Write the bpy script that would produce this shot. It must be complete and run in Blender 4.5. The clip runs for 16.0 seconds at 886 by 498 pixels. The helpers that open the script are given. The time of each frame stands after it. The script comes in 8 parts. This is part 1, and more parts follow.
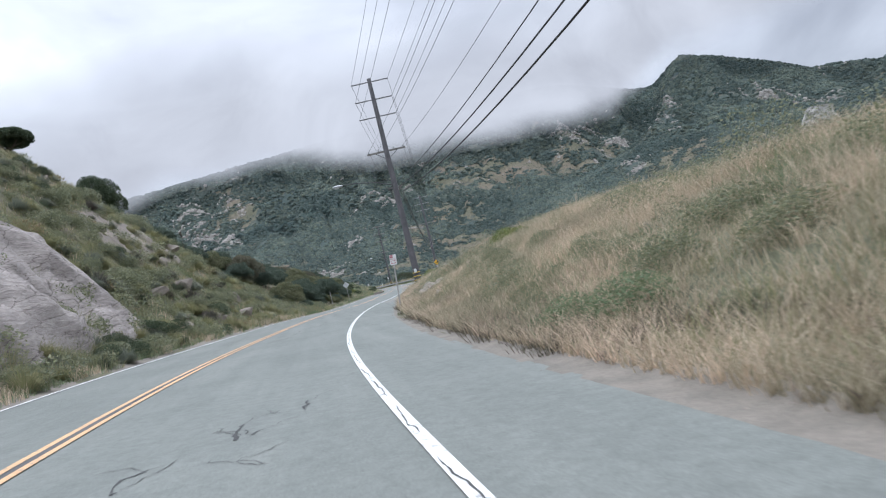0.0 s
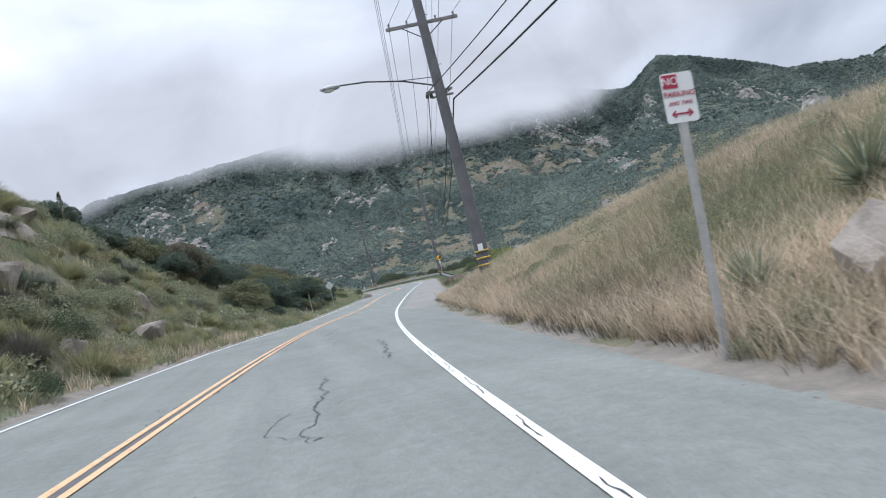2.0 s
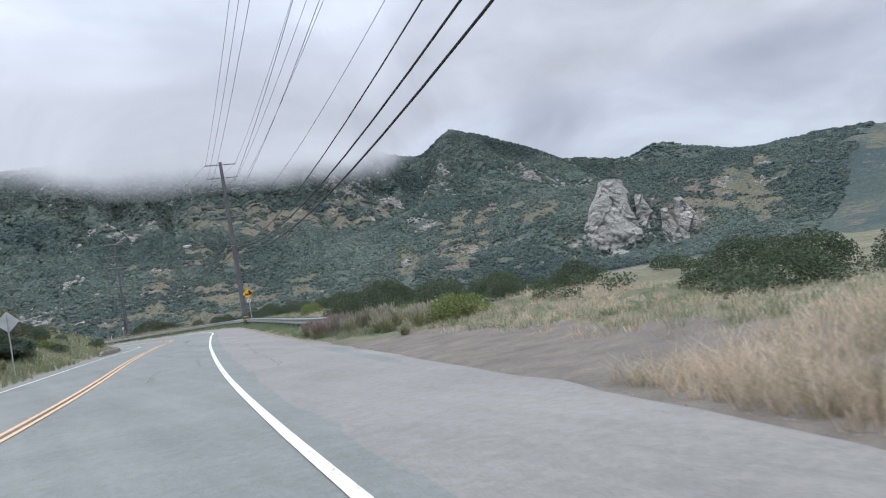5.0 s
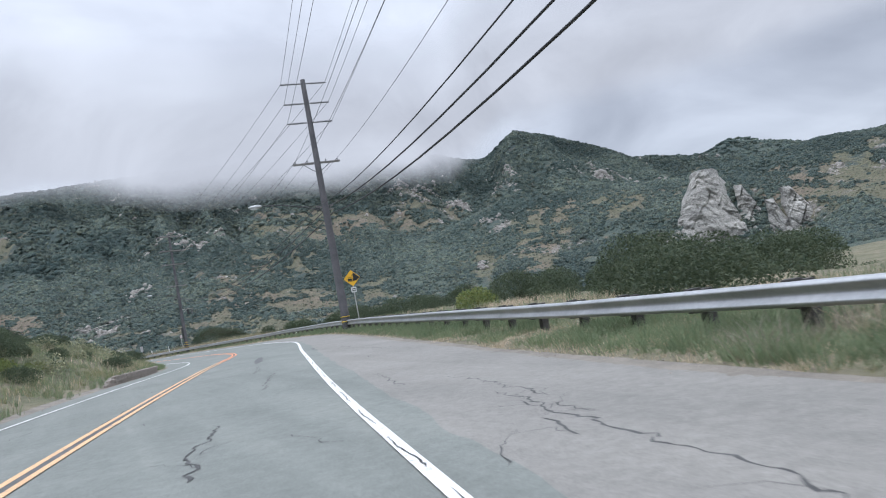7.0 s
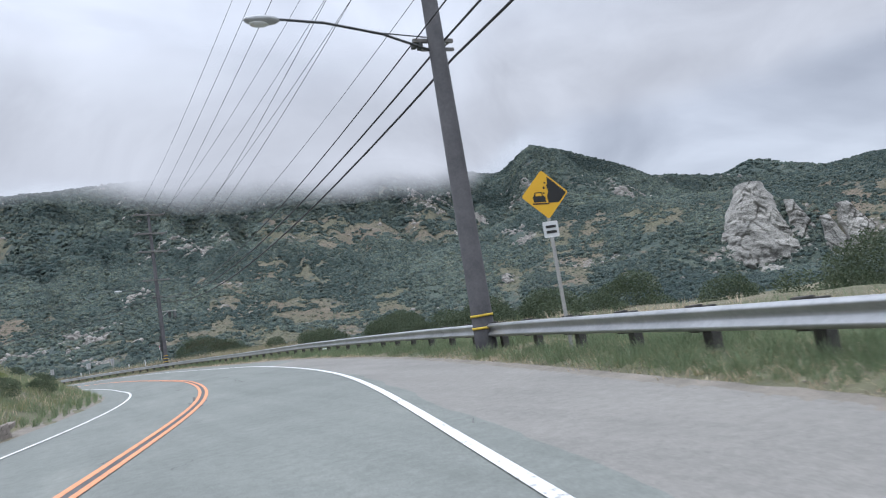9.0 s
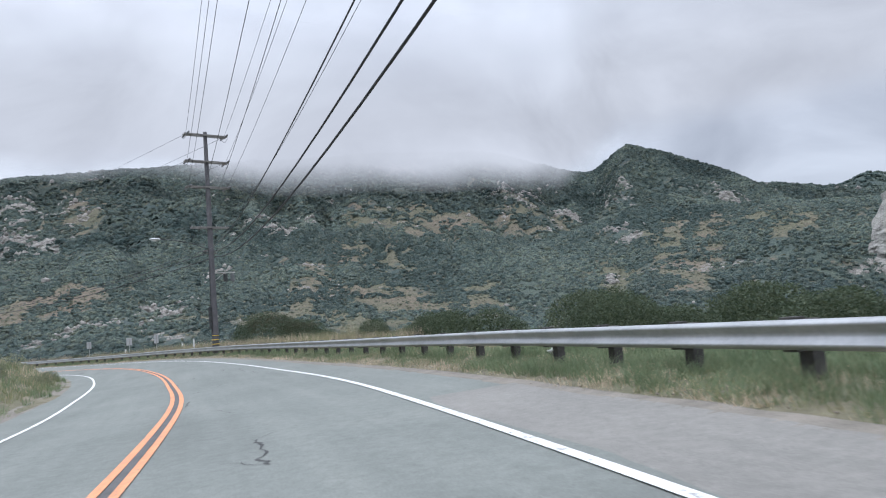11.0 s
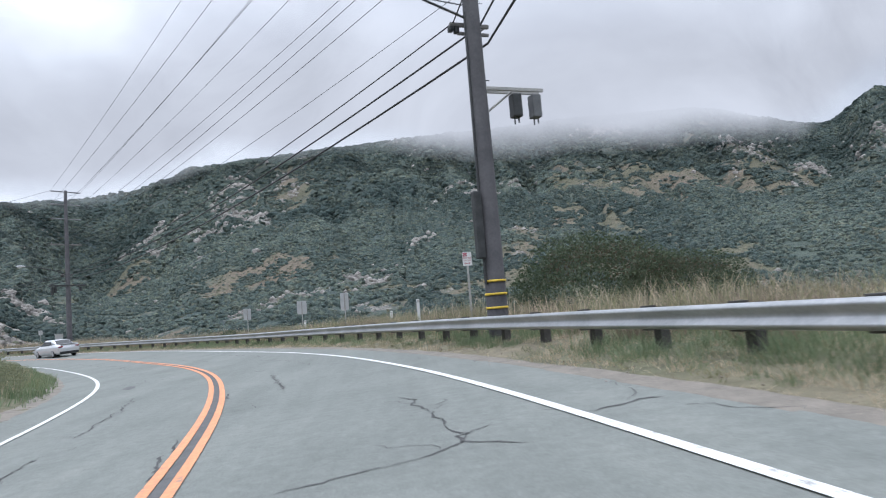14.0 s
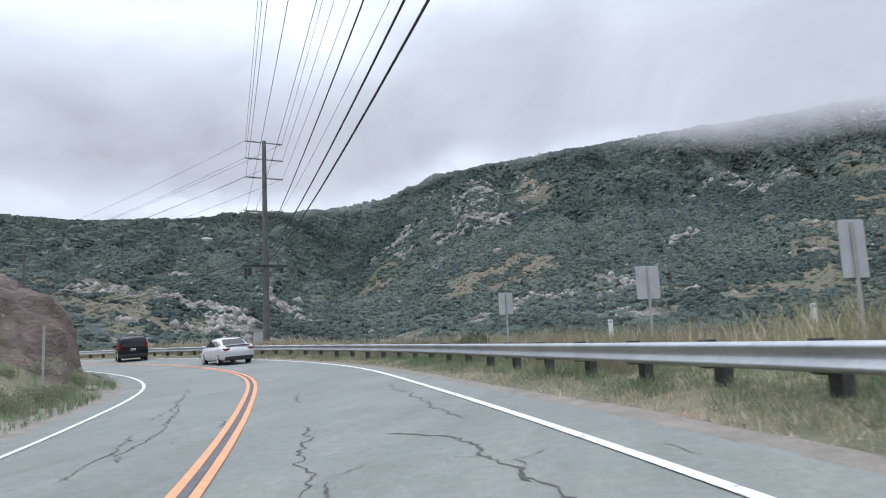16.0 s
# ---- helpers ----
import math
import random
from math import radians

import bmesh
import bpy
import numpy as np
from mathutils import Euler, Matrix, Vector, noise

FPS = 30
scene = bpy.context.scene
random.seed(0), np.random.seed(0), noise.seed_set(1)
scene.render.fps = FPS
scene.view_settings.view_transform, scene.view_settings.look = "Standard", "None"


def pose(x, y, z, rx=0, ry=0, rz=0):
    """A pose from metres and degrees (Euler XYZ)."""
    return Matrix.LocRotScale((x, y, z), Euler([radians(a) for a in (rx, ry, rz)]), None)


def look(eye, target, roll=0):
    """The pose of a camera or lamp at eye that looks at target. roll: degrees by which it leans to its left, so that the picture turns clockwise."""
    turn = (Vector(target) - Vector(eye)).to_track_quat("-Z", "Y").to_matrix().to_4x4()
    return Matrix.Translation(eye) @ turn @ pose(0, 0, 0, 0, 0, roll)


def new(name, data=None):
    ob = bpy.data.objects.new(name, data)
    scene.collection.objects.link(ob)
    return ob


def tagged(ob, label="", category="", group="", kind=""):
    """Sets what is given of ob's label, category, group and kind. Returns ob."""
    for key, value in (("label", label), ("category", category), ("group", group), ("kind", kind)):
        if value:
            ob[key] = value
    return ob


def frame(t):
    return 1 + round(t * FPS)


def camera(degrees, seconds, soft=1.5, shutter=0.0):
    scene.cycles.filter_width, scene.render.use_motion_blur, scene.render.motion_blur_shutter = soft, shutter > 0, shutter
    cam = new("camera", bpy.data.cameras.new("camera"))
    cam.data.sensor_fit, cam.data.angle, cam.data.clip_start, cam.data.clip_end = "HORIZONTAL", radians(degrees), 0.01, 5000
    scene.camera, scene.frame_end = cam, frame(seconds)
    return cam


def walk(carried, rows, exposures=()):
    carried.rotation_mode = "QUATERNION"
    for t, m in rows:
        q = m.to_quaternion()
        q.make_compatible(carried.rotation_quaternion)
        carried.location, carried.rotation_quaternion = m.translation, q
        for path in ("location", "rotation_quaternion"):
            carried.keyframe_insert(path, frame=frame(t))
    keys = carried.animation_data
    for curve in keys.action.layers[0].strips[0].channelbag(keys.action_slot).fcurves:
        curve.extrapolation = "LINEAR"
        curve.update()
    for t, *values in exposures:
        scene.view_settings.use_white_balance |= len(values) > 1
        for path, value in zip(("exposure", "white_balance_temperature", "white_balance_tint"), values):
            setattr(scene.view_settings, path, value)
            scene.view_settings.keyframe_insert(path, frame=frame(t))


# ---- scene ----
cam = camera(64.74, 16.0, soft=1.1, shutter=0.1)
PATH = [
    (0.0, pose(-0.000, -0.000, 1.200, 91.789, 13.960, -11.168)),
    (0.5, pose(-0.298, 6.459, 1.248, 91.509, 14.074, -11.187)),
    (1.0, pose(-0.351, 12.870, 1.270, 91.368, 14.175, -11.648)),
    (1.5, pose(-0.166, 19.256, 1.270, 91.474, 14.381, -12.330)),
    (2.0, pose(0.214, 25.709, 1.250, 91.652, 14.452, -13.428)),
    (2.5, pose(0.792, 32.209, 1.215, 91.714, 14.219, -15.969)),
    (3.0, pose(1.503, 38.728, 1.166, 91.537, 13.426, -20.972)),
    (3.5, pose(2.344, 45.221, 1.128, 91.404, 11.877, -27.290)),
    (4.0, pose(3.275, 51.708, 1.085, 91.682, 10.881, -30.813)),
    (4.5, pose(4.295, 58.194, 1.014, 92.162, 10.357, -32.269)),
    (5.0, pose(5.416, 64.683, 0.935, 92.710, 10.202, -32.229)),
    (5.5, pose(6.636, 71.178, 0.867, 93.234, 10.309, -31.193)),
    (6.0, pose(7.947, 77.689, 0.831, 93.654, 10.584, -29.620)),
    (6.5, pose(9.331, 84.233, 0.832, 93.891, 10.946, -27.957)),
    (7.0, pose(10.769, 90.838, 0.872, 94.198, 10.904, -27.171)),
    (7.5, pose(12.247, 97.506, 0.933, 94.515, 10.912, -26.928)),
    (8.0, pose(13.741, 104.205, 1.011, 94.764, 10.844, -27.276)),
    (8.5, pose(15.228, 110.919, 1.071, 95.177, 10.222, -27.213)),
    (9.0, pose(16.697, 117.629, 1.109, 95.658, 9.222, -26.741)),
    (9.5, pose(18.116, 124.322, 1.131, 96.105, 8.020, -25.856)),
    (10.0, pose(19.436, 130.999, 1.144, 96.417, 6.795, -24.549)),
    (10.5, pose(20.602, 137.670, 1.155, 96.501, 5.729, -22.804)),
    (11.0, pose(21.559, 144.367, 1.160, 96.275, 5.018, -20.597)),
    (11.5, pose(22.251, 151.146, 1.150, 95.902, 4.867, -18.573)),
    (12.0, pose(22.646, 158.020, 1.137, 95.502, 4.701, -16.205)),
    (12.5, pose(22.746, 164.928, 1.135, 95.254, 4.531, -13.497)),
    (13.0, pose(22.579, 171.769, 1.144, 95.226, 4.708, -10.766)),
    (13.5, pose(22.152, 178.545, 1.159, 95.352, 4.732, -8.089)),
    (14.0, pose(21.464, 185.332, 1.189, 95.539, 4.670, -4.775)),
    (14.5, pose(20.533, 192.109, 1.235, 95.890, 4.413, -0.501)),
    (15.0, pose(19.323, 198.719, 1.275, 96.409, 3.693, 4.814)),
    (15.5, pose(17.786, 204.998, 1.290, 96.924, 3.005, 10.098)),
    (16.0, pose(15.881, 210.863, 1.323, 97.304, 2.660, 14.399)),
]
EXPOSURES = [(0.0, 0.36, 5720, 8.0), (1.5, 0.42, 5720, 8.0), (3.5, 0.36, 5720, 8.0), (6.0, 0.31, 5720, 8.0), (16.0, 0.33, 5720, 8.0)]
walk(cam, PATH, EXPOSURES)

# ---- sky and light: low overcast ----
world = bpy.data.worlds.new("overcast_sky")
scene.world = world
world.use_nodes = True


class Nodes:
    """Short hand for building node trees."""

    def __init__(self, tree):
        self.t = tree
        tree.nodes.clear()

    def add(self, kind, **values):
        n = self.t.nodes.new(kind)
        for k, v in values.items():
            if k in n.inputs:
                n.inputs[k].default_value = v
            else:
                setattr(n, k, v)
        return n

    def link(self, a, b):
        self.t.links.new(a, b)

    def coords(self, kind="Object", scale=(1, 1, 1), turn=(0, 0, 0)):
        c = self.add("ShaderNodeTexCoord")
        m = self.add("ShaderNodeMapping")
        m.inputs["Scale"].default_value = scale
        m.inputs["Rotation"].default_value = turn
        self.link(c.outputs[kind], m.inputs["Vector"])
        return m.outputs["Vector"]

    def noise(self, vec, scale, detail=4.0, rough=0.55, distort=0.0):
        n = self.add("ShaderNodeTexNoise", Scale=scale, Detail=detail, Roughness=rough, Distortion=distort)
        if vec is not None:
            self.link(vec, n.inputs["Vector"])
        return n.outputs["Fac"]

    def ramp(self, fac, stops):
        r = self.add("ShaderNodeValToRGB")
        e = r.color_ramp.elements
        while len(e) < len(stops):
            e.new(0.5)
        for x, (p, c) in zip(e, stops):
            x.position = p
            x.color = (*c, 1) if len(c) == 3 else c
        self.link(fac, r.inputs["Fac"])
        return r.outputs["Color"]

    def mix(self, fac, a, b, blend="MIX"):
        m = self.add("ShaderNodeMix", data_type="RGBA", blend_type=blend)
        for sock, v in ((m.inputs[0], fac), (m.inputs[6], a), (m.inputs[7], b)):
            if isinstance(v, (int, float)):
                sock.default_value = v
            elif isinstance(v, tuple):
                sock.default_value = (*v, 1) if len(v) == 3 else v
            else:
                self.link(v, sock)
        return m.outputs[2]

    def math(self, op, a, b=0.0, clamp=False):
        m = self.add("ShaderNodeMath", operation=op, use_clamp=clamp)
        for sock, v in zip(m.inputs, (a, b)):
            if isinstance(v, (int, float)):
                sock.default_value = v
            else:
                self.link(v, sock)
        return m.outputs[0]

    def bump(self, height, strength=0.4, distance=0.02):
        b = self.add("ShaderNodeBump", Strength=strength, Distance=distance)
        self.link(height, b.inputs["Height"])
        return b.outputs["Normal"]


w = Nodes(world.node_tree)
sky = w.add("ShaderNodeTexSky", sky_type="NISHITA", sun_disc=False, sun_elevation=radians(70), sun_rotation=radians(200))
gen = w.add("ShaderNodeTexCoord")
sep = w.add("ShaderNodeSeparateXYZ")
w.link(gen.outputs["Generated"], sep.inputs[0])
# clouds lie on a flat deck: stretch the noise towards the horizon
up = w.math("ADD", w.math("MAXIMUM", sep.outputs["Z"], 0.0), 0.42)
deck = w.add("ShaderNodeCombineXYZ")
w.link(w.math("DIVIDE", sep.outputs["X"], up), deck.inputs["X"])
w.link(w.math("DIVIDE", sep.outputs["Y"], up), deck.inputs["Y"])
cloud = w.noise(deck.outputs[0], 2.2, 6.0, 0.5, 0.4)
cloud_col = w.ramp(cloud, [(0.30, (0.468, 0.458, 0.48)), (0.5, (0.638, 0.625, 0.645)), (0.68, (0.858, 0.842, 0.858))])
lift = w.ramp(sep.outputs["Z"], [(0.0, (0.84, 0.84, 0.85)), (0.22, (0.95, 0.95, 0.95)), (0.45, (1.17, 1.17, 1.17)), (0.95, (2.5, 2.5, 2.5))])
over = w.mix(1.0, cloud_col, lift, "MULTIPLY")
# the veiled sun brightens the clouds around it
sunward = w.add("ShaderNodeVectorMath", operation="DOT_PRODUCT")
w.link(gen.outputs["Generated"], sunward.inputs[0])
sunward.inputs[1].default_value = (-0.58, 0.28, 0.76)
halo = w.ramp(sunward.outputs["Value"], [(0.0, (0.74, 0.74, 0.745)), (0.4, (0.90, 0.90, 0.90)), (0.8, (1.2, 1.2, 1.19))])
over = w.mix(1.0, over, halo, "MULTIPLY")
grey = w.mix(0.012, over, sky.outputs[0])
bg = w.add("ShaderNodeBackground", Strength=1.0)
w.link(grey, bg.inputs["Color"])
out = w.add("ShaderNodeOutputWorld")
w.link(bg.outputs[0], out.inputs[0])

sun_data = bpy.data.lights.new("sun", "SUN")
sun_data.energy, sun_data.angle, sun_data.color = 1.1, radians(50), (1.0, 0.97, 0.93)
sun = new("sun", sun_data)
sun.matrix_world = look((-12, -32, 94), (0, 0, 0))

# ---- materials ----


def material(name, base=(0.5, 0.5, 0.5), rough=0.8, metal=0.0):
    m = bpy.data.materials.new(name)
    m.use_nodes = True
    n = Nodes(m.node_tree)
    b = n.add("ShaderNodeBsdfPrincipled")
    b.inputs["Base Color"].default_value = (*base, 1)
    b.inputs["Roughness"].default_value = rough
    b.inputs["Metallic"].default_value = metal
    o = n.add("ShaderNodeOutputMaterial")
    n.link(b.outputs[0], o.inputs[0])
    return m, n, b


def two_tone(name, dark, light, scale, rough=0.85, metal=0.0, bump=0.3, dist=0.01, fine=12.0, kind="Object"):
    """A surface with grain and larger stains between two tones."""
    m, n, b = material(name, light, rough, metal)
    v = n.coords(kind)
    big = n.noise(v, scale, 5.0, 0.6)
    small = n.noise(v, scale * fine, 4.0, 0.6)
    f = n.math("ADD", n.math("MULTIPLY", big, 0.65), n.math("MULTIPLY", small, 0.35))
    n.link(n.ramp(f, [(0.32, dark), (0.66, light)]), b.inputs["Base Color"])
    n.link(n.bump(small, bump, dist), b.inputs["Normal"])
    return m


def make_asphalt(name, tones):
    m, n, b = material(name, tones[1], 0.9)
    v = n.coords("Object")
    grain = n.noise(v, 42.0, 3.0, 0.75)
    coarse = n.noise(v, 7.0, 4.0, 0.65)
    blot = n.noise(v, 0.35, 6.0, 0.6, 0.5)
    streak = n.noise(n.coords("Object", (0.9, 0.05, 1.0)), 1.6, 5.0, 0.6)
    f = n.math("ADD", n.math("MULTIPLY", blot, 0.5), n.math("MULTIPLY", streak, 0.5))
    c1 = n.ramp(f, [(0.30, tones[0]), (0.52, tones[1]), (0.72, tones[2])])
    c2 = n.ramp(grain, [(0.3, (0.8, 0.8, 0.8)), (0.7, (1.16, 1.16, 1.16))])
    c3 = n.ramp(coarse, [(0.3, (0.88, 0.88, 0.88)), (0.7, (1.10, 1.10, 1.10))])
    n.link(n.mix(1.0, n.mix(1.0, c1, c2, "MULTIPLY"), c3, "MULTIPLY"), b.inputs["Base Color"])
    n.link(n.bump(grain, 0.5, 0.006), b.inputs["Normal"])
    return m


def make_line(name, col, worn):
    m, n, b = material(name, col, 0.7)
    v = n.coords("Object")
    chips = n.noise(v, 14.0, 5.0, 0.7)
    grime = n.noise(v, 1.3, 4.0, 0.6)
    f = n.ramp(n.math("ADD", n.math("MULTIPLY", chips, 0.75), n.math("MULTIPLY", grime, 0.25)), [(0.385, worn), (0.43, tuple(0.8 * x for x in col)), (0.58, col)])
    n.link(f, b.inputs["Base Color"])
    n.link(n.bump(chips, 0.3, 0.003), b.inputs["Normal"])
    return m


def make_ground():
    m, n, b = material("dry_soil_and_grass", (0.2, 0.17, 0.12), 0.95)
    v = n.coords("Object")
    patch = n.noise(v, 0.22, 6.0, 0.62, 0.4)
    fine = n.noise(v, 3.2, 6.0, 0.65)
    grit = n.noise(v, 28.0, 4.0, 0.6)
    a = n.ramp(patch, [(0.30, (0.09, 0.10, 0.06)), (0.46, (0.135, 0.135, 0.085)), (0.60, (0.19, 0.172, 0.122)), (0.75, (0.245, 0.215, 0.165))])
    c = n.ramp(fine, [(0.25, (0.55, 0.55, 0.5)), (0.75, (1.3, 1.25, 1.2))])
    n.link(n.mix(1.0, a, c, "MULTIPLY"), b.inputs["Base Color"])
    n.link(n.bump(n.math("ADD", fine, n.math("MULTIPLY", grit, 0.3)), 0.7, 0.08), b.inputs["Normal"])
    return m


def make_mountain():
    """Slope between scrub, bare tan soil and grey outcrops, by the zones of the plan."""
    m, n, b = material("chaparral_slope", (0.1, 0.1, 0.07), 1.0)
    v = n.coords("Object")
    at = n.add("ShaderNodeAttribute", attribute_name="cover")
    rgb = n.add("ShaderNodeSeparateColor")
    n.link(at.outputs["Color"], rgb.inputs[0])
    mott = n.noise(v, 0.11, 6.0, 0.7, 0.3)
    fine = n.noise(v, 0.6, 5.0, 0.7)
    soil = n.ramp(fine, [(0.28, (0.097, 0.081, 0.061)), (0.5, (0.15, 0.122, 0.092)), (0.72, (0.222, 0.178, 0.133))])
    weed = n.ramp(fine, [(0.3, (0.062, 0.072, 0.045)), (0.7, (0.135, 0.138, 0.083))])
    olive = n.ramp(n.noise(v, 0.022, 4.0, 0.6), [(0.42, (0, 0, 0)), (0.6, (1, 1, 1))])
    speck = n.ramp(n.noise(v, 0.75, 5.0, 0.7), [(0.40, (0, 0, 0)), (0.5, (1, 1, 1))])
    soil = n.mix(n.mix(0.62, speck, olive), weed, soil)
    # scrub ground leans to blue, distance haze painted into its base colour
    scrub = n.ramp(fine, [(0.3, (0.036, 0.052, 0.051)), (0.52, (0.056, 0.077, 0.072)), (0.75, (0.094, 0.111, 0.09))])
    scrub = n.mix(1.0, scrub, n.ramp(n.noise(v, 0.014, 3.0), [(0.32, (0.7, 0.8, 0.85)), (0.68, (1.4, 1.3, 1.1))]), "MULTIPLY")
    bare = n.math("ADD", rgb.outputs[0], n.math("MULTIPLY", n.math("SUBTRACT", mott, 0.5), 1.3))
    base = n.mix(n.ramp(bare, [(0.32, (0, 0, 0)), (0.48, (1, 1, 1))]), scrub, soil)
    rock = n.ramp(n.noise(n.coords("Object", (1, 1, 0.35), (0.3, 0.2, 0)), 0.4, 6.0, 0.78), [(0.34, (0.055, 0.055, 0.05)), (0.46, (0.16, 0.15, 0.134)), (0.64, (0.34, 0.315, 0.285))])
    stony = n.math("ADD", rgb.outputs[1], n.math("MULTIPLY", n.math("SUBTRACT", n.noise(v, 0.3, 6.0, 0.8, 0.6), 0.5), 2.0))
    n.link(n.mix(n.ramp(stony, [(0.46, (0, 0, 0)), (0.54, (1, 1, 1))]), base, rock), b.inputs["Base Color"])
    n.link(n.bump(n.math("ADD", mott, n.math("MULTIPLY", fine, 0.4)), 0.8, 2.6), b.inputs["Normal"])
    return m


def make_leaf(name, tones, rough=0.75, patchy=0.45, thin_share=0.38, leafy=0.0):
    """Foliage: each leaf or clump takes a tone of its own."""
    m, n, b = material(name, tones[0], rough)
    g = n.add("ShaderNodeNewGeometry")
    o = n.add("ShaderNodeObjectInfo")
    f = n.math("FRACT", n.math("ADD", g.outputs["Random Per Island"], n.math("MULTIPLY", o.outputs["Random"], 0.37)))
    stops = [(i / max(1, len(tones) - 1), t) for i, t in enumerate(tones)]
    col = n.ramp(f, stops)
    lo, hi = ((0.52, 0.60, 0.60), (1.38, 1.30, 1.18)) if leafy else ((0.72, 0.76, 0.70), (1.22, 1.18, 1.15))
    patch = n.ramp(n.noise(n.coords("Object"), patchy, 3.0), [(0.32, lo), (0.68, hi)])
    tone = n.mix(1.0, col, patch, "MULTIPLY")
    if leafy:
        # clumps too far off for single leaves: noise relief with darker dips, lighter tips
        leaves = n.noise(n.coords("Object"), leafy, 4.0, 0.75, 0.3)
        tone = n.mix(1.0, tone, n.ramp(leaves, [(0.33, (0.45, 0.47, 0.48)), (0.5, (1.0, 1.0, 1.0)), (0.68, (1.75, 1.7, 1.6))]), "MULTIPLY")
        n.link(n.bump(leaves, 1.0, 1.2 / leafy), b.inputs["Normal"])
    n.link(tone, b.inputs["Base Color"])
    # thin leaves let light through
    thin = n.add("ShaderNodeBsdfTranslucent")
    n.link(tone, thin.inputs["Color"])
    both = n.add("ShaderNodeMixShader")
    both.inputs[0].default_value = thin_share
    n.link(b.outputs[0], both.inputs[1])
    n.link(thin.outputs[0], both.inputs[2])
    o2 = [q for q in n.t.nodes if q.bl_idname == "ShaderNodeOutputMaterial"][0]
    n.link(both.outputs[0], o2.inputs[0])
    return m


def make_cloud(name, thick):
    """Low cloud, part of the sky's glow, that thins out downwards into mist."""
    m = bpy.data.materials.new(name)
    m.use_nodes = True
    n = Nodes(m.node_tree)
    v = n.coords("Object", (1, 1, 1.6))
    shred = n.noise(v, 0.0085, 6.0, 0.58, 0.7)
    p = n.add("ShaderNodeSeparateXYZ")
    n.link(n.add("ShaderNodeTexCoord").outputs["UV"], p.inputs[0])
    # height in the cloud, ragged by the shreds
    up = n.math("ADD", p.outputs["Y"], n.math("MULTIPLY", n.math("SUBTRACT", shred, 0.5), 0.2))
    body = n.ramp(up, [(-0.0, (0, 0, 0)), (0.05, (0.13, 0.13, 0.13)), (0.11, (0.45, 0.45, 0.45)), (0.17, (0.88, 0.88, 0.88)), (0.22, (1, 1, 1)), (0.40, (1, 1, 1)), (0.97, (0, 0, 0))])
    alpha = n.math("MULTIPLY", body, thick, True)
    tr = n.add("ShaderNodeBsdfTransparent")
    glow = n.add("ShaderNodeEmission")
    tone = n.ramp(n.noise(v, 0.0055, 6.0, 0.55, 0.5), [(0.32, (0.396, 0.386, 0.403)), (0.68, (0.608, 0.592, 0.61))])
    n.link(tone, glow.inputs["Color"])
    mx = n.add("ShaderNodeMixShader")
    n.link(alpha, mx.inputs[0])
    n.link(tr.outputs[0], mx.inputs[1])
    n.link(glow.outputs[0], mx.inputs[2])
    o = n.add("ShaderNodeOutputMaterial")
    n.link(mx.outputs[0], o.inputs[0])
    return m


ASPHALT = make_asphalt("old_asphalt", [(0.145, 0.156, 0.143), (0.186, 0.198, 0.182), (0.228, 0.238, 0.217)])
SHOULDER = make_asphalt("worn_shoulder_asphalt", [(0.178, 0.172, 0.158), (0.226, 0.216, 0.198), (0.27, 0.257, 0.234)])
WHITE_LINE = make_line("white_road_paint", (0.78, 0.78, 0.76), (0.24, 0.24, 0.24))
YELLOW_LINE = make_line("yellow_road_paint", (0.80, 0.33, 0.16), (0.27, 0.23, 0.19))
OLD_YELLOW = make_line("faded_yellow_road_paint", (0.74, 0.46, 0.25), (0.25, 0.235, 0.205))
CRACK = two_tone("crack_shadow", (0.035, 0.035, 0.035), (0.10, 0.10, 0.098), 4.0)
PATCH = two_tone("tar_patch", (0.07, 0.07, 0.07), (0.13, 0.13, 0.13), 3.0)
GROUND = make_ground()
DIRT = two_tone("pale_dirt", (0.14, 0.126, 0.108), (0.265, 0.236, 0.20), 2.2, 0.95, 0.0, 0.6, 0.03)
TURNOUT = two_tone("brown_turnout_dirt", (0.10, 0.085, 0.07), (0.205, 0.178, 0.148), 1.6, 0.95, 0.0, 0.7, 0.04)
MOUNTAIN = make_mountain()
STEEL = two_tone("galvanised_steel", (0.36, 0.37, 0.38), (0.56, 0.57, 0.58), 1.2, 0.42, 0.85, 0.08, 0.002)
POST_WOOD = two_tone("weathered_post_wood", (0.034, 0.033, 0.032), (0.095, 0.09, 0.085), 5.0, 0.9, 0.0, 0.5, 0.01)
POLE_WOOD = two_tone("dark_tarred_pole_wood", (0.038, 0.038, 0.043), (0.09, 0.087, 0.091), 1.4, 0.85, 0.0, 0.5, 0.01)
ARM_WOOD = two_tone("grey_crossarm_wood", (0.13, 0.125, 0.12), (0.27, 0.26, 0.25), 3.0)
METAL_DARK = two_tone("dark_metal", (0.035, 0.038, 0.04), (0.08, 0.083, 0.085), 4.0, 0.55, 0.4, 0.1, 0.002)
BOX_GREY = two_tone("equipment_grey", (0.09, 0.095, 0.1), (0.17, 0.175, 0.18), 3.0, 0.6, 0.2, 0.1, 0.002)
LAMP_GREY = two_tone("lamp_housing_grey", (0.38, 0.39, 0.40), (0.52, 0.53, 0.54), 3.0, 0.5, 0.2, 0.05, 0.002)
WIRE = material("wire_black", (0.03, 0.03, 0.033), 0.6)[0]
INSULATOR = material("insulator_grey", (0.22, 0.22, 0.23), 0.35)[0]
BAND = two_tone("yellow_reflective_band", (0.55, 0.38, 0.03), (0.75, 0.55, 0.06), 9.0, 0.5)
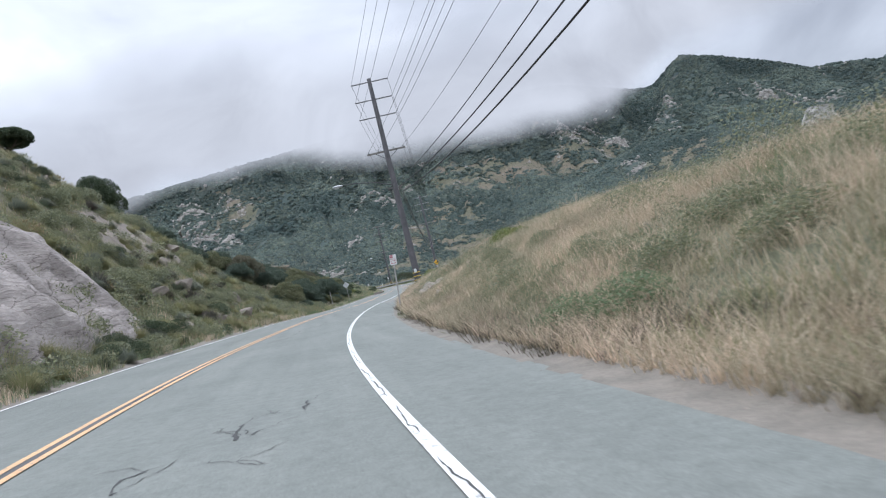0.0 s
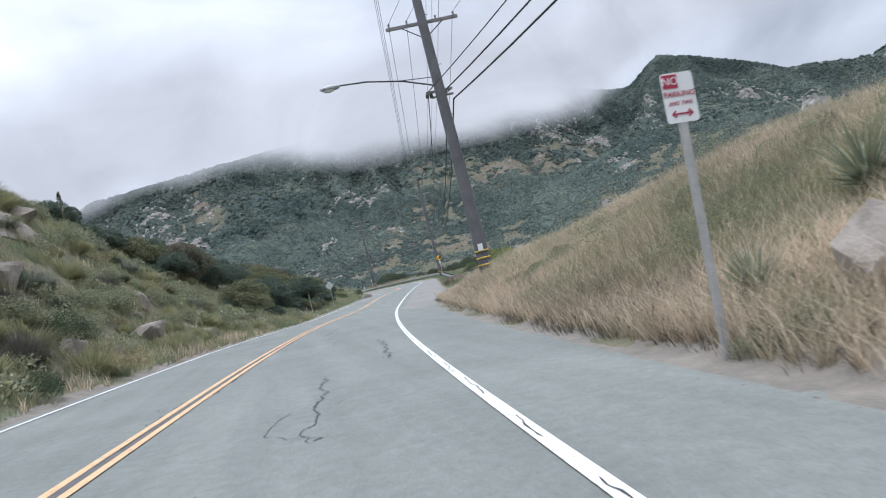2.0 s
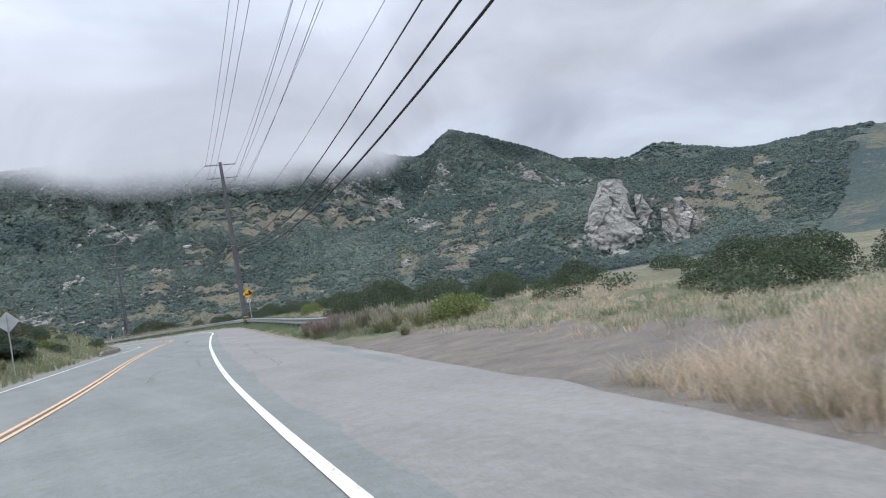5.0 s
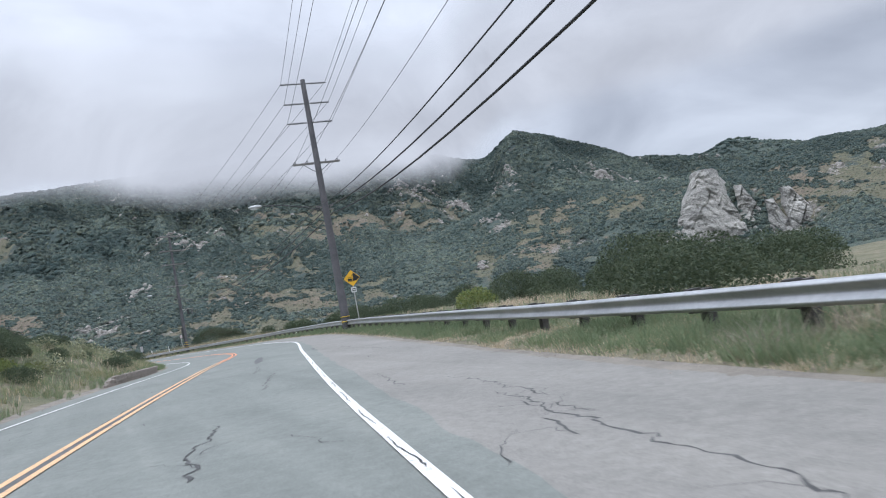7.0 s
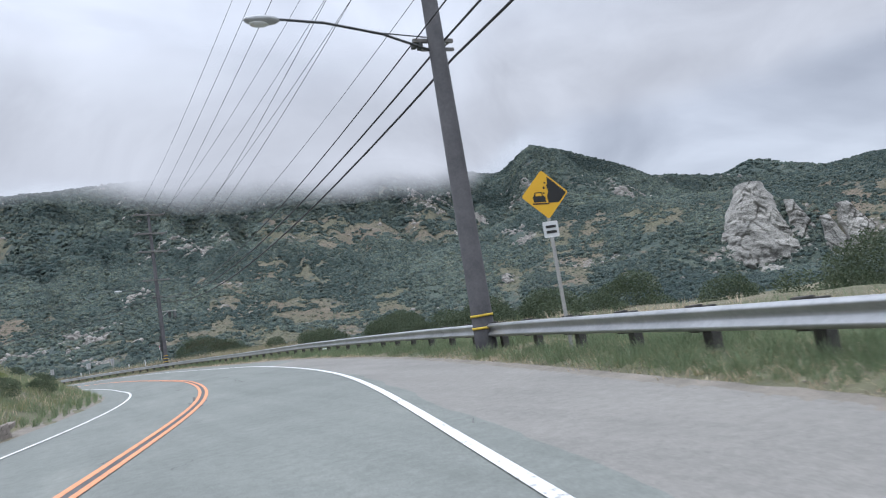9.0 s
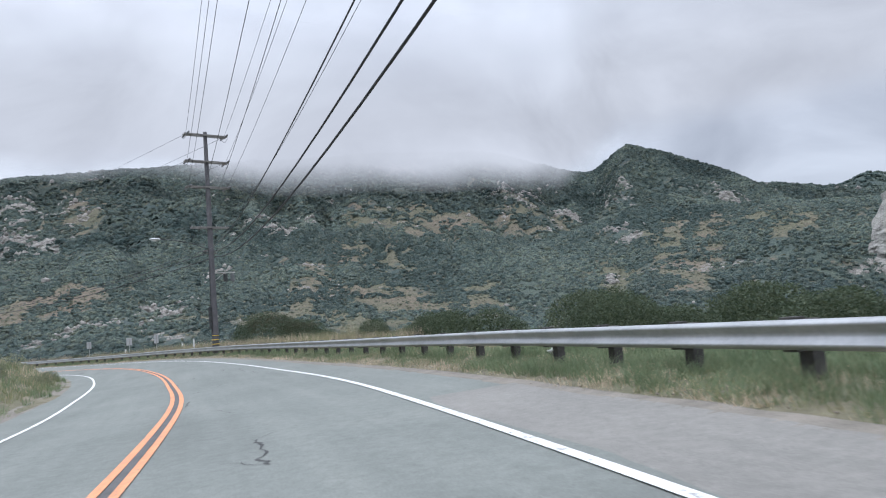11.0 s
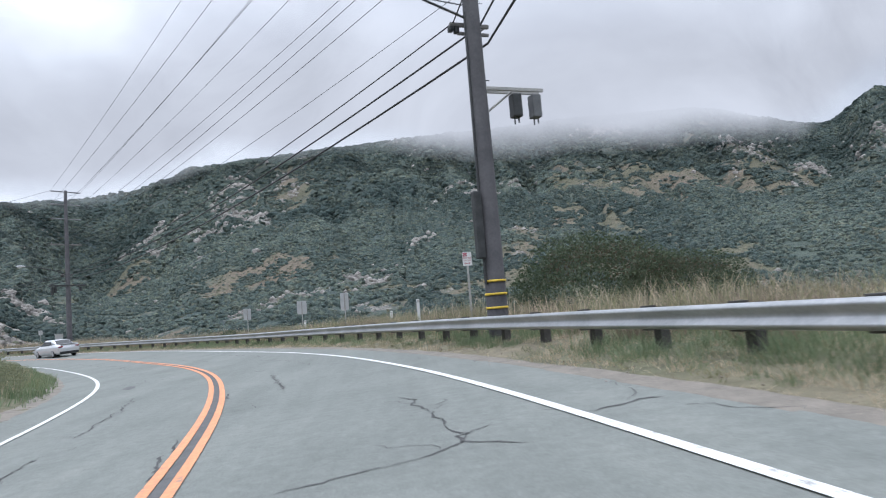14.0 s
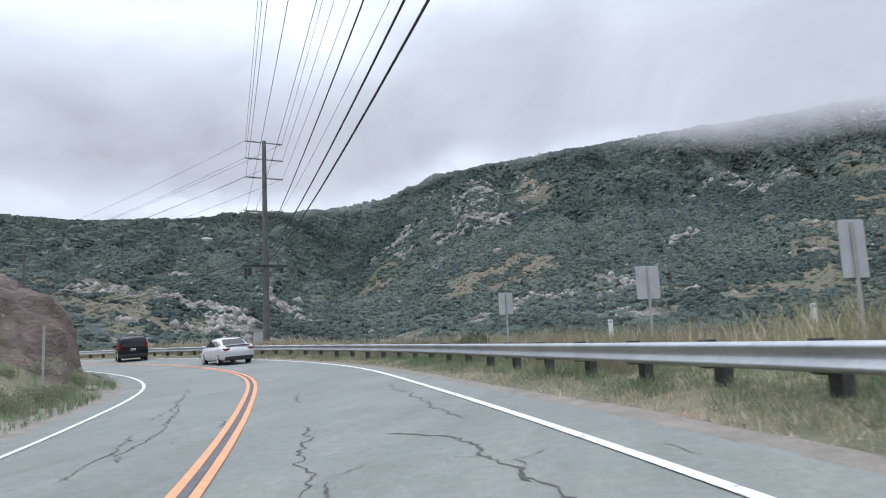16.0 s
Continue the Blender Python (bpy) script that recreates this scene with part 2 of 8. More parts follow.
PAPER = material("white_tag", (0.7, 0.72, 0.73), 0.6)[0]
SIGN_WHITE = two_tone("sign_white", (0.62, 0.63, 0.63), (0.74, 0.75, 0.75), 3.0, 0.5, 0.0, 0.03, 0.001)
SIGN_BACK = two_tone("sign_back_aluminium", (0.42, 0.43, 0.44), (0.58, 0.59, 0.60), 2.5, 0.5, 0.35, 0.05, 0.002)
SIGN_YELLOW = two_tone("sign_yellow", (0.72, 0.40, 0.02), (0.82, 0.48, 0.03), 3.0, 0.5, 0.0, 0.03, 0.001)
SIGN_RED = material("sign_red", (0.33, 0.022, 0.055), 0.5)[0]
SIGN_BLACK = material("sign_black", (0.02, 0.02, 0.02), 0.5)[0]
SIGN_POST = two_tone("sign_post_steel", (0.30, 0.30, 0.29), (0.48, 0.47, 0.45), 4.0, 0.6, 0.3, 0.1, 0.003)


def make_cut_rock(name, dark, light, size=1.0):
    """Fractured rock: grain, stains and open joints."""
    m, n, b = material(name, light, 0.93)
    v = n.coords("Object", (0.62 / size, 0.62 / size, 2.1 / size), (0.55, 0.45, 0.5))
    big, small = n.noise(v, 0.5, 5.0, 0.65), n.noise(v, 5.0, 5.0, 0.7)
    tone = n.ramp(n.math("ADD", n.math("MULTIPLY", big, 0.55), n.math("MULTIPLY", small, 0.45)), [(0.33, dark), (0.62, light)])
    vor = n.add("ShaderNodeTexVoronoi", feature="DISTANCE_TO_EDGE", Scale=0.75)
    warp = n.add("ShaderNodeVectorMath", operation="ADD")
    n.link(v, warp.inputs[0])
    n.link(n.mix(1.0, (0, 0, 0), n.noise(v, 1.4, 4.0, 0.6)), warp.inputs[1])
    n.link(warp.outputs[0], vor.inputs["Vector"])
    joint = n.ramp(vor.outputs["Distance"], [(0.0, (0.3, 0.27, 0.25)), (0.022, (1, 1, 1))])
    n.link(n.mix(0.85, tone, joint, "MULTIPLY"), b.inputs["Base Color"])
    n.link(n.bump(n.math("ADD", small, n.math("MULTIPLY", vor.outputs["Distance"], 0.8)), 0.9, 0.12 * size), b.inputs["Normal"])
    return m


ROCK_PINK = make_cut_rock("pinkish_cut_rock", (0.17, 0.148, 0.138), (0.49, 0.44, 0.41))
ROCK_RED = make_cut_rock("reddish_cut_rock", (0.06, 0.046, 0.041), (0.215, 0.163, 0.14))
FAR_ROCK = make_cut_rock("far_outcrop_rock", (0.10, 0.097, 0.09), (0.385, 0.362, 0.33), 3.0)
ROCK_TAN = two_tone("tan_boulder_rock", (0.16, 0.138, 0.118), (0.36, 0.315, 0.275), 1.2, 0.95, 0.0, 0.8, 0.04, 6.0)
DRY_GRASS = make_leaf("dry_grass", [(0.534, 0.442, 0.342), (0.650, 0.538, 0.426), (0.766, 0.638, 0.510), (0.510, 0.426, 0.325), (0.429, 0.375, 0.269), (0.360, 0.319, 0.224)])
SAGE = make_leaf("sage_scrub_leaf", [(0.175, 0.195, 0.125), (0.245, 0.26, 0.16), (0.345, 0.335, 0.215), (0.195, 0.225, 0.175), (0.29, 0.30, 0.17)])
OAK = make_leaf("dark_scrub_leaf", [(0.05, 0.075, 0.045), (0.075, 0.102, 0.06), (0.115, 0.135, 0.08)])
BRIGHT = make_leaf("bright_shrub_leaf", [(0.14, 0.19, 0.06), (0.20, 0.24, 0.08), (0.27, 0.28, 0.10)])
RUST = make_leaf("rusty_shrub_leaf", [(0.055, 0.075, 0.045), (0.105, 0.08, 0.055), (0.07, 0.09, 0.05), (0.14, 0.09, 0.062), (0.06, 0.08, 0.048), (0.095, 0.085, 0.052)])
LOW_SCRUB = make_leaf("low_scrub", thin_share=0.0, tones=[(0.07, 0.088, 0.07), (0.108, 0.116, 0.085), (0.165, 0.155, 0.112), (0.083, 0.1, 0.077)], rough=1.0, patchy=0.05)
# scrub tones lifted and blued: the valley haze is put into the leaf colour
HAZED_SCRUB = make_leaf("hazed_far_scrub", thin_share=0.0, tones= [(0.058, 0.085, 0.084), (0.071, 0.099, 0.094), (0.112, 0.13, 0.107), (0.06, 0.089, 0.09), (0.09, 0.114, 0.101)], rough=1.0, patchy=0.012, leafy=1.1)
TWIG = two_tone("grey_twig", (0.09, 0.075, 0.06), (0.17, 0.15, 0.12), 6.0)

# ---- small mesh tools ----


def from_arrays(name, verts, faces, mat):
    """A mesh from arrays of places and of faces that all have as many corners."""
    me = bpy.data.meshes.new(name)
    verts, faces = np.asarray(verts, np.float32), np.asarray(faces, np.int32)
    n, k = faces.shape
    me.vertices.add(len(verts))
    me.vertices.foreach_set("co", verts.ravel())
    me.loops.add(n * k)
    me.loops.foreach_set("vertex_index", faces.ravel())
    me.polygons.add(n)
    me.polygons.foreach_set("loop_start", np.arange(n, dtype=np.int32) * k)
    me.update(calc_edges=True)
    me.validate()
    me.materials.append(mat)
    return me


def part(name, data, mat, parent=None, label=""):
    """One mesh object under a thing; data is a bmesh or a mesh."""
    if isinstance(data, bmesh.types.BMesh):
        me = bpy.data.meshes.new(name)
        data.to_mesh(me)
        data.free()
        me.materials.append(mat)
        data = me
    ob = new(name, data)
    ob.parent = parent
    if label:
        tagged(ob, label)
    return ob


def smooth(ob):
    ob.data.polygons.foreach_set("use_smooth", np.ones(len(ob.data.polygons), dtype=bool))
    return ob


def thing(name, m, label, category, group="", kind=""):
    e = new(name)
    e.matrix_world = m
    e.empty_display_size = 0.2
    return tagged(e, label, category, group, kind)


def box(bm, size, m=None, bevel=0.0):
    r = bmesh.ops.create_cube(bm, size=1.0, matrix=(m or Matrix()) @ Matrix.Diagonal((*size, 1)))
    if bevel:
        edges = {e for v in r["verts"] for e in v.link_edges}
        bmesh.ops.bevel(bm, geom=list(edges), offset=bevel, segments=2, affect="EDGES", profile=0.6)


def rod(bm, a, b, r0, r1=None, seg=10):
    a, b = Vector(a), Vector(b)
    d = b - a
    m = Matrix.Translation((a + b) / 2) @ d.to_track_quat("Z", "Y").to_matrix().to_4x4()
    bmesh.ops.create_cone(bm, cap_ends=True, segments=seg, radius1=r0, radius2=r0 if r1 is None else r1, depth=d.length, matrix=m)


def hash2(ix, iy, seed):
    h = np.sin(ix * 127.1 + iy * 311.7 + seed * 74.7) * 43758.5453
    return h - np.floor(h)


def value_noise(x, y, seed=0):
    ix, iy = np.floor(x), np.floor(y)
    fx, fy = x - ix, y - iy
    fx, fy = fx * fx * (3 - 2 * fx), fy * fy * (3 - 2 * fy)
    a, b = hash2(ix, iy, seed), hash2(ix + 1, iy, seed)
    c, d = hash2(ix, iy + 1, seed), hash2(ix + 1, iy + 1, seed)
    return (a * (1 - fx) + b * fx) * (1 - fy) + (c * (1 - fx) + d * fx) * fy


def fbm(x, y, size, octaves=4, seed=0):
    """Fractal noise about 0, for ground forms of that size in metres."""
    total, amp, norm = 0.0, 1.0, 0.0
    for k in range(octaves):
        total = total + amp * (value_noise(x / size * 2 ** k, y / size * 2 ** k, seed + k) - 0.5)
        norm += amp
        amp *= 0.5
    return 2 * total / norm


# ---- the road's line ----
CENTRE = np.array([
    (0.14, -64.73, -0.21), (-1.06, -38.89, -0.02), (-1.95, -19.51, 0.12), (-2.85, -0.13, 0.26), (-2.83, 19.37, 0.33), (-1.12, 39.04, 0.22),
    (1.60, 58.64, 0.05), (5.25, 78.25, -0.20), (9.63, 98.09, -0.15), (14.51, 118.10, -0.04), (19.03, 137.92, -0.05), (21.21, 158.07, -0.09),
    (21.19, 171.71, -0.09), (20.29, 185.19, -0.04), (18.31, 198.50, 0.06), (14.72, 210.45, 0.10), (7.90, 224.30, 0.12), (0.60, 236.0, 0.22),
    (-8.0, 244.6, 0.42), (-20.0, 252.5, 0.65), (-36.0, 259.0, 0.80), (-58.0, 264.5, 0.92), (-86.0, 267.0, 1.0), (-118.0, 268.0, 1.05)])


def spline(c, n=24):
    rows = []
    for i in range(len(c) - 1):
        a, b, d, e = c[max(i - 1, 0)], c[i], c[i + 1], c[min(i + 2, len(c) - 1)]
        for k in range(n):
            q = k / n
            rows.append(0.5 * (2 * b + (d - a) * q + (2 * a - 5 * b + 4 * d - e) * q * q + (3 * b - a - 3 * d + e) * q ** 3))
    return np.array(rows + [c[-1]])


LINE = spline(CENTRE)
LINE_S = np.concatenate([[0], np.cumsum(np.hypot(*np.diff(LINE[:, :2], axis=0).T))])
ROAD_LENGTH = LINE_S[-1]
TANGENT = np.gradient(LINE[:, :2], axis=0)
TANGENT /= np.hypot(TANGENT[:, 0], TANGENT[:, 1])[:, None]
BANK_S, BANK = [0, 65, 91, 117, 143, 170, 198, 225, 252, 300, 440], [-0.077, -0.077, -0.081, -0.08, -0.045, -0.023, 0.018, 0.05, 0.058, 0.05, 0.0]
EDGE_S = [0, 65, 130, 138, 150, 165, 184, 205, 240, 280, 310, 440]
EDGE_R = [5.6, 5.55, 6.0, 7.2, 7.5, 7.05, 6.5, 6.1, 5.15, 4.95, 4.8, 4.8]
EDGE_L = [3.7, 3.7, 3.75, 3.7, 3.7, 3.7, 4.2, 4.6, 4.2, 4.1, 4.0, 4.0]
RAIL_S = [150, 163, 172, 184, 205, 240, 270, 300, 440]
RAIL_U = [9.4, 8.75, 8.2, 7.6, 7.0, 6.35, 6.0, 6.0, 6.0]
RAIL_Z = [0.50, 0.50, 0.50, 0.52, 0.555, 0.555, 0.555, 0.555, 0.555]


def on_line(s):
    s = np.asarray(s, float)
    p = np.stack([np.interp(s, LINE_S, LINE[:, k]) for k in range(3)], -1)
    t = np.stack([np.interp(s, LINE_S, TANGENT[:, k]) for k in range(2)], -1)
    t /= np.linalg.norm(t, axis=-1, keepdims=True)
    return p, t


def at_road(s, u, dz=0.0):
    """The place at s metres along the road and u metres to the right of its yellow line, on the banked plane."""
    p, t = on_line(s)
    u = np.asarray(u, float)
    q = np.array(p)
    q[..., 0] += t[..., 1] * u
    q[..., 1] -= t[..., 0] * u
    q[..., 2] += np.interp(s, BANK_S, BANK) * np.clip(u, -7, 7) + dz
    return q


def to_road(x, y):
    """s and u of places in the plan."""
    x, y = np.asarray(x, float).ravel(), np.asarray(y, float).ravel()
    s, u = np.zeros(len(x)), np.zeros(len(x))
    step = LINE[::4]
    for i in range(0, len(x), 20000):
        X, Y = x[i:i + 20000], y[i:i + 20000]
        j = ((X[:, None] - step[:, 0]) ** 2 + (Y[:, None] - step[:, 1]) ** 2).argmin(1) * 4
        t = TANGENT[j]
        dx, dy = X - LINE[j, 0], Y - LINE[j, 1]
        along = dx * t[:, 0] + dy * t[:, 1]
        s[i:i + 20000] = LINE_S[j] + along
        u[i:i + 20000] = dx * t[:, 1] - dy * t[:, 0]
    return s, u


# heights above the road's plane, by distance from the asphalt's edge, for stretches of the road
RISE_D = [0, 1.0, 3.0, 6.0, 10.0, 18.0, 30.0, 60.0]
RIGHT = [(0, [0, 0.1, 0.8, 1.9, 2.3, 2.5, 2.2, 0]), (82, [0, 0.15, 0.9, 1.9, 2.3, 2.5, 2.2, 0]), (93, [0, 0.45, 1.35, 2.25, 2.6, 2.7, 2.2, 0]), (99, [0, 0.3, 1.2, 2.4, 2.8, 2.8, 2.2, 0]), (109, [0, 0.35, 1.35, 2.6, 3.1, 3.0, 1.9, -1]),
         (115, [0, 0.7, 1.5, 2.2, 2.6, 2.4, 1.2, -1]), (120, [0, 0.85, 1.5, 1.8, 2.0, 1.7, 0.6, -2]), (126, [0, 0.25, 0.75, 1.2, 1.25, 0.7, -0.5, -3]), (131, [0, 0.05, 0.3, 0.5, 0.4, 0.0, -1, -4]),
         (136, [0, 0, 0.05, 0.1, 0.0, -0.5, -2, -5]), (150, [0, 0, 0.05, 0.2, 0.2, -0.4, -2, -5]),
         (165, [0, 0.05, 0.12, 0.15, 0.1, -0.6, -2.5, -6]), (200, [0, 0.06, 0.14, 0.15, 0.1, -0.6, -2.5, -7]), (440, [0, 0.06, 0.14, 0.3, 0.3, -0.6, -2.5, -7])]
LEFT = [(0, [0, 0.3, 2.2, 6.0, 10.5, 17.5, 25, 30]), (100, [0, 0.3, 2.2, 6.2, 11.0, 18.5, 26, 31]), (118, [0, 0.3, 1.9, 5.6, 10.6, 18.8, 25, 29]), (129, [0, 0.25, 1.5, 4.6, 9.0, 15.4, 20, 24]), (136, [0, 0.2, 1.1, 3.4, 7.0, 13.0, 18, 22]), (142, [0, 0.15, 0.8, 2.6, 6.0, 12.5, 17, 20]),
        (153, [0, 0.1, 0.5, 2.4, 5.4, 9.4, 12, 14]), (168, [0, 0.1, 0.6, 2.4, 4.6, 7.6, 11, 13]), (188, [0, 0.3, 1.2, 2.8, 4.4, 6.6, 9, 12]), (208, [0, 0.35, 1.5, 2.7, 3.7, 5.2, 7, 10]), (235, [0, 0.4, 1.6, 2.8, 3.8, 5.4, 8, 13]),
        (290, [0, 0.1, 1.0, 2.7, 4.0, 6.0, 9, 14]), (302, [0, 0.12, 1.0, 3.0, 4.8, 7.5, 12, 18]), (309, [0, 0.15, 2.9, 5.2, 6.4, 8.4, 12, 18]), (320, [0, 0.15, 3.4, 5.6, 6.6, 8.4, 12, 18]), (440, [0, 0.5, 2.4, 4.0, 5.0, 7.0, 11, 18])]


def rise(table, s, d):
    ss = [r[0] for r in table]
    cols = np.stack([np.interp(s, ss, [r[1][k] for r in table]) for k in range(len(RISE_D))], -1)
    k = np.clip(np.searchsorted(RISE_D, d) - 1, 0, len(RISE_D) - 2)
    d0, d1 = np.array(RISE_D)[k], np.array(RISE_D)[k + 1]
    f = np.clip((d - d0) / (d1 - d0), 0, 1)
    i = np.arange(len(d))
    return cols[i, k] * (1 - f) + cols[i, k + 1] * f


def ground_z(x, y):
    """Height of the ground at places in the plan."""
    shape = np.shape(x)
    x, y = np.asarray(x, float).ravel(), np.asarray(y, float).ravel()
    s, u = to_road(x, y)
    s = np.clip(s, 0, ROAD_LENGTH)
    er, el = np.interp(s, EDGE_S, EDGE_R), np.interp(s, EDGE_S, EDGE_L)
    z = np.interp(s, LINE_S, LINE[:, 2]) + np.interp(s, BANK_S, BANK) * np.clip(u, -7, 7)
    dr, dl = np.maximum(u - er, 0), np.maximum(-u - el, 0)
    far = np.maximum(dr, dl)
    z = z + np.where(dr > 0, rise(RIGHT, s, dr), 0) + np.where(dl > 0, rise(LEFT, s, dl), 0)
    rough = np.clip(far / 3.0, 0, 1)
    z = z + rough * (0.16 * fbm(x, y, 2.2, 3, 5) + np.clip(far / 12, 0, 1) * 0.9 * fbm(x, y, 11.0, 4, 9))
    inside = np.clip(np.minimum(er - u, el + u) / 0.8, 0, 1)
    z = np.where(far <= 0, z - 0.01 - 0.06 * inside, z - 0.006)
    away = np.hypot(x - 15, y - 130)
    out = np.clip((away - 230) / 200, 0, 1)
    z = z * (1 - out) + out * (-8.0 + 3 * fbm(x, y, 60, 3, 2))
    return z.reshape(shape)


def axis(fine0, fine1, step, reach, grow=1.16):
    a = list(np.arange(fine0, fine1 + step, step))
    d = step
    while a[-1] < reach:
        d *= grow
        a.append(a[-1] + d)
    d = step
    while a[0] > -reach:
        d *= grow
        a.insert(0, a[0] - d)
    return np.array(a)


def grid_faces(nx, ny):
    i = np.arange(nx * ny).reshape(ny, nx)
    return np.stack([i[:-1, :-1], i[:-1, 1:], i[1:, 1:], i[1:, :-1]], -1).reshape(-1, 4)


def make_ground_sheet():
    gx, gy = axis(-48, 60, 0.75, 3500), axis(-30, 310, 0.75, 3500)
    X, Y = np.meshgrid(gx, gy)
    Z = ground_z(X, Y)
    S, U = to_road(X, Y)
    out = np.maximum(U - np.interp(S, EDGE_S, EDGE_R), -U - np.interp(S, EDGE_S, EDGE_L)).reshape(X.shape)
    Z = Z - 0.03 * ((out > -0.3) & (out < 0.25))
    me = from_arrays("ground", np.stack([X, Y, Z], -1).reshape(-1, 3), grid_faces(len(gx), len(gy)), GROUND)
    ob = tagged(smooth(new("ground", me)), "dry brown soil with scrub and grass beside the road", "ground", "", "structure")
    return ob


# ---- mountains ----
HUB = (15.0, 130.0)
CREST_AZ = [-180, -120, -75, -47, -31, -21, -16, -12, -5, 5, 15, 25, 31, 34, 36.7, 41, 46, 50, 53, 58, 64, 85, 120, 180]
CREST_R = [900, 850, 900, 920, 960, 1100, 1120, 970, 965, 1010, 1060, 1060, 1060, 1040, 1017, 1010, 1020, 1150, 1350, 1380, 1350, 1200, 900, 900]
CREST_Z = [90, 100, 128, 147, 160, 200, 218, 213, 231, 254, 270, 260, 222, 214, 233, 200, 160, 158, 190, 150, 128, 110, 95, 90]
FOOT_R = [250, 230, 150, 130, 150, 200, 260, 240, 210, 200, 210, 240, 280, 300, 320, 330, 340, 350, 360, 360, 350, 320, 260, 250]
SPUR = np.array([(520, 250, 52), (430, 300, 52), (351, 366, 47), (300, 415, 50), (268, 478, 62), (235, 500, 45), (180, 500, 15)], float)


def crag_rise(x, y):
    up = 9 * np.exp(-((x - 289) / 14) ** 2 - ((y - 322) / 14) ** 2)
    return up - 17 * np.exp(-((x - 258) / 24) ** 2 - ((y - 306) / 24) ** 2) - 9 * np.exp(-((x - 278) / 14) ** 2 - ((y - 284) / 14) ** 2)


def fold(x, y):
    """Ribs and gullies that run down the slopes, 1 on a rib."""
    dx, dy = x - HUB[0], y - HUB[1]
    az, r = np.degrees(np.arctan2(dx, dy)), np.hypot(dx, dy)
    return 1 - np.abs(fbm(az * 9.0 + 400 + r * 0.06, r * 0.16, 30, 4, 12))


def mountain_z(x, y):
    dx, dy = x - HUB[0], y - HUB[1]
    az, r = np.degrees(np.arctan2(dx, dy)), np.hypot(dx, dy)
    azw = az + 3.0 * fbm(x, y, 240, 3, 31)
    rc, zc, r0 = np.interp(azw, CREST_AZ, CREST_R), np.interp(az + 0.3 * (azw - az), CREST_AZ, CREST_Z), np.interp(azw, CREST_AZ, FOOT_R)
    t = (r - r0) / (rc - r0)
    body = np.where(t < 0, 60 * t, np.where(t < 1, zc * (0.25 * t + 0.75 * np.clip(t, 0, 1) ** 1.25), zc * (1 - 0.25 * np.clip(t - 1, 0, 4))))
    flank = np.clip(t, 0, 1) * np.clip((1.02 - t) * 6, 0, 1)
    folds = fold(x, y)
    body = body + flank * (zc * 0.15 * (folds - 0.75) * 2 * np.clip(1.5 - t, 0.5, 1) + 20 * fbm(x, y, 130, 3, 3) * np.clip(1.6 - 1.1 * t, 0.3, 1) + 2.6 * fbm(x, y, 26, 3, 8))
    gully = np.exp(-((azw + 18.5) / 2.6) ** 2) * np.clip(t * 3, 0, 1) * np.clip((1.0 - t) * 2.2, 0, 1)
    body = body * (1 - 0.5 * gully)
    gully2 = np.exp(-((azw - 33.2) / 1.8) ** 2) * np.clip((t - 0.3) * 3, 0, 1) * np.clip((1.1 - t) * 3, 0, 1)
    body = body * (1 - 0.16 * gully2)
    best = np.full(np.shape(x), -1e3)
    for a, b in zip(SPUR[:-1], SPUR[1:]):
        d = b[:2] - a[:2]
        q = np.clip(((x - a[0]) * d[0] + (y - a[1]) * d[1]) / (d @ d), 0, 1)
        dist = np.hypot(x - a[0] - q * d[0], y - a[1] - q * d[1])
        best = np.maximum(best, a[2] + q * (b[2] - a[2]) - 0.36 * dist)
    best = best + 5 * fbm(x, y, 55, 3, 21)
    body = body + crag_rise(x, y)
    best = best + crag_rise(x, y)
    k = 9.0
    return np.where(best > -60, np.maximum(body, best) + k * np.exp(-np.abs(body - best) / k) * 0.5, body)


# places on the slopes, with their reach across and along the fall line
BARE = [(78, 410, 26, 42), (210, 587, 75, 52), (111, 479, 22, 36), (195, 398, 16, 37), (261, 393, 56, 26), (190, 349, 15, 33), (135, 401, 9, 20), (-42, 752, 22, 80),
        (-27, 460, 20, 25), (-141, 655, 22, 70), (138, 601, 13, 40), (-84, 350, 16, 16), (226, 390, 27, 40), (317, 293, 36, 30), (-147, 423, 14, 40), (330, 640, 30, 34)]
OUTCROP = [(295, 681, 30, 70), (349, 695, 31, 70), (431, 712, 26, 80), (560, 715, 70, 40), (72, 571, 19, 70), (267, 889, 33, 60), (164, 764, 26, 40), (231, 439, 9, 21), (-11, 406, 19, 22),
           (19, 413, 11, 30), (-151, 756, 26, 50), (-91, 702, 31, 80), (64, 544, 21, 45), (-177, 469, 14, 55), (-88, 367, 14, 30), (-112, 362, 10, 30), (-96, 428, 13, 34), (182, 380, 8, 18), (346, 284, 22, 20), (-60, 352, 14, 16), (-100, 822, 22, 50), (-52, 770, 14, 90), (64, 600, 16, 40), (93, 600, 20, 30), (38, 491, 9, 22), (-55, 630, 8, 30)]
DENSE = [(30, 533, 42, 70), (183, 455, 34, 80), (85, 730, 87, 70), (10, 482, 30, 60), (-122, 470, 14, 40), (201, 465, 22, 80), (19, 640, 55, 80), (629, 857, 110, 90), (-150, 560, 60, 60)]


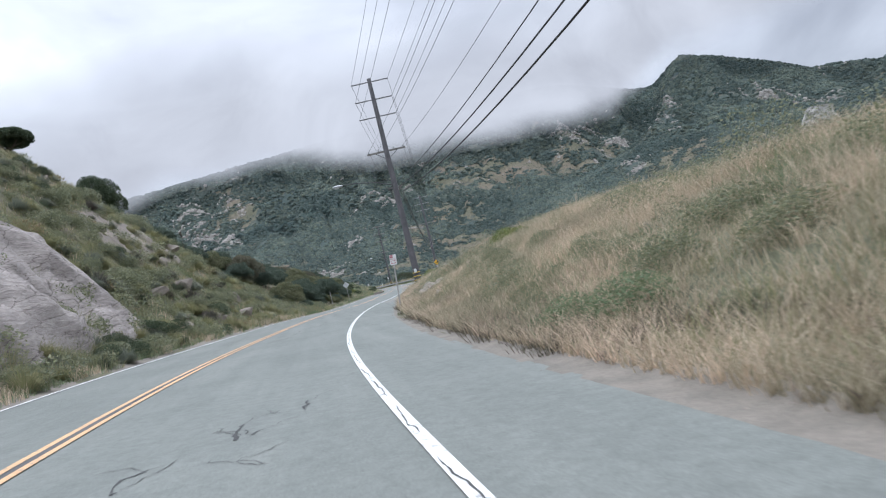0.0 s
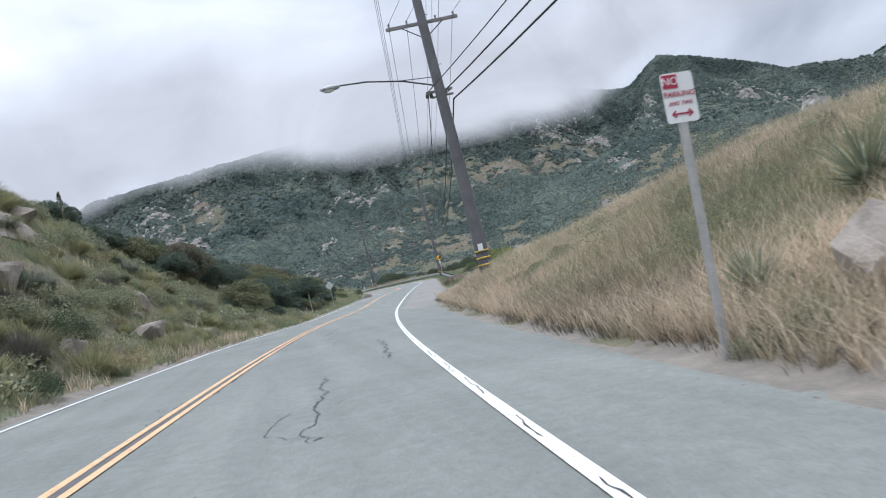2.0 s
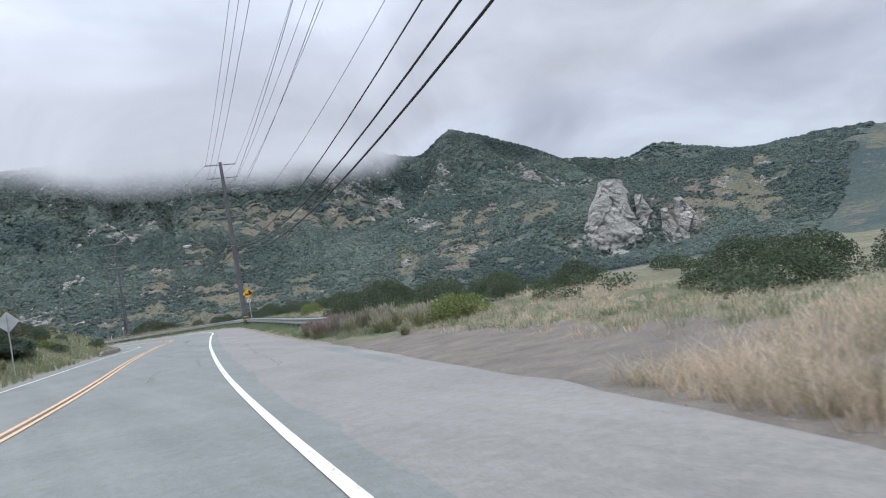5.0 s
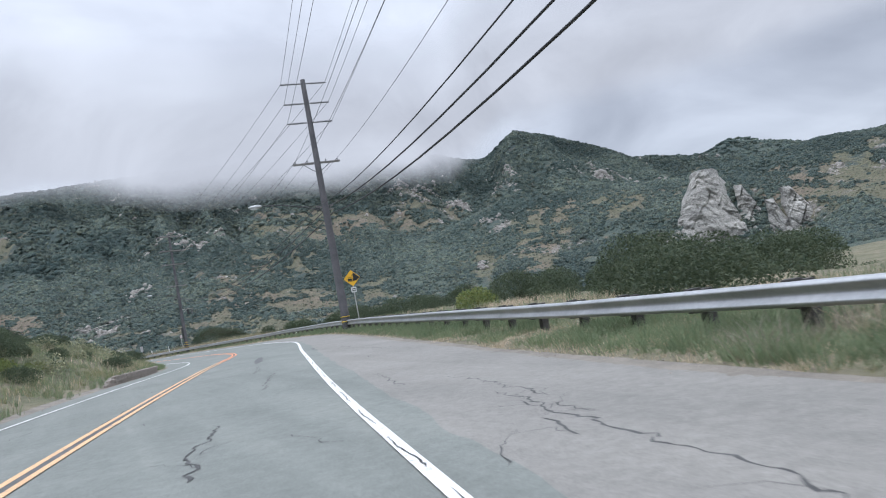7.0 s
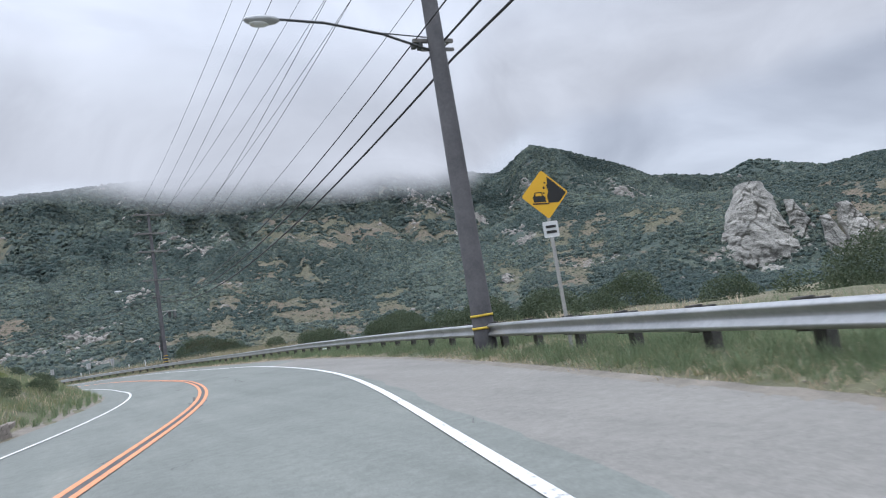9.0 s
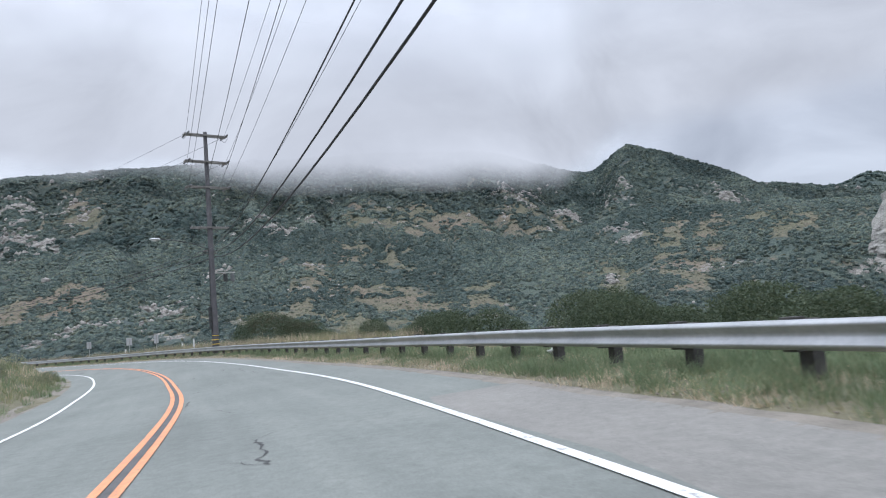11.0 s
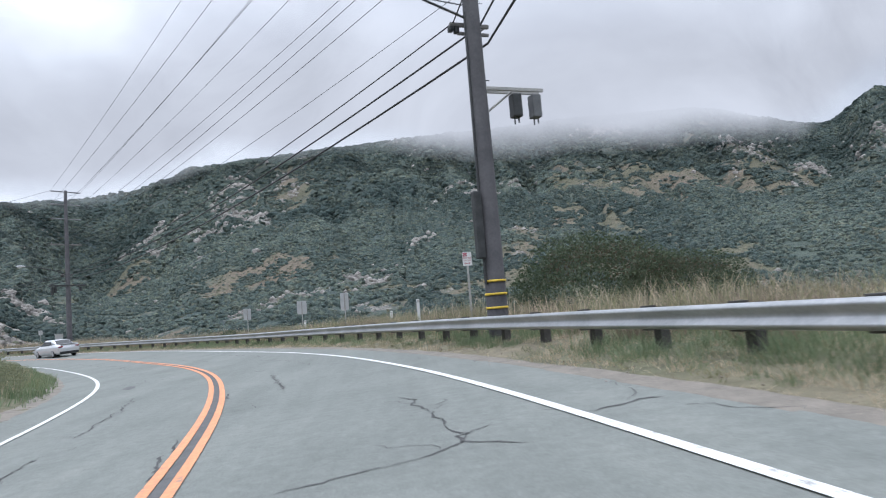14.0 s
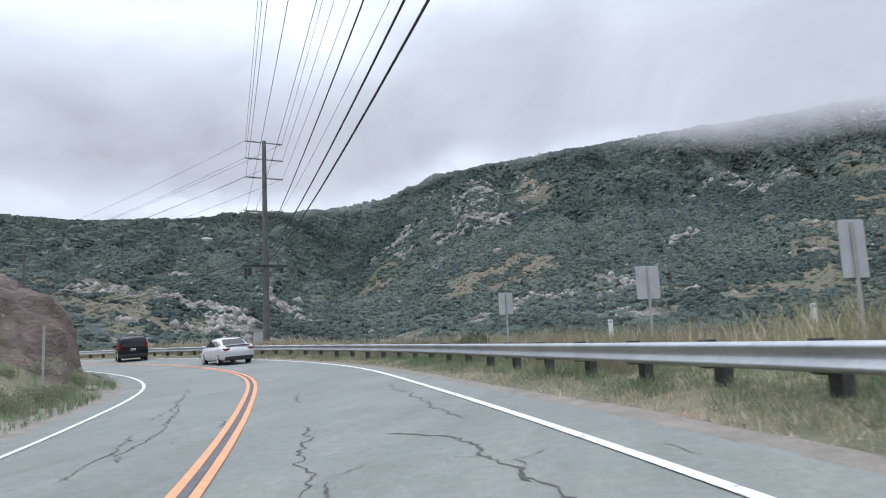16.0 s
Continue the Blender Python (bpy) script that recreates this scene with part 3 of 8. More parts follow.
def patches(x, y, spots):
    """1 inside the spots, falling off raggedly outside."""
    best = 0.0 * x
    rag = np.maximum(1 + 1.3 * fbm(x, y, 34, 4, 61), 0.12)
    for a, b, across, along in spots:
        ux, uy = a - HUB[0], b - HUB[1]
        d = math.hypot(ux, uy)
        ux, uy = ux / d, uy / d
        p, q = (x - a) * ux + (y - b) * uy, (x - a) * uy - (y - b) * ux
        best = np.maximum(best, np.exp(-(((p / along) ** 2 + (q / across) ** 2) * rag) ** 1.1))
    return best


def zones(x, y):
    """How bare and how rocky the slope is, 0 to 1 each."""
    near = np.clip((520 - np.hypot(x - HUB[0], y - HUB[1])) / 300, 0, 1)
    thick = patches(x, y, DENSE)
    bare = 0.15 + 0.54 * patches(x, y, BARE) + 0.7 * (fold(x, y) - 0.8) + 0.28 * fbm(x, y, 60, 4, 40) + 0.2 * fbm(x, y, 14, 3, 44) + 0.10 * near - 0.24 * thick
    rocky = 0.42 * patches(x, y, OUTCROP) + 0.34 * fbm(x + 0.4 * y, y, 60, 4, 77) + 0.85 * fbm(x, y, 11, 3, 79) - 0.07 - 0.2 * thick
    rocky = rocky + 0.10 * np.clip((-20 - x) / 60, 0, 1) * np.clip((500 - y) / 100, 0, 1)
    return np.clip(bare, 0, 1), np.clip(rocky, 0, 1)


def make_mountains():
    az = np.concatenate([np.arange(-180, -76, 4), np.arange(-76, 84, 0.3), np.arange(84, 180.1, 4)])
    r = np.concatenate([np.arange(125, 420, 6.0), np.arange(420, 1150, 6.5), np.arange(1150, 2400, 45)])
    A, Rr = np.meshgrid(np.radians(az), r)
    X, Y = HUB[0] + Rr * np.sin(A), HUB[1] + Rr * np.cos(A)
    Z = mountain_z(X, Y) - 1.0
    me = from_arrays("mountain", np.stack([X, Y, Z], -1).reshape(-1, 3), grid_faces(len(az), len(r)), MOUNTAIN)
    bare, rocky = zones(X.ravel(), Y.ravel())
    cover = me.color_attributes.new("cover", "FLOAT_COLOR", "POINT")
    cover.data.foreach_set("color", np.stack([bare, rocky, 0 * bare, 0 * bare + 1], -1).astype(np.float32).ravel())
    return tagged(smooth(new("mountain", me)), "chaparral-covered rocky mountain slopes with bare tan patches", "mountain", "", "structure")


def blob_mesh(subdiv, rough, seed, squash=1.0):
    bm = bmesh.new()
    bmesh.ops.create_icosphere(bm, subdivisions=subdiv, radius=1.0)
    for v in bm.verts:
        n = noise.noise(v.co * 1.3 + Vector((seed * 7.1, seed * 3.3, 0))) + 0.5 * noise.noise(v.co * 3.1 + Vector((seed, 0, seed * 2.0)))
        v.co *= 1 + rough * n
        v.co.z *= squash
    return bm


def scatter_arrays(pts, sizes, turns, protos):
    """Joined copies of small prototype meshes, as vertex and face arrays."""
    V, F, base = [], [], 0
    which = np.arange(len(pts)) % len(protos)
    for k, (pv, pf) in enumerate(protos):
        idx = np.nonzero(which == k)[0]
        if not len(idx):
            continue
        c, s = np.cos(turns[idx]), np.sin(turns[idx])
        x = pv[None, :, 0] * c[:, None] - pv[None, :, 1] * s[:, None]
        y = pv[None, :, 0] * s[:, None] + pv[None, :, 1] * c[:, None]
        v = np.stack([x * sizes[idx, 0:1], y * sizes[idx, 0:1], pv[None, :, 2] * sizes[idx, 1:2]], -1) + pts[idx][:, None, :]
        f = pf[None] + (np.arange(len(idx)) * len(pv))[:, None, None] + base
        V.append(v.reshape(-1, 3))
        F.append(f.reshape(-1, pf.shape[1]))
        base += len(idx) * len(pv)
    return np.concatenate(V), np.concatenate(F)


def as_arrays(bm):
    v = np.array([q.co[:] for q in bm.verts])
    f = np.array([[q.index for q in p.verts] for p in bm.faces])
    bm.free()
    return v, f


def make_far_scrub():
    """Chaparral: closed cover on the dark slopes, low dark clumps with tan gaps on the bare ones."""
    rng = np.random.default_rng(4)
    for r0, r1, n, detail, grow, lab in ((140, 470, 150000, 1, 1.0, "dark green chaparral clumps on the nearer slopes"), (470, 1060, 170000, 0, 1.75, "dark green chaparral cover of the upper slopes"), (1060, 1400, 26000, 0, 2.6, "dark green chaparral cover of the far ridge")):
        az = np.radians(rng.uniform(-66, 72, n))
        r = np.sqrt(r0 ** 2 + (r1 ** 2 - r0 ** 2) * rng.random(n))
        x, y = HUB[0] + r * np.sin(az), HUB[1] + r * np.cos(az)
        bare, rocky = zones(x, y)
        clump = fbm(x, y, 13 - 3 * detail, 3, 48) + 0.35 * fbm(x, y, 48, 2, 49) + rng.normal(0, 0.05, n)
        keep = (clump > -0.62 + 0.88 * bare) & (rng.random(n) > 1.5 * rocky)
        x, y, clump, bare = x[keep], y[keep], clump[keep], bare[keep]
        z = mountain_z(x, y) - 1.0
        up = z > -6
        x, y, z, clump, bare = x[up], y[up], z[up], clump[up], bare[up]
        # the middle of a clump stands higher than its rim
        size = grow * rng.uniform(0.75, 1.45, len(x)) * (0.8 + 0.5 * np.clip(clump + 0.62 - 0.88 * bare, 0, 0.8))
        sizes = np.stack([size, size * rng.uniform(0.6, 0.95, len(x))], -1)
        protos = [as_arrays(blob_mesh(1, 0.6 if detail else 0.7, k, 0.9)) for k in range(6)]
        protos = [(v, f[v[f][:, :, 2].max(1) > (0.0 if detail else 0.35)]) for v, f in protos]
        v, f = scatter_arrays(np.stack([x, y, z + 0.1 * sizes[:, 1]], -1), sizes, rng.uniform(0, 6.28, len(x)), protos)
        tagged(smooth(new("mountain_scrub", from_arrays("mountain_scrub", v, f, HAZED_SCRUB))), lab, "scrub", "", "stuff")


def make_low_scrub():
    """Small shrubs and tufts on the bare ground of the nearer slopes."""
    rng = np.random.default_rng(6)
    n = 90000
    az = np.radians(rng.uniform(-55, 68, n))
    r = 130 + 520 * rng.random(n)
    x, y = HUB[0] + r * np.sin(az), HUB[1] + r * np.cos(az)
    bare, rocky = zones(x, y)
    keep = (bare > 0.15 + 0.35 * rng.random(n)) & (rng.random(n) < 0.75)
    x, y = x[keep], y[keep]
    z = mountain_z(x, y) - 1.0
    size = 0.25 + 0.6 * rng.random(len(x)) ** 2
    sizes = np.stack([size, size * rng.uniform(0.5, 1.0, len(x))], -1)
    protos = [as_arrays(blob_mesh(1, 0.6, 50 + k, 0.9)) for k in range(4)]
    protos = [(v, f[v[f][:, :, 2].max(1) > 0.1]) for v, f in protos]
    v, f = scatter_arrays(np.stack([x, y, z + 0.05], -1), sizes, rng.uniform(0, 6.28, len(x)), protos)
    ob = new("slope_low_scrub", from_arrays("slope_low_scrub", v, f, LOW_SCRUB))
    return tagged(ob, "small dull green shrubs and tufts on the bare slopes", "scrub", "", "stuff")


def make_far_rocks():
    """Broken pale blocks, crowded on the outcrops and strewn between them."""
    rng = np.random.default_rng(8)
    n = 90000
    az = np.radians(rng.uniform(-66, 62, n))
    r = 160 + 900 * rng.random(n) ** 0.75
    x, y = HUB[0] + r * np.sin(az), HUB[1] + r * np.cos(az)
    for a, b, across, along in OUTCROP:
        d = math.hypot(a - HUB[0], b - HUB[1])
        k = 2200 if d > 470 else 500
        ux, uy = (a - HUB[0]) / d, (b - HUB[1]) / d
        p, q = rng.normal(0, 0.6 * along, k), rng.normal(0, 0.6 * across, k)
        x, y = np.concatenate([x, a + p * ux + q * uy]), np.concatenate([y, b + p * uy - q * ux])
    n = len(x)
    bare, rocky = zones(x, y)
    keep = rocky > 0.28 + 0.5 * rng.random(n)
    x, y = x[keep], y[keep]
    r = np.hypot(x - HUB[0], y - HUB[1])
    z = mountain_z(x, y) - 1.0
    size = (0.25 + 1.6 * rng.random(len(x)) ** 3.0) * (0.45 + r / 800)
    sizes = np.stack([size, size * rng.uniform(0.6, 1.5, len(x))], -1)
    protos = [as_arrays(blob_mesh(1, 0.75, 20 + k, 0.9)) for k in range(5)]
    protos = [(v, f[v[f][:, :, 2].max(1) > -0.1]) for v, f in protos]
    v, f = scatter_arrays(np.stack([x, y, z], -1), sizes, rng.uniform(0, 6.28, len(x)), protos)
    ob = new("mountain_boulders", from_arrays("mountain_boulders", v, f, FAR_ROCK))
    return tagged(ob, "pale grey boulders scattered over the mountain slopes", "rocks", "", "stuff")


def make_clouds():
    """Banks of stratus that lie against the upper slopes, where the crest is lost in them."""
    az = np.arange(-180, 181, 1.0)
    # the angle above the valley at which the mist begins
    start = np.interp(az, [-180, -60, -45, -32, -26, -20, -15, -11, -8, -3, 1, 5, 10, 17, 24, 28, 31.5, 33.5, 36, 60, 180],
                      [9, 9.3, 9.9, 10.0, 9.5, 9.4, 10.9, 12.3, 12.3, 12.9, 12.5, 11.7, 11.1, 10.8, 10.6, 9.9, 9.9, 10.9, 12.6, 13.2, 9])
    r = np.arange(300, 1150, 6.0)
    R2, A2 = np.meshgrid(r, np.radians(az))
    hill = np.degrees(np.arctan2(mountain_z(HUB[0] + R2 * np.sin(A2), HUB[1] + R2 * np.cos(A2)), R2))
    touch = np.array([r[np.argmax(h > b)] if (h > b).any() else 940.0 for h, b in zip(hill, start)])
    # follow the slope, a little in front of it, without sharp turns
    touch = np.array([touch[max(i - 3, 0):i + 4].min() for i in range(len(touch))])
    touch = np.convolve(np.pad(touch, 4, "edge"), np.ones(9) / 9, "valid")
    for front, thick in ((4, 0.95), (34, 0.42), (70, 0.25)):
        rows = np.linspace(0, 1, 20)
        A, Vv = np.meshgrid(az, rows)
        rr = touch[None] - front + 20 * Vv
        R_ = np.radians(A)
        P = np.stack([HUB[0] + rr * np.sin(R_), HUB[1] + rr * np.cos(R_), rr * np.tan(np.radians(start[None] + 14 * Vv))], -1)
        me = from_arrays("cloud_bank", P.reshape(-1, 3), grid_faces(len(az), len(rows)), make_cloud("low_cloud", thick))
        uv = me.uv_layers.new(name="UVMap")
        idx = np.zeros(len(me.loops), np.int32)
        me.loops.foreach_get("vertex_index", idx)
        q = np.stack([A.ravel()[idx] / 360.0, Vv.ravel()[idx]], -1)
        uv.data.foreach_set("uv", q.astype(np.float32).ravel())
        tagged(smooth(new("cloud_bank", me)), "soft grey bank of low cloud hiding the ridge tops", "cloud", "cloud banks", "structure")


# ---- road ----


def strip(s0, s1, u_of, step=1.0, dz=0.0, cols=2):
    """A strip of the road between two offsets, given as functions of s."""
    s = np.arange(s0, s1 + 0.5 * step, step)
    a, b = u_of(s)
    q = np.linspace(0, 1, cols)
    U = a[:, None] * (1 - q) + b[:, None] * q
    S = np.repeat(s[:, None], cols, 1)
    P = at_road(S, U, dz)
    return P.reshape(-1, 3), grid_faces(cols, len(s))


def lane(name, s0, s1, u, width, mat, label, wiggle=0.0, dz=0.012, step=1.0):
    def edges(s):
        c = u if not callable(u) else u(s)
        c = c + wiggle * np.sin(s * 0.9)
        return c - width / 2 + 0 * s, c + width / 2 + 0 * s
    v, f = strip(s0, s1, edges, step, dz)
    return tagged(new(name, from_arrays(name, v, f, mat)), label, "road marking", "", "structure")


# the painted lines wander a little about the plan: station and offset
YELLOW_AT = [(60, -0.15), (68, -0.16), (76, -0.15), (84, 0.02), (92, 0.11), (100, 0.03), (108, -0.09), (116, -0.12), (124, -0.13), (134, -0.05), (148, 0.24), (156, 0.2), (164, 0.0), (172, -0.13), (180, -0.16), (188, -0.1), (196, 0.02),
             (204, 0.22), (212, 0.25), (220, 0.19), (228, 0.07), (236, 0.02), (252, 0.03), (276, 0.02), (284, 0.06), (292, 0.12), (300, 0.3), (308, 0.5), (318, 0.7), (340, 0.6), (440, 0.0)]
RIGHT_AT = [(60, 3.55), (68, 3.55), (76, 3.55), (84, 3.67), (92, 3.72), (108, 3.68), (124, 3.69), (132, 3.71), (148, 3.67), (164, 3.64), (172, 3.58), (180, 3.56), (188, 3.63), (196, 3.8), (204, 3.92), (212, 3.91), (220, 3.86), (228, 3.77),
            (236, 3.67), (252, 3.63), (268, 3.62), (276, 3.62), (284, 3.72), (292, 3.9), (300, 4.2), (308, 4.4), (318, 4.5), (340, 4.3), (440, 3.65)]
LEFT_AT = [(60, -3.5), (76, -3.5), (84, -3.4), (92, -3.22), (100, -3.22), (116, -3.3), (130, -3.4), (150, -3.2), (164, -3.0), (180, -3.0), (188, -2.8), (204, -2.85), (212, -2.66), (220, -2.7), (228, -2.85), (236, -2.95), (260, -2.85), (284, -2.95), (300, -3.1), (440, -3.1)]


def wander(spots, half=0.0):
    """A smooth offset through the spots."""
    k = np.array(spots)

    def at(s):
        s = np.asarray(s, float)
        fine = np.stack([np.interp(s + d, k[:, 0], k[:, 1]) for d in (-7, -3.5, 0, 3.5, 7)], 0)
        return np.tensordot(np.array([0.12, 0.23, 0.3, 0.23, 0.12]), fine, 1) + half
    return at


def make_road():
    def edges(s):
        wob = 0.12 * fbm(s, 0 * s + 3, 3.0, 3, 4)
        return -np.interp(s, EDGE_S, EDGE_L) + wob, np.interp(s, EDGE_S, EDGE_R) - 0.12 + 0.18 * fbm(s, 0 * s + 9, 2.0, 3, 6)
    v, f = strip(0, ROAD_LENGTH, edges, 0.8, 0.0, 14)
    tagged(smooth(new("road", from_arrays("road", v, f, ASPHALT))), "worn grey asphalt of a two-lane mountain road", "road", "", "structure")
    v, f = strip(126, 222, lambda s: (3.9 + 0.16 * fbm(s, 0 * s + 5, 1.2, 4, 14), edges(s)[1] - 0.03), 0.25, 0.004, 9)
    v.reshape(-1, 9, 3)[:, 0, 2] -= 0.012
    tagged(smooth(new("road_shoulder", from_arrays("road_shoulder", v, f, SHOULDER))), "paler worn asphalt shoulder beside the lane", "road shoulder", "", "structure")
    lane("edge_line_right", 2, 440, wander(RIGHT_AT), 0.12, WHITE_LINE, "worn white edge line on the asphalt")
    lane("edge_line_left", 2, 440, wander(LEFT_AT), 0.11, WHITE_LINE, "thin worn white edge line on the asphalt")
    lane("centre_seam", 66, 440, wander(YELLOW_AT), 0.105, PATCH, "dark tar seam between the yellow stripes", 0.012, 0.008, 0.5)
    for s0, s1, paint, tone in ((2, 192, OLD_YELLOW, "worn pale yellow"), (192, 440, YELLOW_LINE, "bright orange-yellow")):
        lane("yellow_line_right", s0, s1, wander(YELLOW_AT, 0.105), 0.10, paint, tone + " stripe of a double centre line")
        lane("yellow_line_left", s0, s1, wander(YELLOW_AT, -0.105), 0.10, paint, tone + " stripe of a double centre line")


# ---- guard rail ----
def make_guard_rail():
    top = thing("guard_rail", Matrix(), "galvanised steel W-beam guard rail on dark wooden posts", "guard rail")
    prof = [(0.0, 0.155), (0.03, 0.15), (0.082, 0.115), (0.082, 0.085), (0.01, 0.03), (0.01, -0.03), (0.082, -0.085), (0.082, -0.115), (0.03, -0.15), (0.0, -0.155)]
    ring = prof + [(x - 0.006, z * 0.985) for x, z in reversed(prof)]
    pitch = 1.905
    post_bm = bmesh.new()
    box(post_bm, (0.15, 0.2, 1.2), Matrix.Translation((0, 0, -0.05)), 0.012)
    post = bpy.data.meshes.new("post")
    post_bm.to_mesh(post), post_bm.free()
    post.materials.append(POST_WOOD)
    blk_bm = bmesh.new()
    box(blk_bm, (0.15, 0.2, 0.36), None, 0.01)
    blk = bpy.data.meshes.new("spacer_block")
    blk_bm.to_mesh(blk), blk_bm.free()
    blk.materials.append(POST_WOOD)
    s, k = 162.4, 0
    while s < 420:
        u = float(np.interp(s, RAIL_S, RAIL_U))
        p, t = on_line(s)
        yaw = math.atan2(-t[0], t[1])
        q = at_road(s, u + 0.33)
        g = float(ground_z(np.array([q[0]]), np.array([q[1]]))[0])
        b = at_road(s, u)[2] + float(np.interp(s, RAIL_S, RAIL_Z))
        o = new("post", post)
        o.parent = top
        o.matrix_world = pose(q[0], q[1], b - 0.40, random.uniform(-1.5, 1.5), random.uniform(-1.5, 1.5), math.degrees(yaw))
        qb = at_road(s, u + 0.14)
        o = new("spacer_block", blk)
        o.parent = top
        o.matrix_world = pose(qb[0], qb[1], b, 0, 0, math.degrees(yaw))
        if k % 2 == 0 and s < 410:
            ss = np.linspace(s - 0.05, s + 2 * pitch + 0.05, 7)
            V = []
            for i, x in enumerate(ss):
                uu = float(np.interp(x, RAIL_S, RAIL_U))
                _, tt = on_line(x)
                lap = 0.006 if i == 0 else 0.0
                for dx, dz in ring:
                    c = at_road(x, uu + 0.04 - dx - lap)
                    V.append((c[0], c[1], at_road(x, uu)[2] + float(np.interp(x, RAIL_S, RAIL_Z)) + dz))
            m = len(ring)
            F = [(i * m + j, i * m + (j + 1) % m, (i + 1) * m + (j + 1) % m, (i + 1) * m + j) for i in range(len(ss) - 1) for j in range(m)]
            part("rail_panel", from_arrays("rail_panel", V, F, STEEL), STEEL, top)
        s += pitch
        k += 1
    return top


# ---- utility poles and wires ----
POLES = [  # foot, top above the foot, arm heights, lower arm, cable height, lamp height
    dict(at=(7.0, -26.0), high=17.5, arms=(17.2, 16.1, 15.0), cross=12.2, comm=10.2, lamp=0),
    dict(at=(8.34, 52.52), high=16.85, arms=(16.6, 15.2, 13.85), cross=11.15, comm=8.3, lamp=8.95),
    dict(at=(25.2, 132.42), high=16.3, arms=(16.05, 14.75, 13.5), cross=10.9, comm=8.1, lamp=8.2),
    dict(at=(24.3, 202.76), high=18.5, arms=(18.2, 16.0, 13.9), cross=10.6, comm=8.75, lamp=9.3),
    dict(at=(-9.75, 258.2), high=17.0, arms=(16.86, 15.54, 14.08), cross=11.5, comm=8.45, lamp=8.9),
    dict(at=(-63.0, 289.0), high=17.0, arms=(16.7, 15.4, 14.0), cross=11.2, comm=8.3, lamp=0)]


def pole_turn(i):
    a, b = POLES[max(i - 1, 0)]["at"], POLES[min(i + 1, len(POLES) - 1)]["at"]
    return math.atan2(-(b[0] - a[0]), b[1] - a[1])


def make_pole(i):
    q = POLES[i]
    x, y = q["at"]
    g = float(ground_z(np.array([x]), np.array([y]))[0])
    top = thing("utility_pole", pose(x, y, g, 0, 0, math.degrees(pole_turn(i))), "tall dark wooden utility pole with crossarms and yellow bands", "utility pole", "utility poles along the road")
    H = q["high"] - g

    def h(z):
        return z - g
    bm = bmesh.new()
    r0, r1, n = 0.27, 0.15, 14
    for k in range(n):
        za, zb = -0.6 + (H + 0.6) * k / n, -0.6 + (H + 0.6) * (k + 1) / n
        rod(bm, (0, 0, za), (0, 0, zb), r0 + (r1 - r0) * max(za, 0) / H, r0 + (r1 - r0) * max(zb, 0) / H, 18)
    bmesh.ops.remove_doubles(bm, verts=bm.verts, dist=0.002)
    smooth(part("shaft", bm, POLE_WOOD, top))
    double = i == 3
    for z in q["arms"]:
        for off in ((-0.2, 0.2) if double else (0.0,)):
            bm = bmesh.new()
            if double:
                box(bm, (3.5, 0.1, 0.13), Matrix.Translation((0, off, h(z))), 0.01)
                part("crossarm", bm, ARM_WOOD, top)
            else:
                rod(bm, (-1.45, 0, h(z)), (1.45, 0, h(z)), 0.045, 0.045, 8)
                for sgn in (-1, 1):
                    for e in range(9):
                        xx = sgn * (0.45 + e * 0.11)
                        rod(bm, (xx, 0, h(z)), (xx + 0.03, 0, h(z)), 0.085, 0.06, 8)
                part("crossarm", bm, INSULATOR, top, "horizontal arm of grey ribbed insulators")
        if double:
            for sgn in (-1, 1):
                for way in (-1, 1):
                    bm = bmesh.new()
                    rod(bm, (sgn * 1.55, way * 0.2, h(z) - 0.02), (sgn * 1.55, way * 0.88, h(z) - 0.02), 0.03, 0.03, 8)
                    for e in range(7):
                        rod(bm, (sgn * 1.55, way * (0.3 + 0.09 * e), h(z) - 0.02), (sgn * 1.55, way * (0.33 + 0.09 * e), h(z) - 0.02), 0.075, 0.05, 8)
                    part("insulator", bm, INSULATOR, top)
                bm = bmesh.new()
                arc = [(sgn * (1.55 + 0.12 * math.sin(q * math.pi)), -0.88 + 1.76 * q, h(z) - 0.02 - 0.34 * math.sin(q * math.pi)) for q in np.linspace(0, 1, 9)]
                for a, b in zip(arc[:-1], arc[1:]):
                    rod(bm, a, b, 0.014, 0.014, 6)
                part("jumper_wire", bm, WIRE, top, "black jumper loop under the crossarm")
    bm = bmesh.new()
    for off in ((-0.2, 0.2) if double else (0.17,)):
        box(bm, (3.0, 0.1, 0.13), Matrix.Translation((0, off, h(q["cross"]))), 0.01)
    part("lower_crossarm", bm, ARM_WOOD, top, "weathered grey wooden crossarm")
    for sgn in (-1, 1):
        bm = bmesh.new()
        rod(bm, (sgn * 0.85, 0.2, h(q["cross"]) - 0.05), (0, 0.2, h(q["cross"]) - 0.65), 0.022, 0.022, 6)
        part("brace", bm, METAL_DARK, top)
        for xx in (0.6, 1.35):
            bm = bmesh.new()
            rod(bm, (sgn * xx, 0.17, h(q["cross"]) + 0.05), (sgn * xx, 0.17, h(q["cross"]) + 0.2), 0.03, 0.05, 8)
            part("insulator", bm, INSULATOR, top)
    bm = bmesh.new()
    box(bm, (1.1, 0.09, 0.1), Matrix.Translation((0, 0.2, h(q["comm"]))), 0.01)
    box(bm, (0.9, 0.07, 0.08), Matrix.Translation((0.1, 0.22, h(q["comm"]) - 0.22)), 0.01)
    rod(bm, (0.5, 0.2, h(q["comm"])), (0.15, 0.2, h(q["comm"]) - 0.24), 0.025, 0.025, 6)
    part("cable_bracket", bm, ARM_WOOD, top)
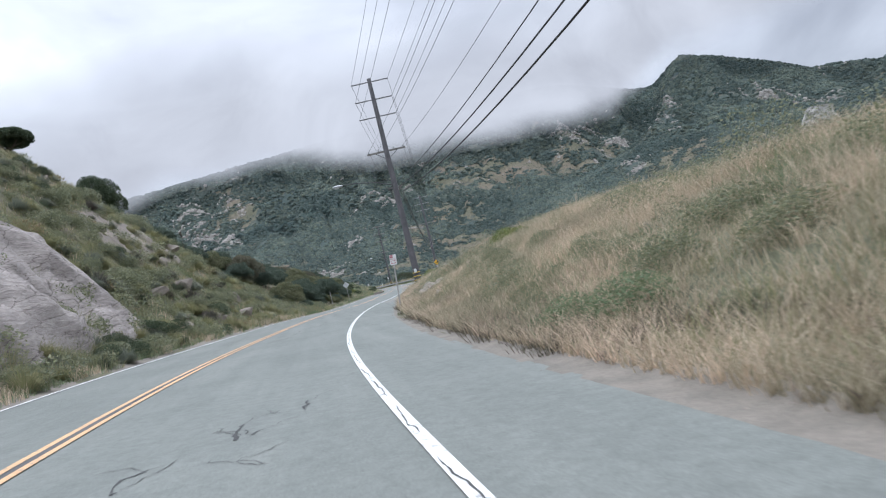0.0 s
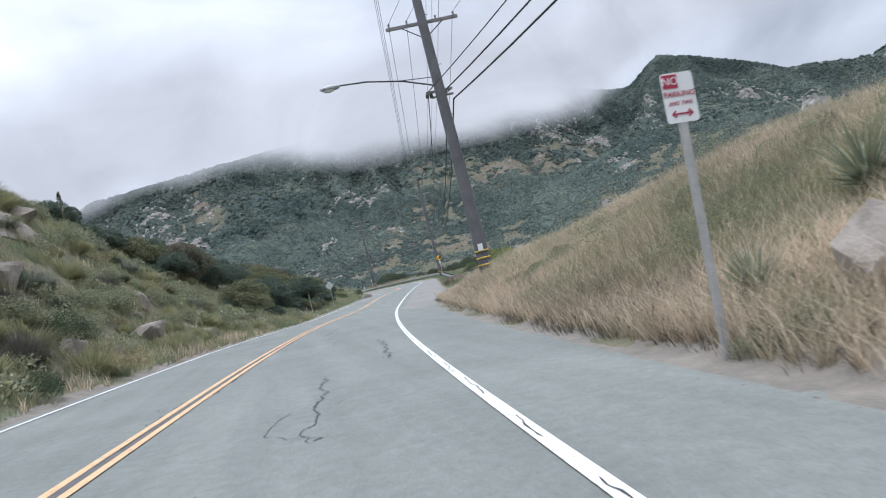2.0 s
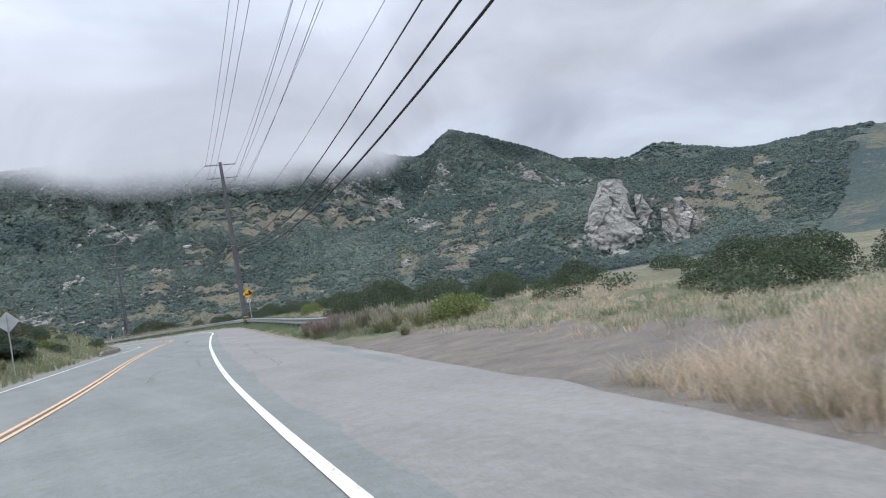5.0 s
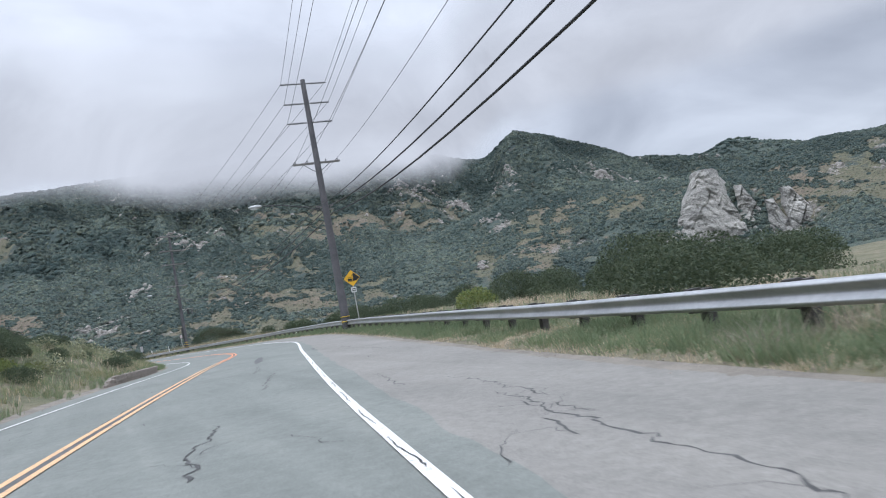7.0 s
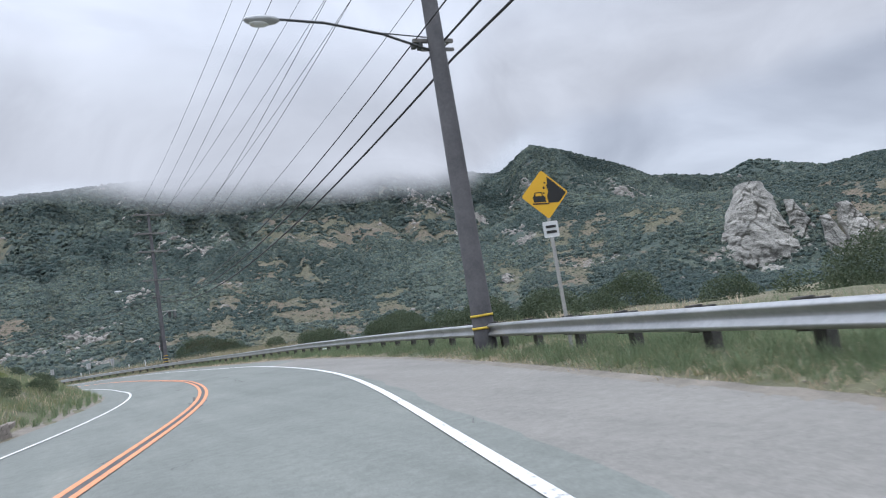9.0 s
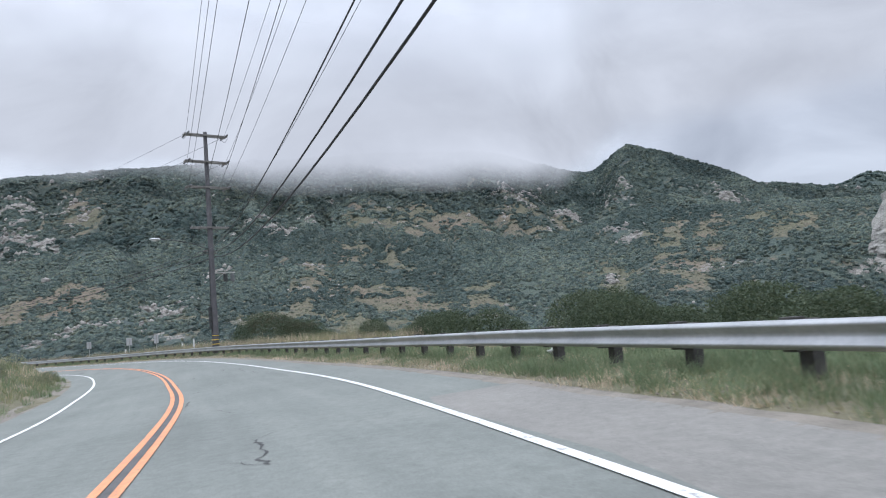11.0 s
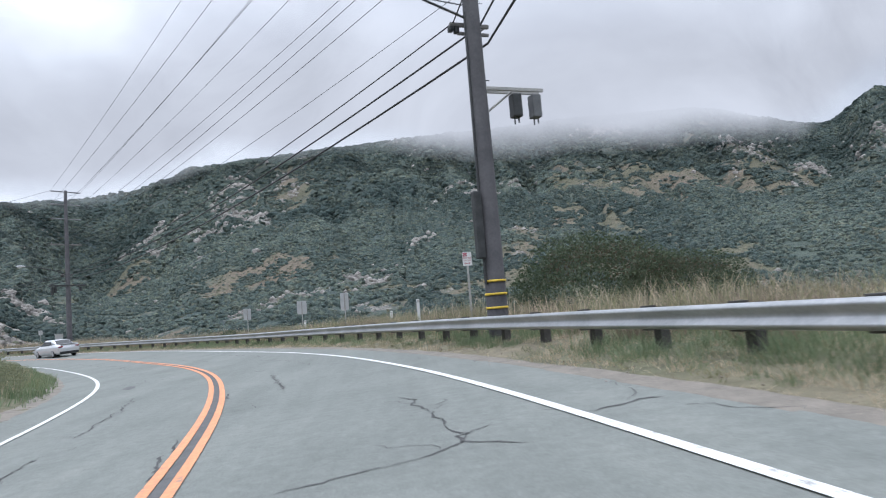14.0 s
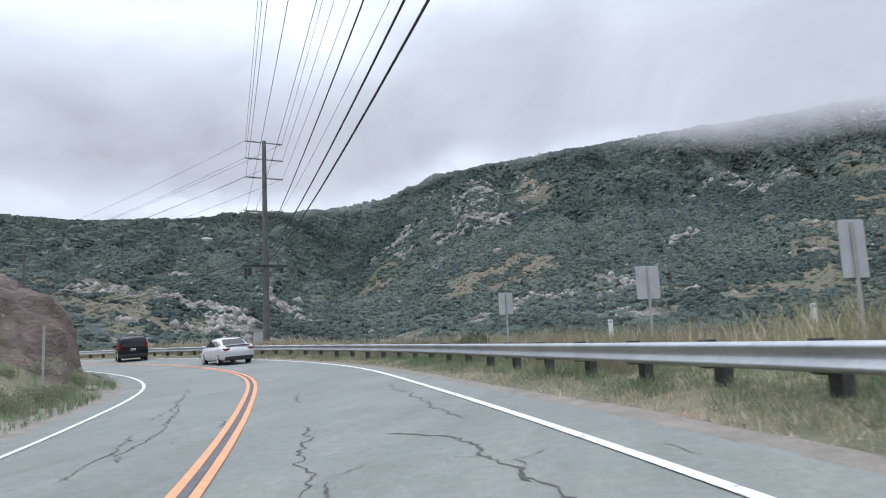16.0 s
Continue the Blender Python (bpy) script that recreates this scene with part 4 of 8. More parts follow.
    for px, dep in ((-0.36, 0.2), (-0.52, 0.14)):
        bm = bmesh.new()
        box(bm, (0.13, 0.16, dep), Matrix.Translation((px, 0.24, h(q["comm"]) - 0.12)), 0.03)
        part("cable_clamp", bm, METAL_DARK, top)
    if q["lamp"]:
        z = h(q["lamp"])
        pts = [(-0.15, 0, z - 0.45), (-1.4, 0, z + 0.0), (-2.8, 0, z + 0.28), (-3.9, 0, z + 0.36)]
        bm = bmesh.new()
        for a, b in zip(pts[:-1], pts[1:]):
            rod(bm, a, b, 0.035, 0.032, 8)
        rod(bm, (-0.15, 0, z - 0.1), (-1.4, 0, z + 0.02), 0.018, 0.018, 6)
        part("lamp_arm", bm, METAL_DARK, top, "thin curved steel lamp arm")
        bm = bmesh.new()
        bmesh.ops.create_uvsphere(bm, u_segments=16, v_segments=10, radius=1.0, matrix=Matrix.Translation((-4.25, 0, z + 0.34)) @ Matrix.Diagonal((0.42, 0.17, 0.12, 1)))
        lum = smooth(part("lamp_head", bm, LAMP_GREY, top, "oval grey cobra-head street lamp"))
        bm = bmesh.new()
        bmesh.ops.create_uvsphere(bm, u_segments=12, v_segments=8, radius=1.0, matrix=Matrix.Translation((-4.32, 0, z + 0.26)) @ Matrix.Diagonal((0.24, 0.13, 0.09, 1)))
        smooth(part("lamp_glass", bm, SIGN_WHITE, lum))
    if i == 3:
        bm = bmesh.new()
        box(bm, (1.75, 0.07, 0.09), Matrix.Translation((0.95, 0.12, h(6.95))), 0.008)
        box(bm, (1.75, 0.07, 0.09), Matrix.Translation((0.95, -0.12, h(6.95))), 0.008)
        rod(bm, (0.15, 0, h(6.3)), (0.95, 0, h(6.92)), 0.03, 0.03, 6)
        part("equipment_arm", bm, SIGN_POST, top, "weathered grey steel equipment arm")
        for xx, dep in ((1.05, 0.62), (1.62, 0.62)):
            bm = bmesh.new()
            box(bm, (0.26, 0.3, dep), Matrix.Translation((xx, 0, h(6.85) - dep / 2)), 0.04)
            rod(bm, (xx - 0.06, 0, h(6.85) - dep), (xx - 0.06, 0, h(6.85) - dep - 0.18), 0.02, 0.02, 6)
            rod(bm, (xx + 0.06, 0, h(6.85) - dep), (xx + 0.06, 0, h(6.85) - dep - 0.14), 0.02, 0.02, 6)
            part("switch_box", bm, METAL_DARK if xx < 1.3 else BOX_GREY, top, "dark grey electrical switch box" if xx < 1.3 else "mid-grey electrical switch box")
        bm = bmesh.new()
        rod(bm, (-0.3, -0.1, h(1.9)), (-0.2, -0.05, h(9)), 0.035, 0.03, 8)
        part("conduit", bm, METAL_DARK, top)
        bm = bmesh.new()
        box(bm, (0.2, 0.22, 1.7), Matrix.Translation((-0.36, -0.1, h(3.4))), 0.03)
        part("meter_box", bm, METAL_DARK, top, "long dark riser box")
    if i == 4:
        bm = bmesh.new()
        for off in (-0.2, 0.2):
            box(bm, (3.4, 0.1, 0.14), Matrix.Translation((0, off, h(7.35))), 0.01)
        part("equipment_arm", bm, METAL_DARK, top, "dark double crossarm with equipment")
        for xx, dep in ((-1.5, 0.75), (-1.2, 0.6), (1.2, 0.4)):
            bm = bmesh.new()
            box(bm, (0.22, 0.26, dep), Matrix.Translation((xx, 0, h(7.2) - dep / 2)), 0.04)
            part("switch_box", bm, METAL_DARK, top)
    zb = {1: (1.55, 1.27, 0.99), 2: (1.0, 0.7), 3: (1.95, 1.62, 1.28), 4: (1.6, 1.3)}.get(i, ())
    for z in zb:
        bm = bmesh.new()
        rod(bm, (0, 0, h(z)), (0, 0, h(z) + 0.055), 0.284, 0.283, 24)
        smooth(part("reflective_band", bm, BAND, top))
    if i == 1:
        bm = bmesh.new()
        turn = Matrix.Rotation(math.radians(168), 4, "Z")
        box(bm, (0.2, 0.012, 0.28), turn @ Matrix.Translation((0, 0.275, h(1.72))), 0.003)
        part("paper_tag", bm, PAPER, top, "white torn paper tag")
    for z in np.arange(3.0, q["high"] - 2, 2.1):
        if i in (1, 3):
            bm = bmesh.new()
            rr = r0 + (r1 - r0) * h(z) / H
            rod(bm, (rr - 0.02, 0, h(z)), (rr + 0.12, 0, h(z)), 0.012, 0.012, 6)
            part("step_bolt", bm, METAL_DARK, top)
    return top


def span(a, b, sag, radius, label):
    cu = bpy.data.curves.new("overhead_wire", "CURVE")
    cu.dimensions, cu.bevel_depth, cu.bevel_resolution = "3D", radius, 1
    sp = cu.splines.new("POLY")
    n = 22
    sp.points.add(n)
    for k in range(n + 1):
        f = k / n
        p = Vector(a).lerp(Vector(b), f)
        sp.points[k].co = (p.x, p.y, p.z - 4 * sag * f * (1 - f), 1)
    cu.materials.append(WIRE)
    return tagged(new("overhead_wire", cu), label, "wire", "overhead wires")


def make_wires():
    def spot(i, dx, z, dy=0.0):
        c, s = math.cos(pole_turn(i)), math.sin(pole_turn(i))
        x, y = POLES[i]["at"]
        return (x + c * dx - s * dy, y + s * dx + c * dy, z)
    for i, low in enumerate((2.0, 2.7, 2.1, 1.1, 1.2)):
        a, b = POLES[i], POLES[i + 1]
        for k in range(3):
            for sgn in (-1, 1):
                ra, rb = (1.55 if i == 3 else 1.42), (1.55 if i + 1 == 3 else 1.42)
                span(spot(i, sgn * ra, a["arms"][k] + 0.03), spot(i + 1, sgn * rb, b["arms"][k] + 0.03), 0.45 * low, 0.011, "thin black power conductor between poles")
        for xx in (-1.35, -0.6, 1.35):
            span(spot(i, xx, a["cross"] + 0.2, 0.17), spot(i + 1, xx, b["cross"] + 0.2, 0.17), 0.8 * low, 0.010, "thin black power conductor between poles")
        for xx, dz, r in ((-0.45, 0.05, 0.018), (0.3, 0.0, 0.028), (0.5, -0.45, 0.032)):
            span(spot(i, xx, a["comm"] + dz, 0.2), spot(i + 1, xx, b["comm"] + dz, 0.2), low, r, "thick black communication cable between poles")


# ---- plants ----


def blades(rng, x, y, h, width, lean=0.35, sink=0.03):
    """Bent grass blades at places in the plan, as arrays."""
    n = len(x)
    z = ground_z(x, y) - sink
    a = rng.uniform(0, 6.283, n)
    b = rng.uniform(0, 6.283, n)
    wx, wy = np.cos(a) * width / 2, np.sin(a) * width / 2
    l1, l2 = lean * h * rng.uniform(0.1, 0.5, n), lean * h * rng.uniform(0.5, 1.4, n)
    v = np.zeros((n, 5, 3))
    v[:, 0] = np.stack([x - wx, y - wy, z], -1)
    v[:, 1] = np.stack([x + wx, y + wy, z], -1)
    mx, my, mz = x + np.cos(b) * l1, y + np.sin(b) * l1, z + 0.6 * h
    v[:, 2] = np.stack([mx + 0.8 * wx, my + 0.8 * wy, mz], -1)
    v[:, 3] = np.stack([mx - 0.8 * wx, my - 0.8 * wy, mz], -1)
    v[:, 4] = np.stack([x + np.cos(b) * l2, y + np.sin(b) * l2, z + h], -1)
    f = np.array([[0, 1, 2], [0, 2, 3], [3, 2, 4]])[None] + (np.arange(n) * 5)[:, None, None]
    return v.reshape(-1, 3), f.reshape(-1, 3)


def grass_field(name, rng, n, s0, s1, d0, d1, side, h0, h1, width, mat, label, clump=0.0, seed=1, power=1.0, lean=0.35, size=1.6):
    """Grass between two stations, by distance from the asphalt's edge; clump thins it out in patches."""
    s = rng.uniform(s0, s1, n)
    d = d0 + (d1 - d0) * rng.random(n) ** power
    edge = np.interp(s, EDGE_S, EDGE_R if side > 0 else EDGE_L)
    p = at_road(s, side * (edge + d))
    x, y = p[:, 0], p[:, 1]
    keep = fbm(x, y, size, 3, seed) > clump
    x, y = x[keep], y[keep]
    # blades stand in tufts
    x = x + 0.5 * (np.round(x / 0.35) * 0.35 - x) + rng.normal(0, 0.03, len(x))
    y = y + 0.5 * (np.round(y / 0.35) * 0.35 - y) + rng.normal(0, 0.03, len(x))
    h = rng.uniform(h0, h1, len(x)) * (0.75 + 0.5 * (fbm(x, y, 4.0, 2, seed + 5) + 0.5))
    v, f = blades(rng, x, y, h, width * rng.uniform(0.6, 1.4, len(x)), lean)
    return tagged(new(name, from_arrays(name, v, f, mat)), label, "grass", "", "stuff")


def tuft_field(name, rng, tufts, per, s0, s1, d0, d1, side, h0, h1, width, mat, label, spread=0.16, power=1.0, patch=-0.3, seed=1):
    """Grass in tufts whose blades bend outwards."""
    s = rng.uniform(s0, s1, tufts)
    d = d0 + (d1 - d0) * rng.random(tufts) ** power
    edge = np.interp(s, EDGE_S, EDGE_R if side > 0 else EDGE_L)
    c = at_road(s, side * (edge + d))[:, :2]
    c = c[fbm(c[:, 0], c[:, 1], 2.4, 3, seed) > patch]
    big = rng.uniform(0.5, 1.3, len(c))
    c, big = np.repeat(c, per, 0), np.repeat(big, per)
    n = len(c)
    a, r = rng.uniform(0, 6.283, n), spread * big * np.sqrt(rng.random(n))
    x, y = c[:, 0] + r * np.cos(a), c[:, 1] + r * np.sin(a)
    h = rng.uniform(h0, h1, n) * big
    v, f = blades(rng, x, y, h, width * rng.uniform(0.6, 1.4, n), 0.3)
    bend = (v.reshape(n, 5, 3)[:, :, 2] - ground_z(x, y)[:, None]) / h[:, None]
    w = v.reshape(n, 5, 3)
    out = (r / spread * 0.75 * h)[:, None] * np.clip(bend, 0, 1) ** 1.6
    w[:, :, 0] += np.cos(a)[:, None] * out
    w[:, :, 1] += np.sin(a)[:, None] * out
    w[:, :, 2] -= 0.25 * out
    return tagged(new(name, from_arrays(name, w.reshape(-1, 3), f, mat)), label, "grass", "", "stuff")


def leaf_cloud(rng, n, shape, leaf, core=0.35, lobes=5):
    """Many small leaves in a lobed crown, as arrays."""
    lob = rng.normal(0, 1, (lobes, 3))
    lob /= np.linalg.norm(lob, axis=1)[:, None]
    lob[:, 2] = np.abs(lob[:, 2])
    d = rng.normal(0, 1, (n, 3))
    d /= np.linalg.norm(d, axis=1)[:, None]
    d[:, 2] = np.where(d[:, 2] < -0.25, -d[:, 2], d[:, 2])
    bulge = 0.72 + 0.34 * np.max(np.clip(d @ lob.T, 0, 1) ** 3, axis=1)
    r = bulge * (core + (1 - core) * rng.random(n) ** 0.45)
    c = d * r[:, None] * np.array(shape)
    c[:, 2] += shape[2] * 0.22
    ax = rng.normal(0, 1, (n, 3))
    ax /= np.linalg.norm(ax, axis=1)[:, None]
    bx = np.cross(ax, rng.normal(0, 1, (n, 3)))
    bx /= np.linalg.norm(bx, axis=1)[:, None]
    size = leaf * rng.uniform(0.6, 1.4, n)[:, None]
    v = np.stack([c - ax * size, c + bx * size * 0.45, c + ax * size, c - bx * size * 0.45], 1)
    f = np.arange(n * 4).reshape(n, 4)
    return v.reshape(-1, 3), f


def bush_mesh(name, seed, n, shape, leaf, mat, core=0.35, lobes=5):
    v, f = leaf_cloud(np.random.default_rng(seed), n, shape, leaf, core, lobes)
    return from_arrays(name, v, f, mat)


def crown_mesh(name, seed, mat, per=1700, leaf=0.032):
    """A crown of several rounded heads, about 2.3 m across."""
    rng = np.random.default_rng(seed)
    vs, fs = [], []
    for k in range(11):
        a, r = 2.4 * k + rng.uniform(-0.3, 0.3), 0.82 * math.sqrt(k / 11)
        v, f = leaf_cloud(rng, per, np.array((0.52, 0.5, 0.46)) * rng.uniform(0.75, 1.15), leaf, 0.55, 6)
        vs.append(v + np.array((math.cos(a) * r, math.sin(a) * r, 0.72 - 0.62 * (k / 11) ** 1.3 + rng.uniform(-0.1, 0.14))))
        fs.append(f + 4 * per * k)
    return from_arrays(name, np.concatenate(vs), np.concatenate(fs), mat)


def plant(name, me, x, y, scale, label, category, group="", turn=0.0, sink=0.1, squash=1.0):
    z = float(ground_z(np.array([x]), np.array([y]))[0])
    ob = new(name, me)
    ob.matrix_world = pose(x, y, z - sink * scale, 0, 0, turn) @ Matrix.Diagonal((scale, scale, scale * squash, 1))
    return tagged(ob, label, category, group)


def plan(s, d, side):
    edge = float(np.interp(s, EDGE_S, EDGE_R if side > 0 else EDGE_L))
    p = at_road(s, side * (edge + d))
    return float(p[0]), float(p[1])


def make_bushes():
    rng = np.random.default_rng(12)
    sage = [bush_mesh("sage_bush", 30 + k, 3000, (0.62, 0.58, 0.55), 0.024, SAGE, 0.3, 7) for k in range(5)]
    dark = [bush_mesh("scrub_bush", 50 + k, 5200, (1.15, 1.1, 1.0), 0.036, OAK, 0.45, 9) for k in range(4)]
    bright = [bush_mesh("green_bush", 70 + k, 2400, (0.8, 0.8, 0.7), 0.04, BRIGHT, 0.3, 6) for k in range(2)]
    dense = [bush_mesh("scrub_bush", 60 + k, 6500, (1.15, 1.1, 1.0), 0.031, VALLEY_LEAF, 0.45, 9) for k in range(3)]
    rust = [bush_mesh("rusty_bush", 80 + k, 12000, (1.7, 1.4, 1.1), 0.026, OAK, 0.5, 10) for k in range(2)]
    dying = [bush_mesh("dying_top", 84 + k, 3400, (1.25, 1.05, 0.5), 0.024, RUST, 0.6, 8) for k in range(2)]

    fine = [bush_mesh("sage_bush", 40 + k, 4200, (0.62, 0.58, 0.55), 0.02, SAGE, 0.25, 7) for k in range(3)]
    weed = [bush_mesh("weed", 90 + k, 2600, (0.75, 0.7, 0.6), 0.026, SOFT_GRASS, 0.3, 7) for k in range(2)]
    # sage over the cut slope
    for k in range(150):
        s = rng.uniform(82, 148)
        d = rng.uniform(0.8, 27) if s > 107 else rng.choice([rng.uniform(0.6, 1.6), rng.uniform(6.5, 28), rng.uniform(6.5, 28)])
        x, y = plan(s, d, -1)
        kind = sage[k % 5] if rng.random() < 0.86 else dark[k % 4]
        sc = rng.uniform(0.7, 1.75) if kind in sage else rng.uniform(0.5, 0.95)
        plant("sage_bush" if kind in sage else "scrub_bush", kind, x, y, sc, "grey-green sage bush on the cut slope" if kind in sage else "dark green scrub bush on the cut slope", "bush", "bushes on the cut slope", rng.uniform(0, 360), 0.12, rng.uniform(0.6, 0.95))
    # thicket beyond the cut
    tones = ("dark blue-green", "olive green", "brownish")
    crown = [crown_mesh("scrub_oak", 160 + k, THICKET[k % 3]) for k in range(6)]
    for k in range(45):
        s, d = 146.5 + 4.4 * (k % 9) + rng.uniform(-1.6, 1.6), 5.6 + 3.9 * (k // 9) + rng.uniform(-1.4, 1.4)
        x, y = plan(s, d, -1)
        q = int(rng.choice([0, 0, 3, 3, 0, 1, 4, 2]))
        plant("scrub_oak", crown[q], x, y, rng.uniform(1.6, 2.6), "tall " + tones[q % 3] + " scrub oak in a roadside thicket", "bush", "roadside thicket", rng.uniform(0, 360), 0.1, rng.uniform(0.85, 1.15))
    for k in range(44):
        x, y = plan(rng.uniform(143, 184), rng.uniform(2.4, 7.0), -1)
        q = int(rng.choice([0, 3, 3, 1]))
        plant("scrub_oak", crown[q], x, y, rng.uniform(0.6, 1.2), tones[q % 3] + " scrub oak at the thicket's edge", "bush", "roadside thicket", rng.uniform(0, 360), 0.1, rng.uniform(0.8, 1.05))
    for k in range(70):
        s = rng.uniform(184, 300)
        d = rng.uniform(3.0, 16)
        x, y = plan(s, d, -1)
        kind, name, tone = ((sage[k % 5], "sage_bush", "grey-green sage bush"), (dark[k % 4], "scrub_bush", "dark green scrub bush"), (bright[k % 2], "green_bush", "yellow-green bush"))[k % 3]
        plant(name, kind, x, y, rng.uniform(0.6, 1.2), tone + " on the bank beside the road", "bush", "bushes on the bank", rng.uniform(0, 360), 0.12, rng.uniform(0.6, 0.95))
    for k in range(26):
        x, y = plan(rng.uniform(172, 212), rng.uniform(2.8, 11), -1)
        kind, name, tone = ((dark[k % 4], "scrub_bush", "dark green scrub bush"), (sage[k % 5], "sage_bush", "grey-green sage bush"))[k % 2]
        plant(name, kind, x, y, rng.uniform(0.8, 1.3) if k % 2 == 0 else rng.uniform(0.9, 1.5), tone + " on the bank beside the road", "bush", "bushes on the bank", rng.uniform(0, 360), 0.12, rng.uniform(0.75, 1.0))
    for k in range(9):
        x, y = plan(rng.uniform(155, 168), rng.uniform(1.6, 6.5), 1)
        plant("green_bush", (bright + fine)[k % 5], x, y, rng.uniform(0.45, 0.8), "small green bush among fountain grass", "bush", "bushes beside the turnout", rng.uniform(0, 360), 0.12, 0.9)
    for k in range(20):
        x, y = plan(rng.uniform(184, 236), rng.uniform(1.6, 7.0), -1)
        plant("scrub_bush", dark[k % 4], x, y, rng.uniform(0.5, 0.95), "dark green scrub bush on the bank beside the road", "bush", "bushes on the bank", rng.uniform(0, 360), 0.12, rng.uniform(0.7, 0.95))
    for k in range(12):
        x, y = plan(rng.uniform(98, 146), rng.uniform(1.6, 16), -1)
        plant("scrub_oak", dense[k % 3], x, y, rng.uniform(0.55, 1.0), "low dark green scrub oak on the cut slope", "bush", "bushes on the cut slope", rng.uniform(0, 360), 0.12, rng.uniform(0.75, 1.0))
    # full sage on the lower cut slope
    for k in range(36):
        x, y = plan(rng.uniform(100, 152), rng.uniform(1.2, 15), -1)
        plant("sage_bush", (sage + fine)[k % 8], x, y, rng.uniform(1.3, 2.5), "full grey-green sage bush on the cut slope", "bush", "bushes on the cut slope", rng.uniform(0, 360), 0.12, rng.uniform(0.75, 1.0))
    # scrub in a row along the edge of the valley
    for k in range(22):
        x, y = plan(rng.uniform(205, 262), rng.uniform(6.5, 15), 1)
        plant("scrub_bush", dark[k % 4], x, y, rng.uniform(0.95, 1.45), "dark green scrub bush on the valley side", "bush", "valley side bushes", rng.uniform(0, 360), 0.12, rng.uniform(0.85, 1.1))
    for k in range(26):
        x, y = plan(rng.uniform(270, 318), rng.uniform(0.8, 4.5), -1)
        plant("sage_bush", sage[k % 5], x, y, rng.uniform(0.5, 0.95), "grey-green sage bush on the bank inside the bend", "bush", "bushes on the bank", rng.uniform(0, 360), 0.12, rng.uniform(0.7, 1.0))
    for k in range(16):
        x, y = plan(rng.uniform(236, 300), rng.uniform(0.9, 2.8), -1)
        plant("sage_bush", (fine + sage)[k % 8], x, y, rng.uniform(0.85, 1.35), "round grey-green bush at the foot of the bank", "bush", "bushes on the bank", rng.uniform(0, 360), 0.12, rng.uniform(0.8, 1.05))
    for x, y, sc in ((2.1, 224.2, 1.0), (0.9, 226.1, 1.15), (3.6, 222.0, 0.8), (-0.4, 228.2, 0.9), (0.6, 224.6, 1.2), (2.4, 222.2, 1.0)):
        plant("sage_bush", fine[int(y) % 3], x, y, sc, "grey-green bush at the foot of the rock cut", "bush", "bushes on the bank", 60 * y, 0.12, 0.95)
    # valley side: bushes behind the turnout and the rail
    for k in range(46):
        s = rng.uniform(136, 240)
        d = rng.uniform(6.5, 42) if s < 172 else rng.uniform(9, 45)
        x, y = plan(s, d, 1)
        sc = rng.uniform(0.8, 1.5) + 0.02 * d
        plant("scrub_bush", dark[k % 4], x, y, sc, "dark green scrub bush on the valley side", "bush", "valley side bushes", rng.uniform(0, 360), 0.15, rng.uniform(0.8, 1.15))
    for k in range(60):
        s = rng.uniform(240, 345)
        x, y = plan(s, rng.uniform(14, 46), 1)
        kind, name = (dark[k % 4], "scrub_bush") if k % 6 else (rust[k % 2], "rusty_bush")
        plant(name, kind, x, y, rng.uniform(0.6, 1.1), "dark green scrub bush on the valley side" if k % 6 else "rust-brown and green scrub bush", "bush", "valley side bushes", rng.uniform(0, 360), 0.25, rng.uniform(0.6, 0.9))
    # single ones that stand out
    plant("green_bush", bright[0], 10.2, 56.0, 1.2, "bright yellow-green bush beside the utility pole", "bush", "", 20)
    plant("green_bush", bright[1], 11.6, 58.2, 1.5, "tall bright green bush behind the utility pole", "bush", "", 70)
    plant("green_bush", bright[1], 9.4, 55.6, 0.8, "low yellow-green bush beside the utility pole", "bush", "", 140)
    plant("green_bush", bright[1], 18.9, 85.4, 1.5, "round green bush at the edge of the dirt turnout", "bush", "", 40)
    plant("scrub_bush", dense[1], 22.4, 92.2, 1.35, "tall dark green bush behind the fountain grass", "bush", "", 75, 0.12, 0.9)
    plant("scrub_bush", dense[0], 19.4, 92.9, 0.62, "low dark green bush behind the fountain grass", "bush", "", 160, 0.12, 0.9)
    plant("scrub_bush", dense[2], 25.6, 91.4, 1.0, "dark green bush behind the fountain grass", "bush", "", 210, 0.12, 0.9)
    plant("scrub_bush", dense[2], 21.8, 101.0, 1.35, "tall dark green bush behind the guard rail", "bush", "", 10)
    plant("scrub_bush", dense[1], 24.5, 104.5, 1.5, "tall dark green bush behind the guard rail", "bush", "", 90)
    plant("green_bush", bright[0], 26.2, 117.9, 1.35, "round green bush behind the guard rail", "bush", "", 200)
    for k, (x, y, sc) in enumerate(((29.2, 210.6, 2.3), (32.2, 209.4, 1.65))):
        shrub = plant("rusty_bush", rust[k], x, y, sc, "wide dark green shrub with rust-brown dying top behind the rail", "bush", "", 15 + 115 * k, 0.12, 1.12)
        part("dying_top", dying[k], RUST, shrub, "rust-brown dying leaves").location = (0.25, 0.1, 0.62)
    plant("scrub_bush", dark[2], 10.4, 236.8, 0.85, "round dark green bush behind the guard rail", "bush", "", 0)
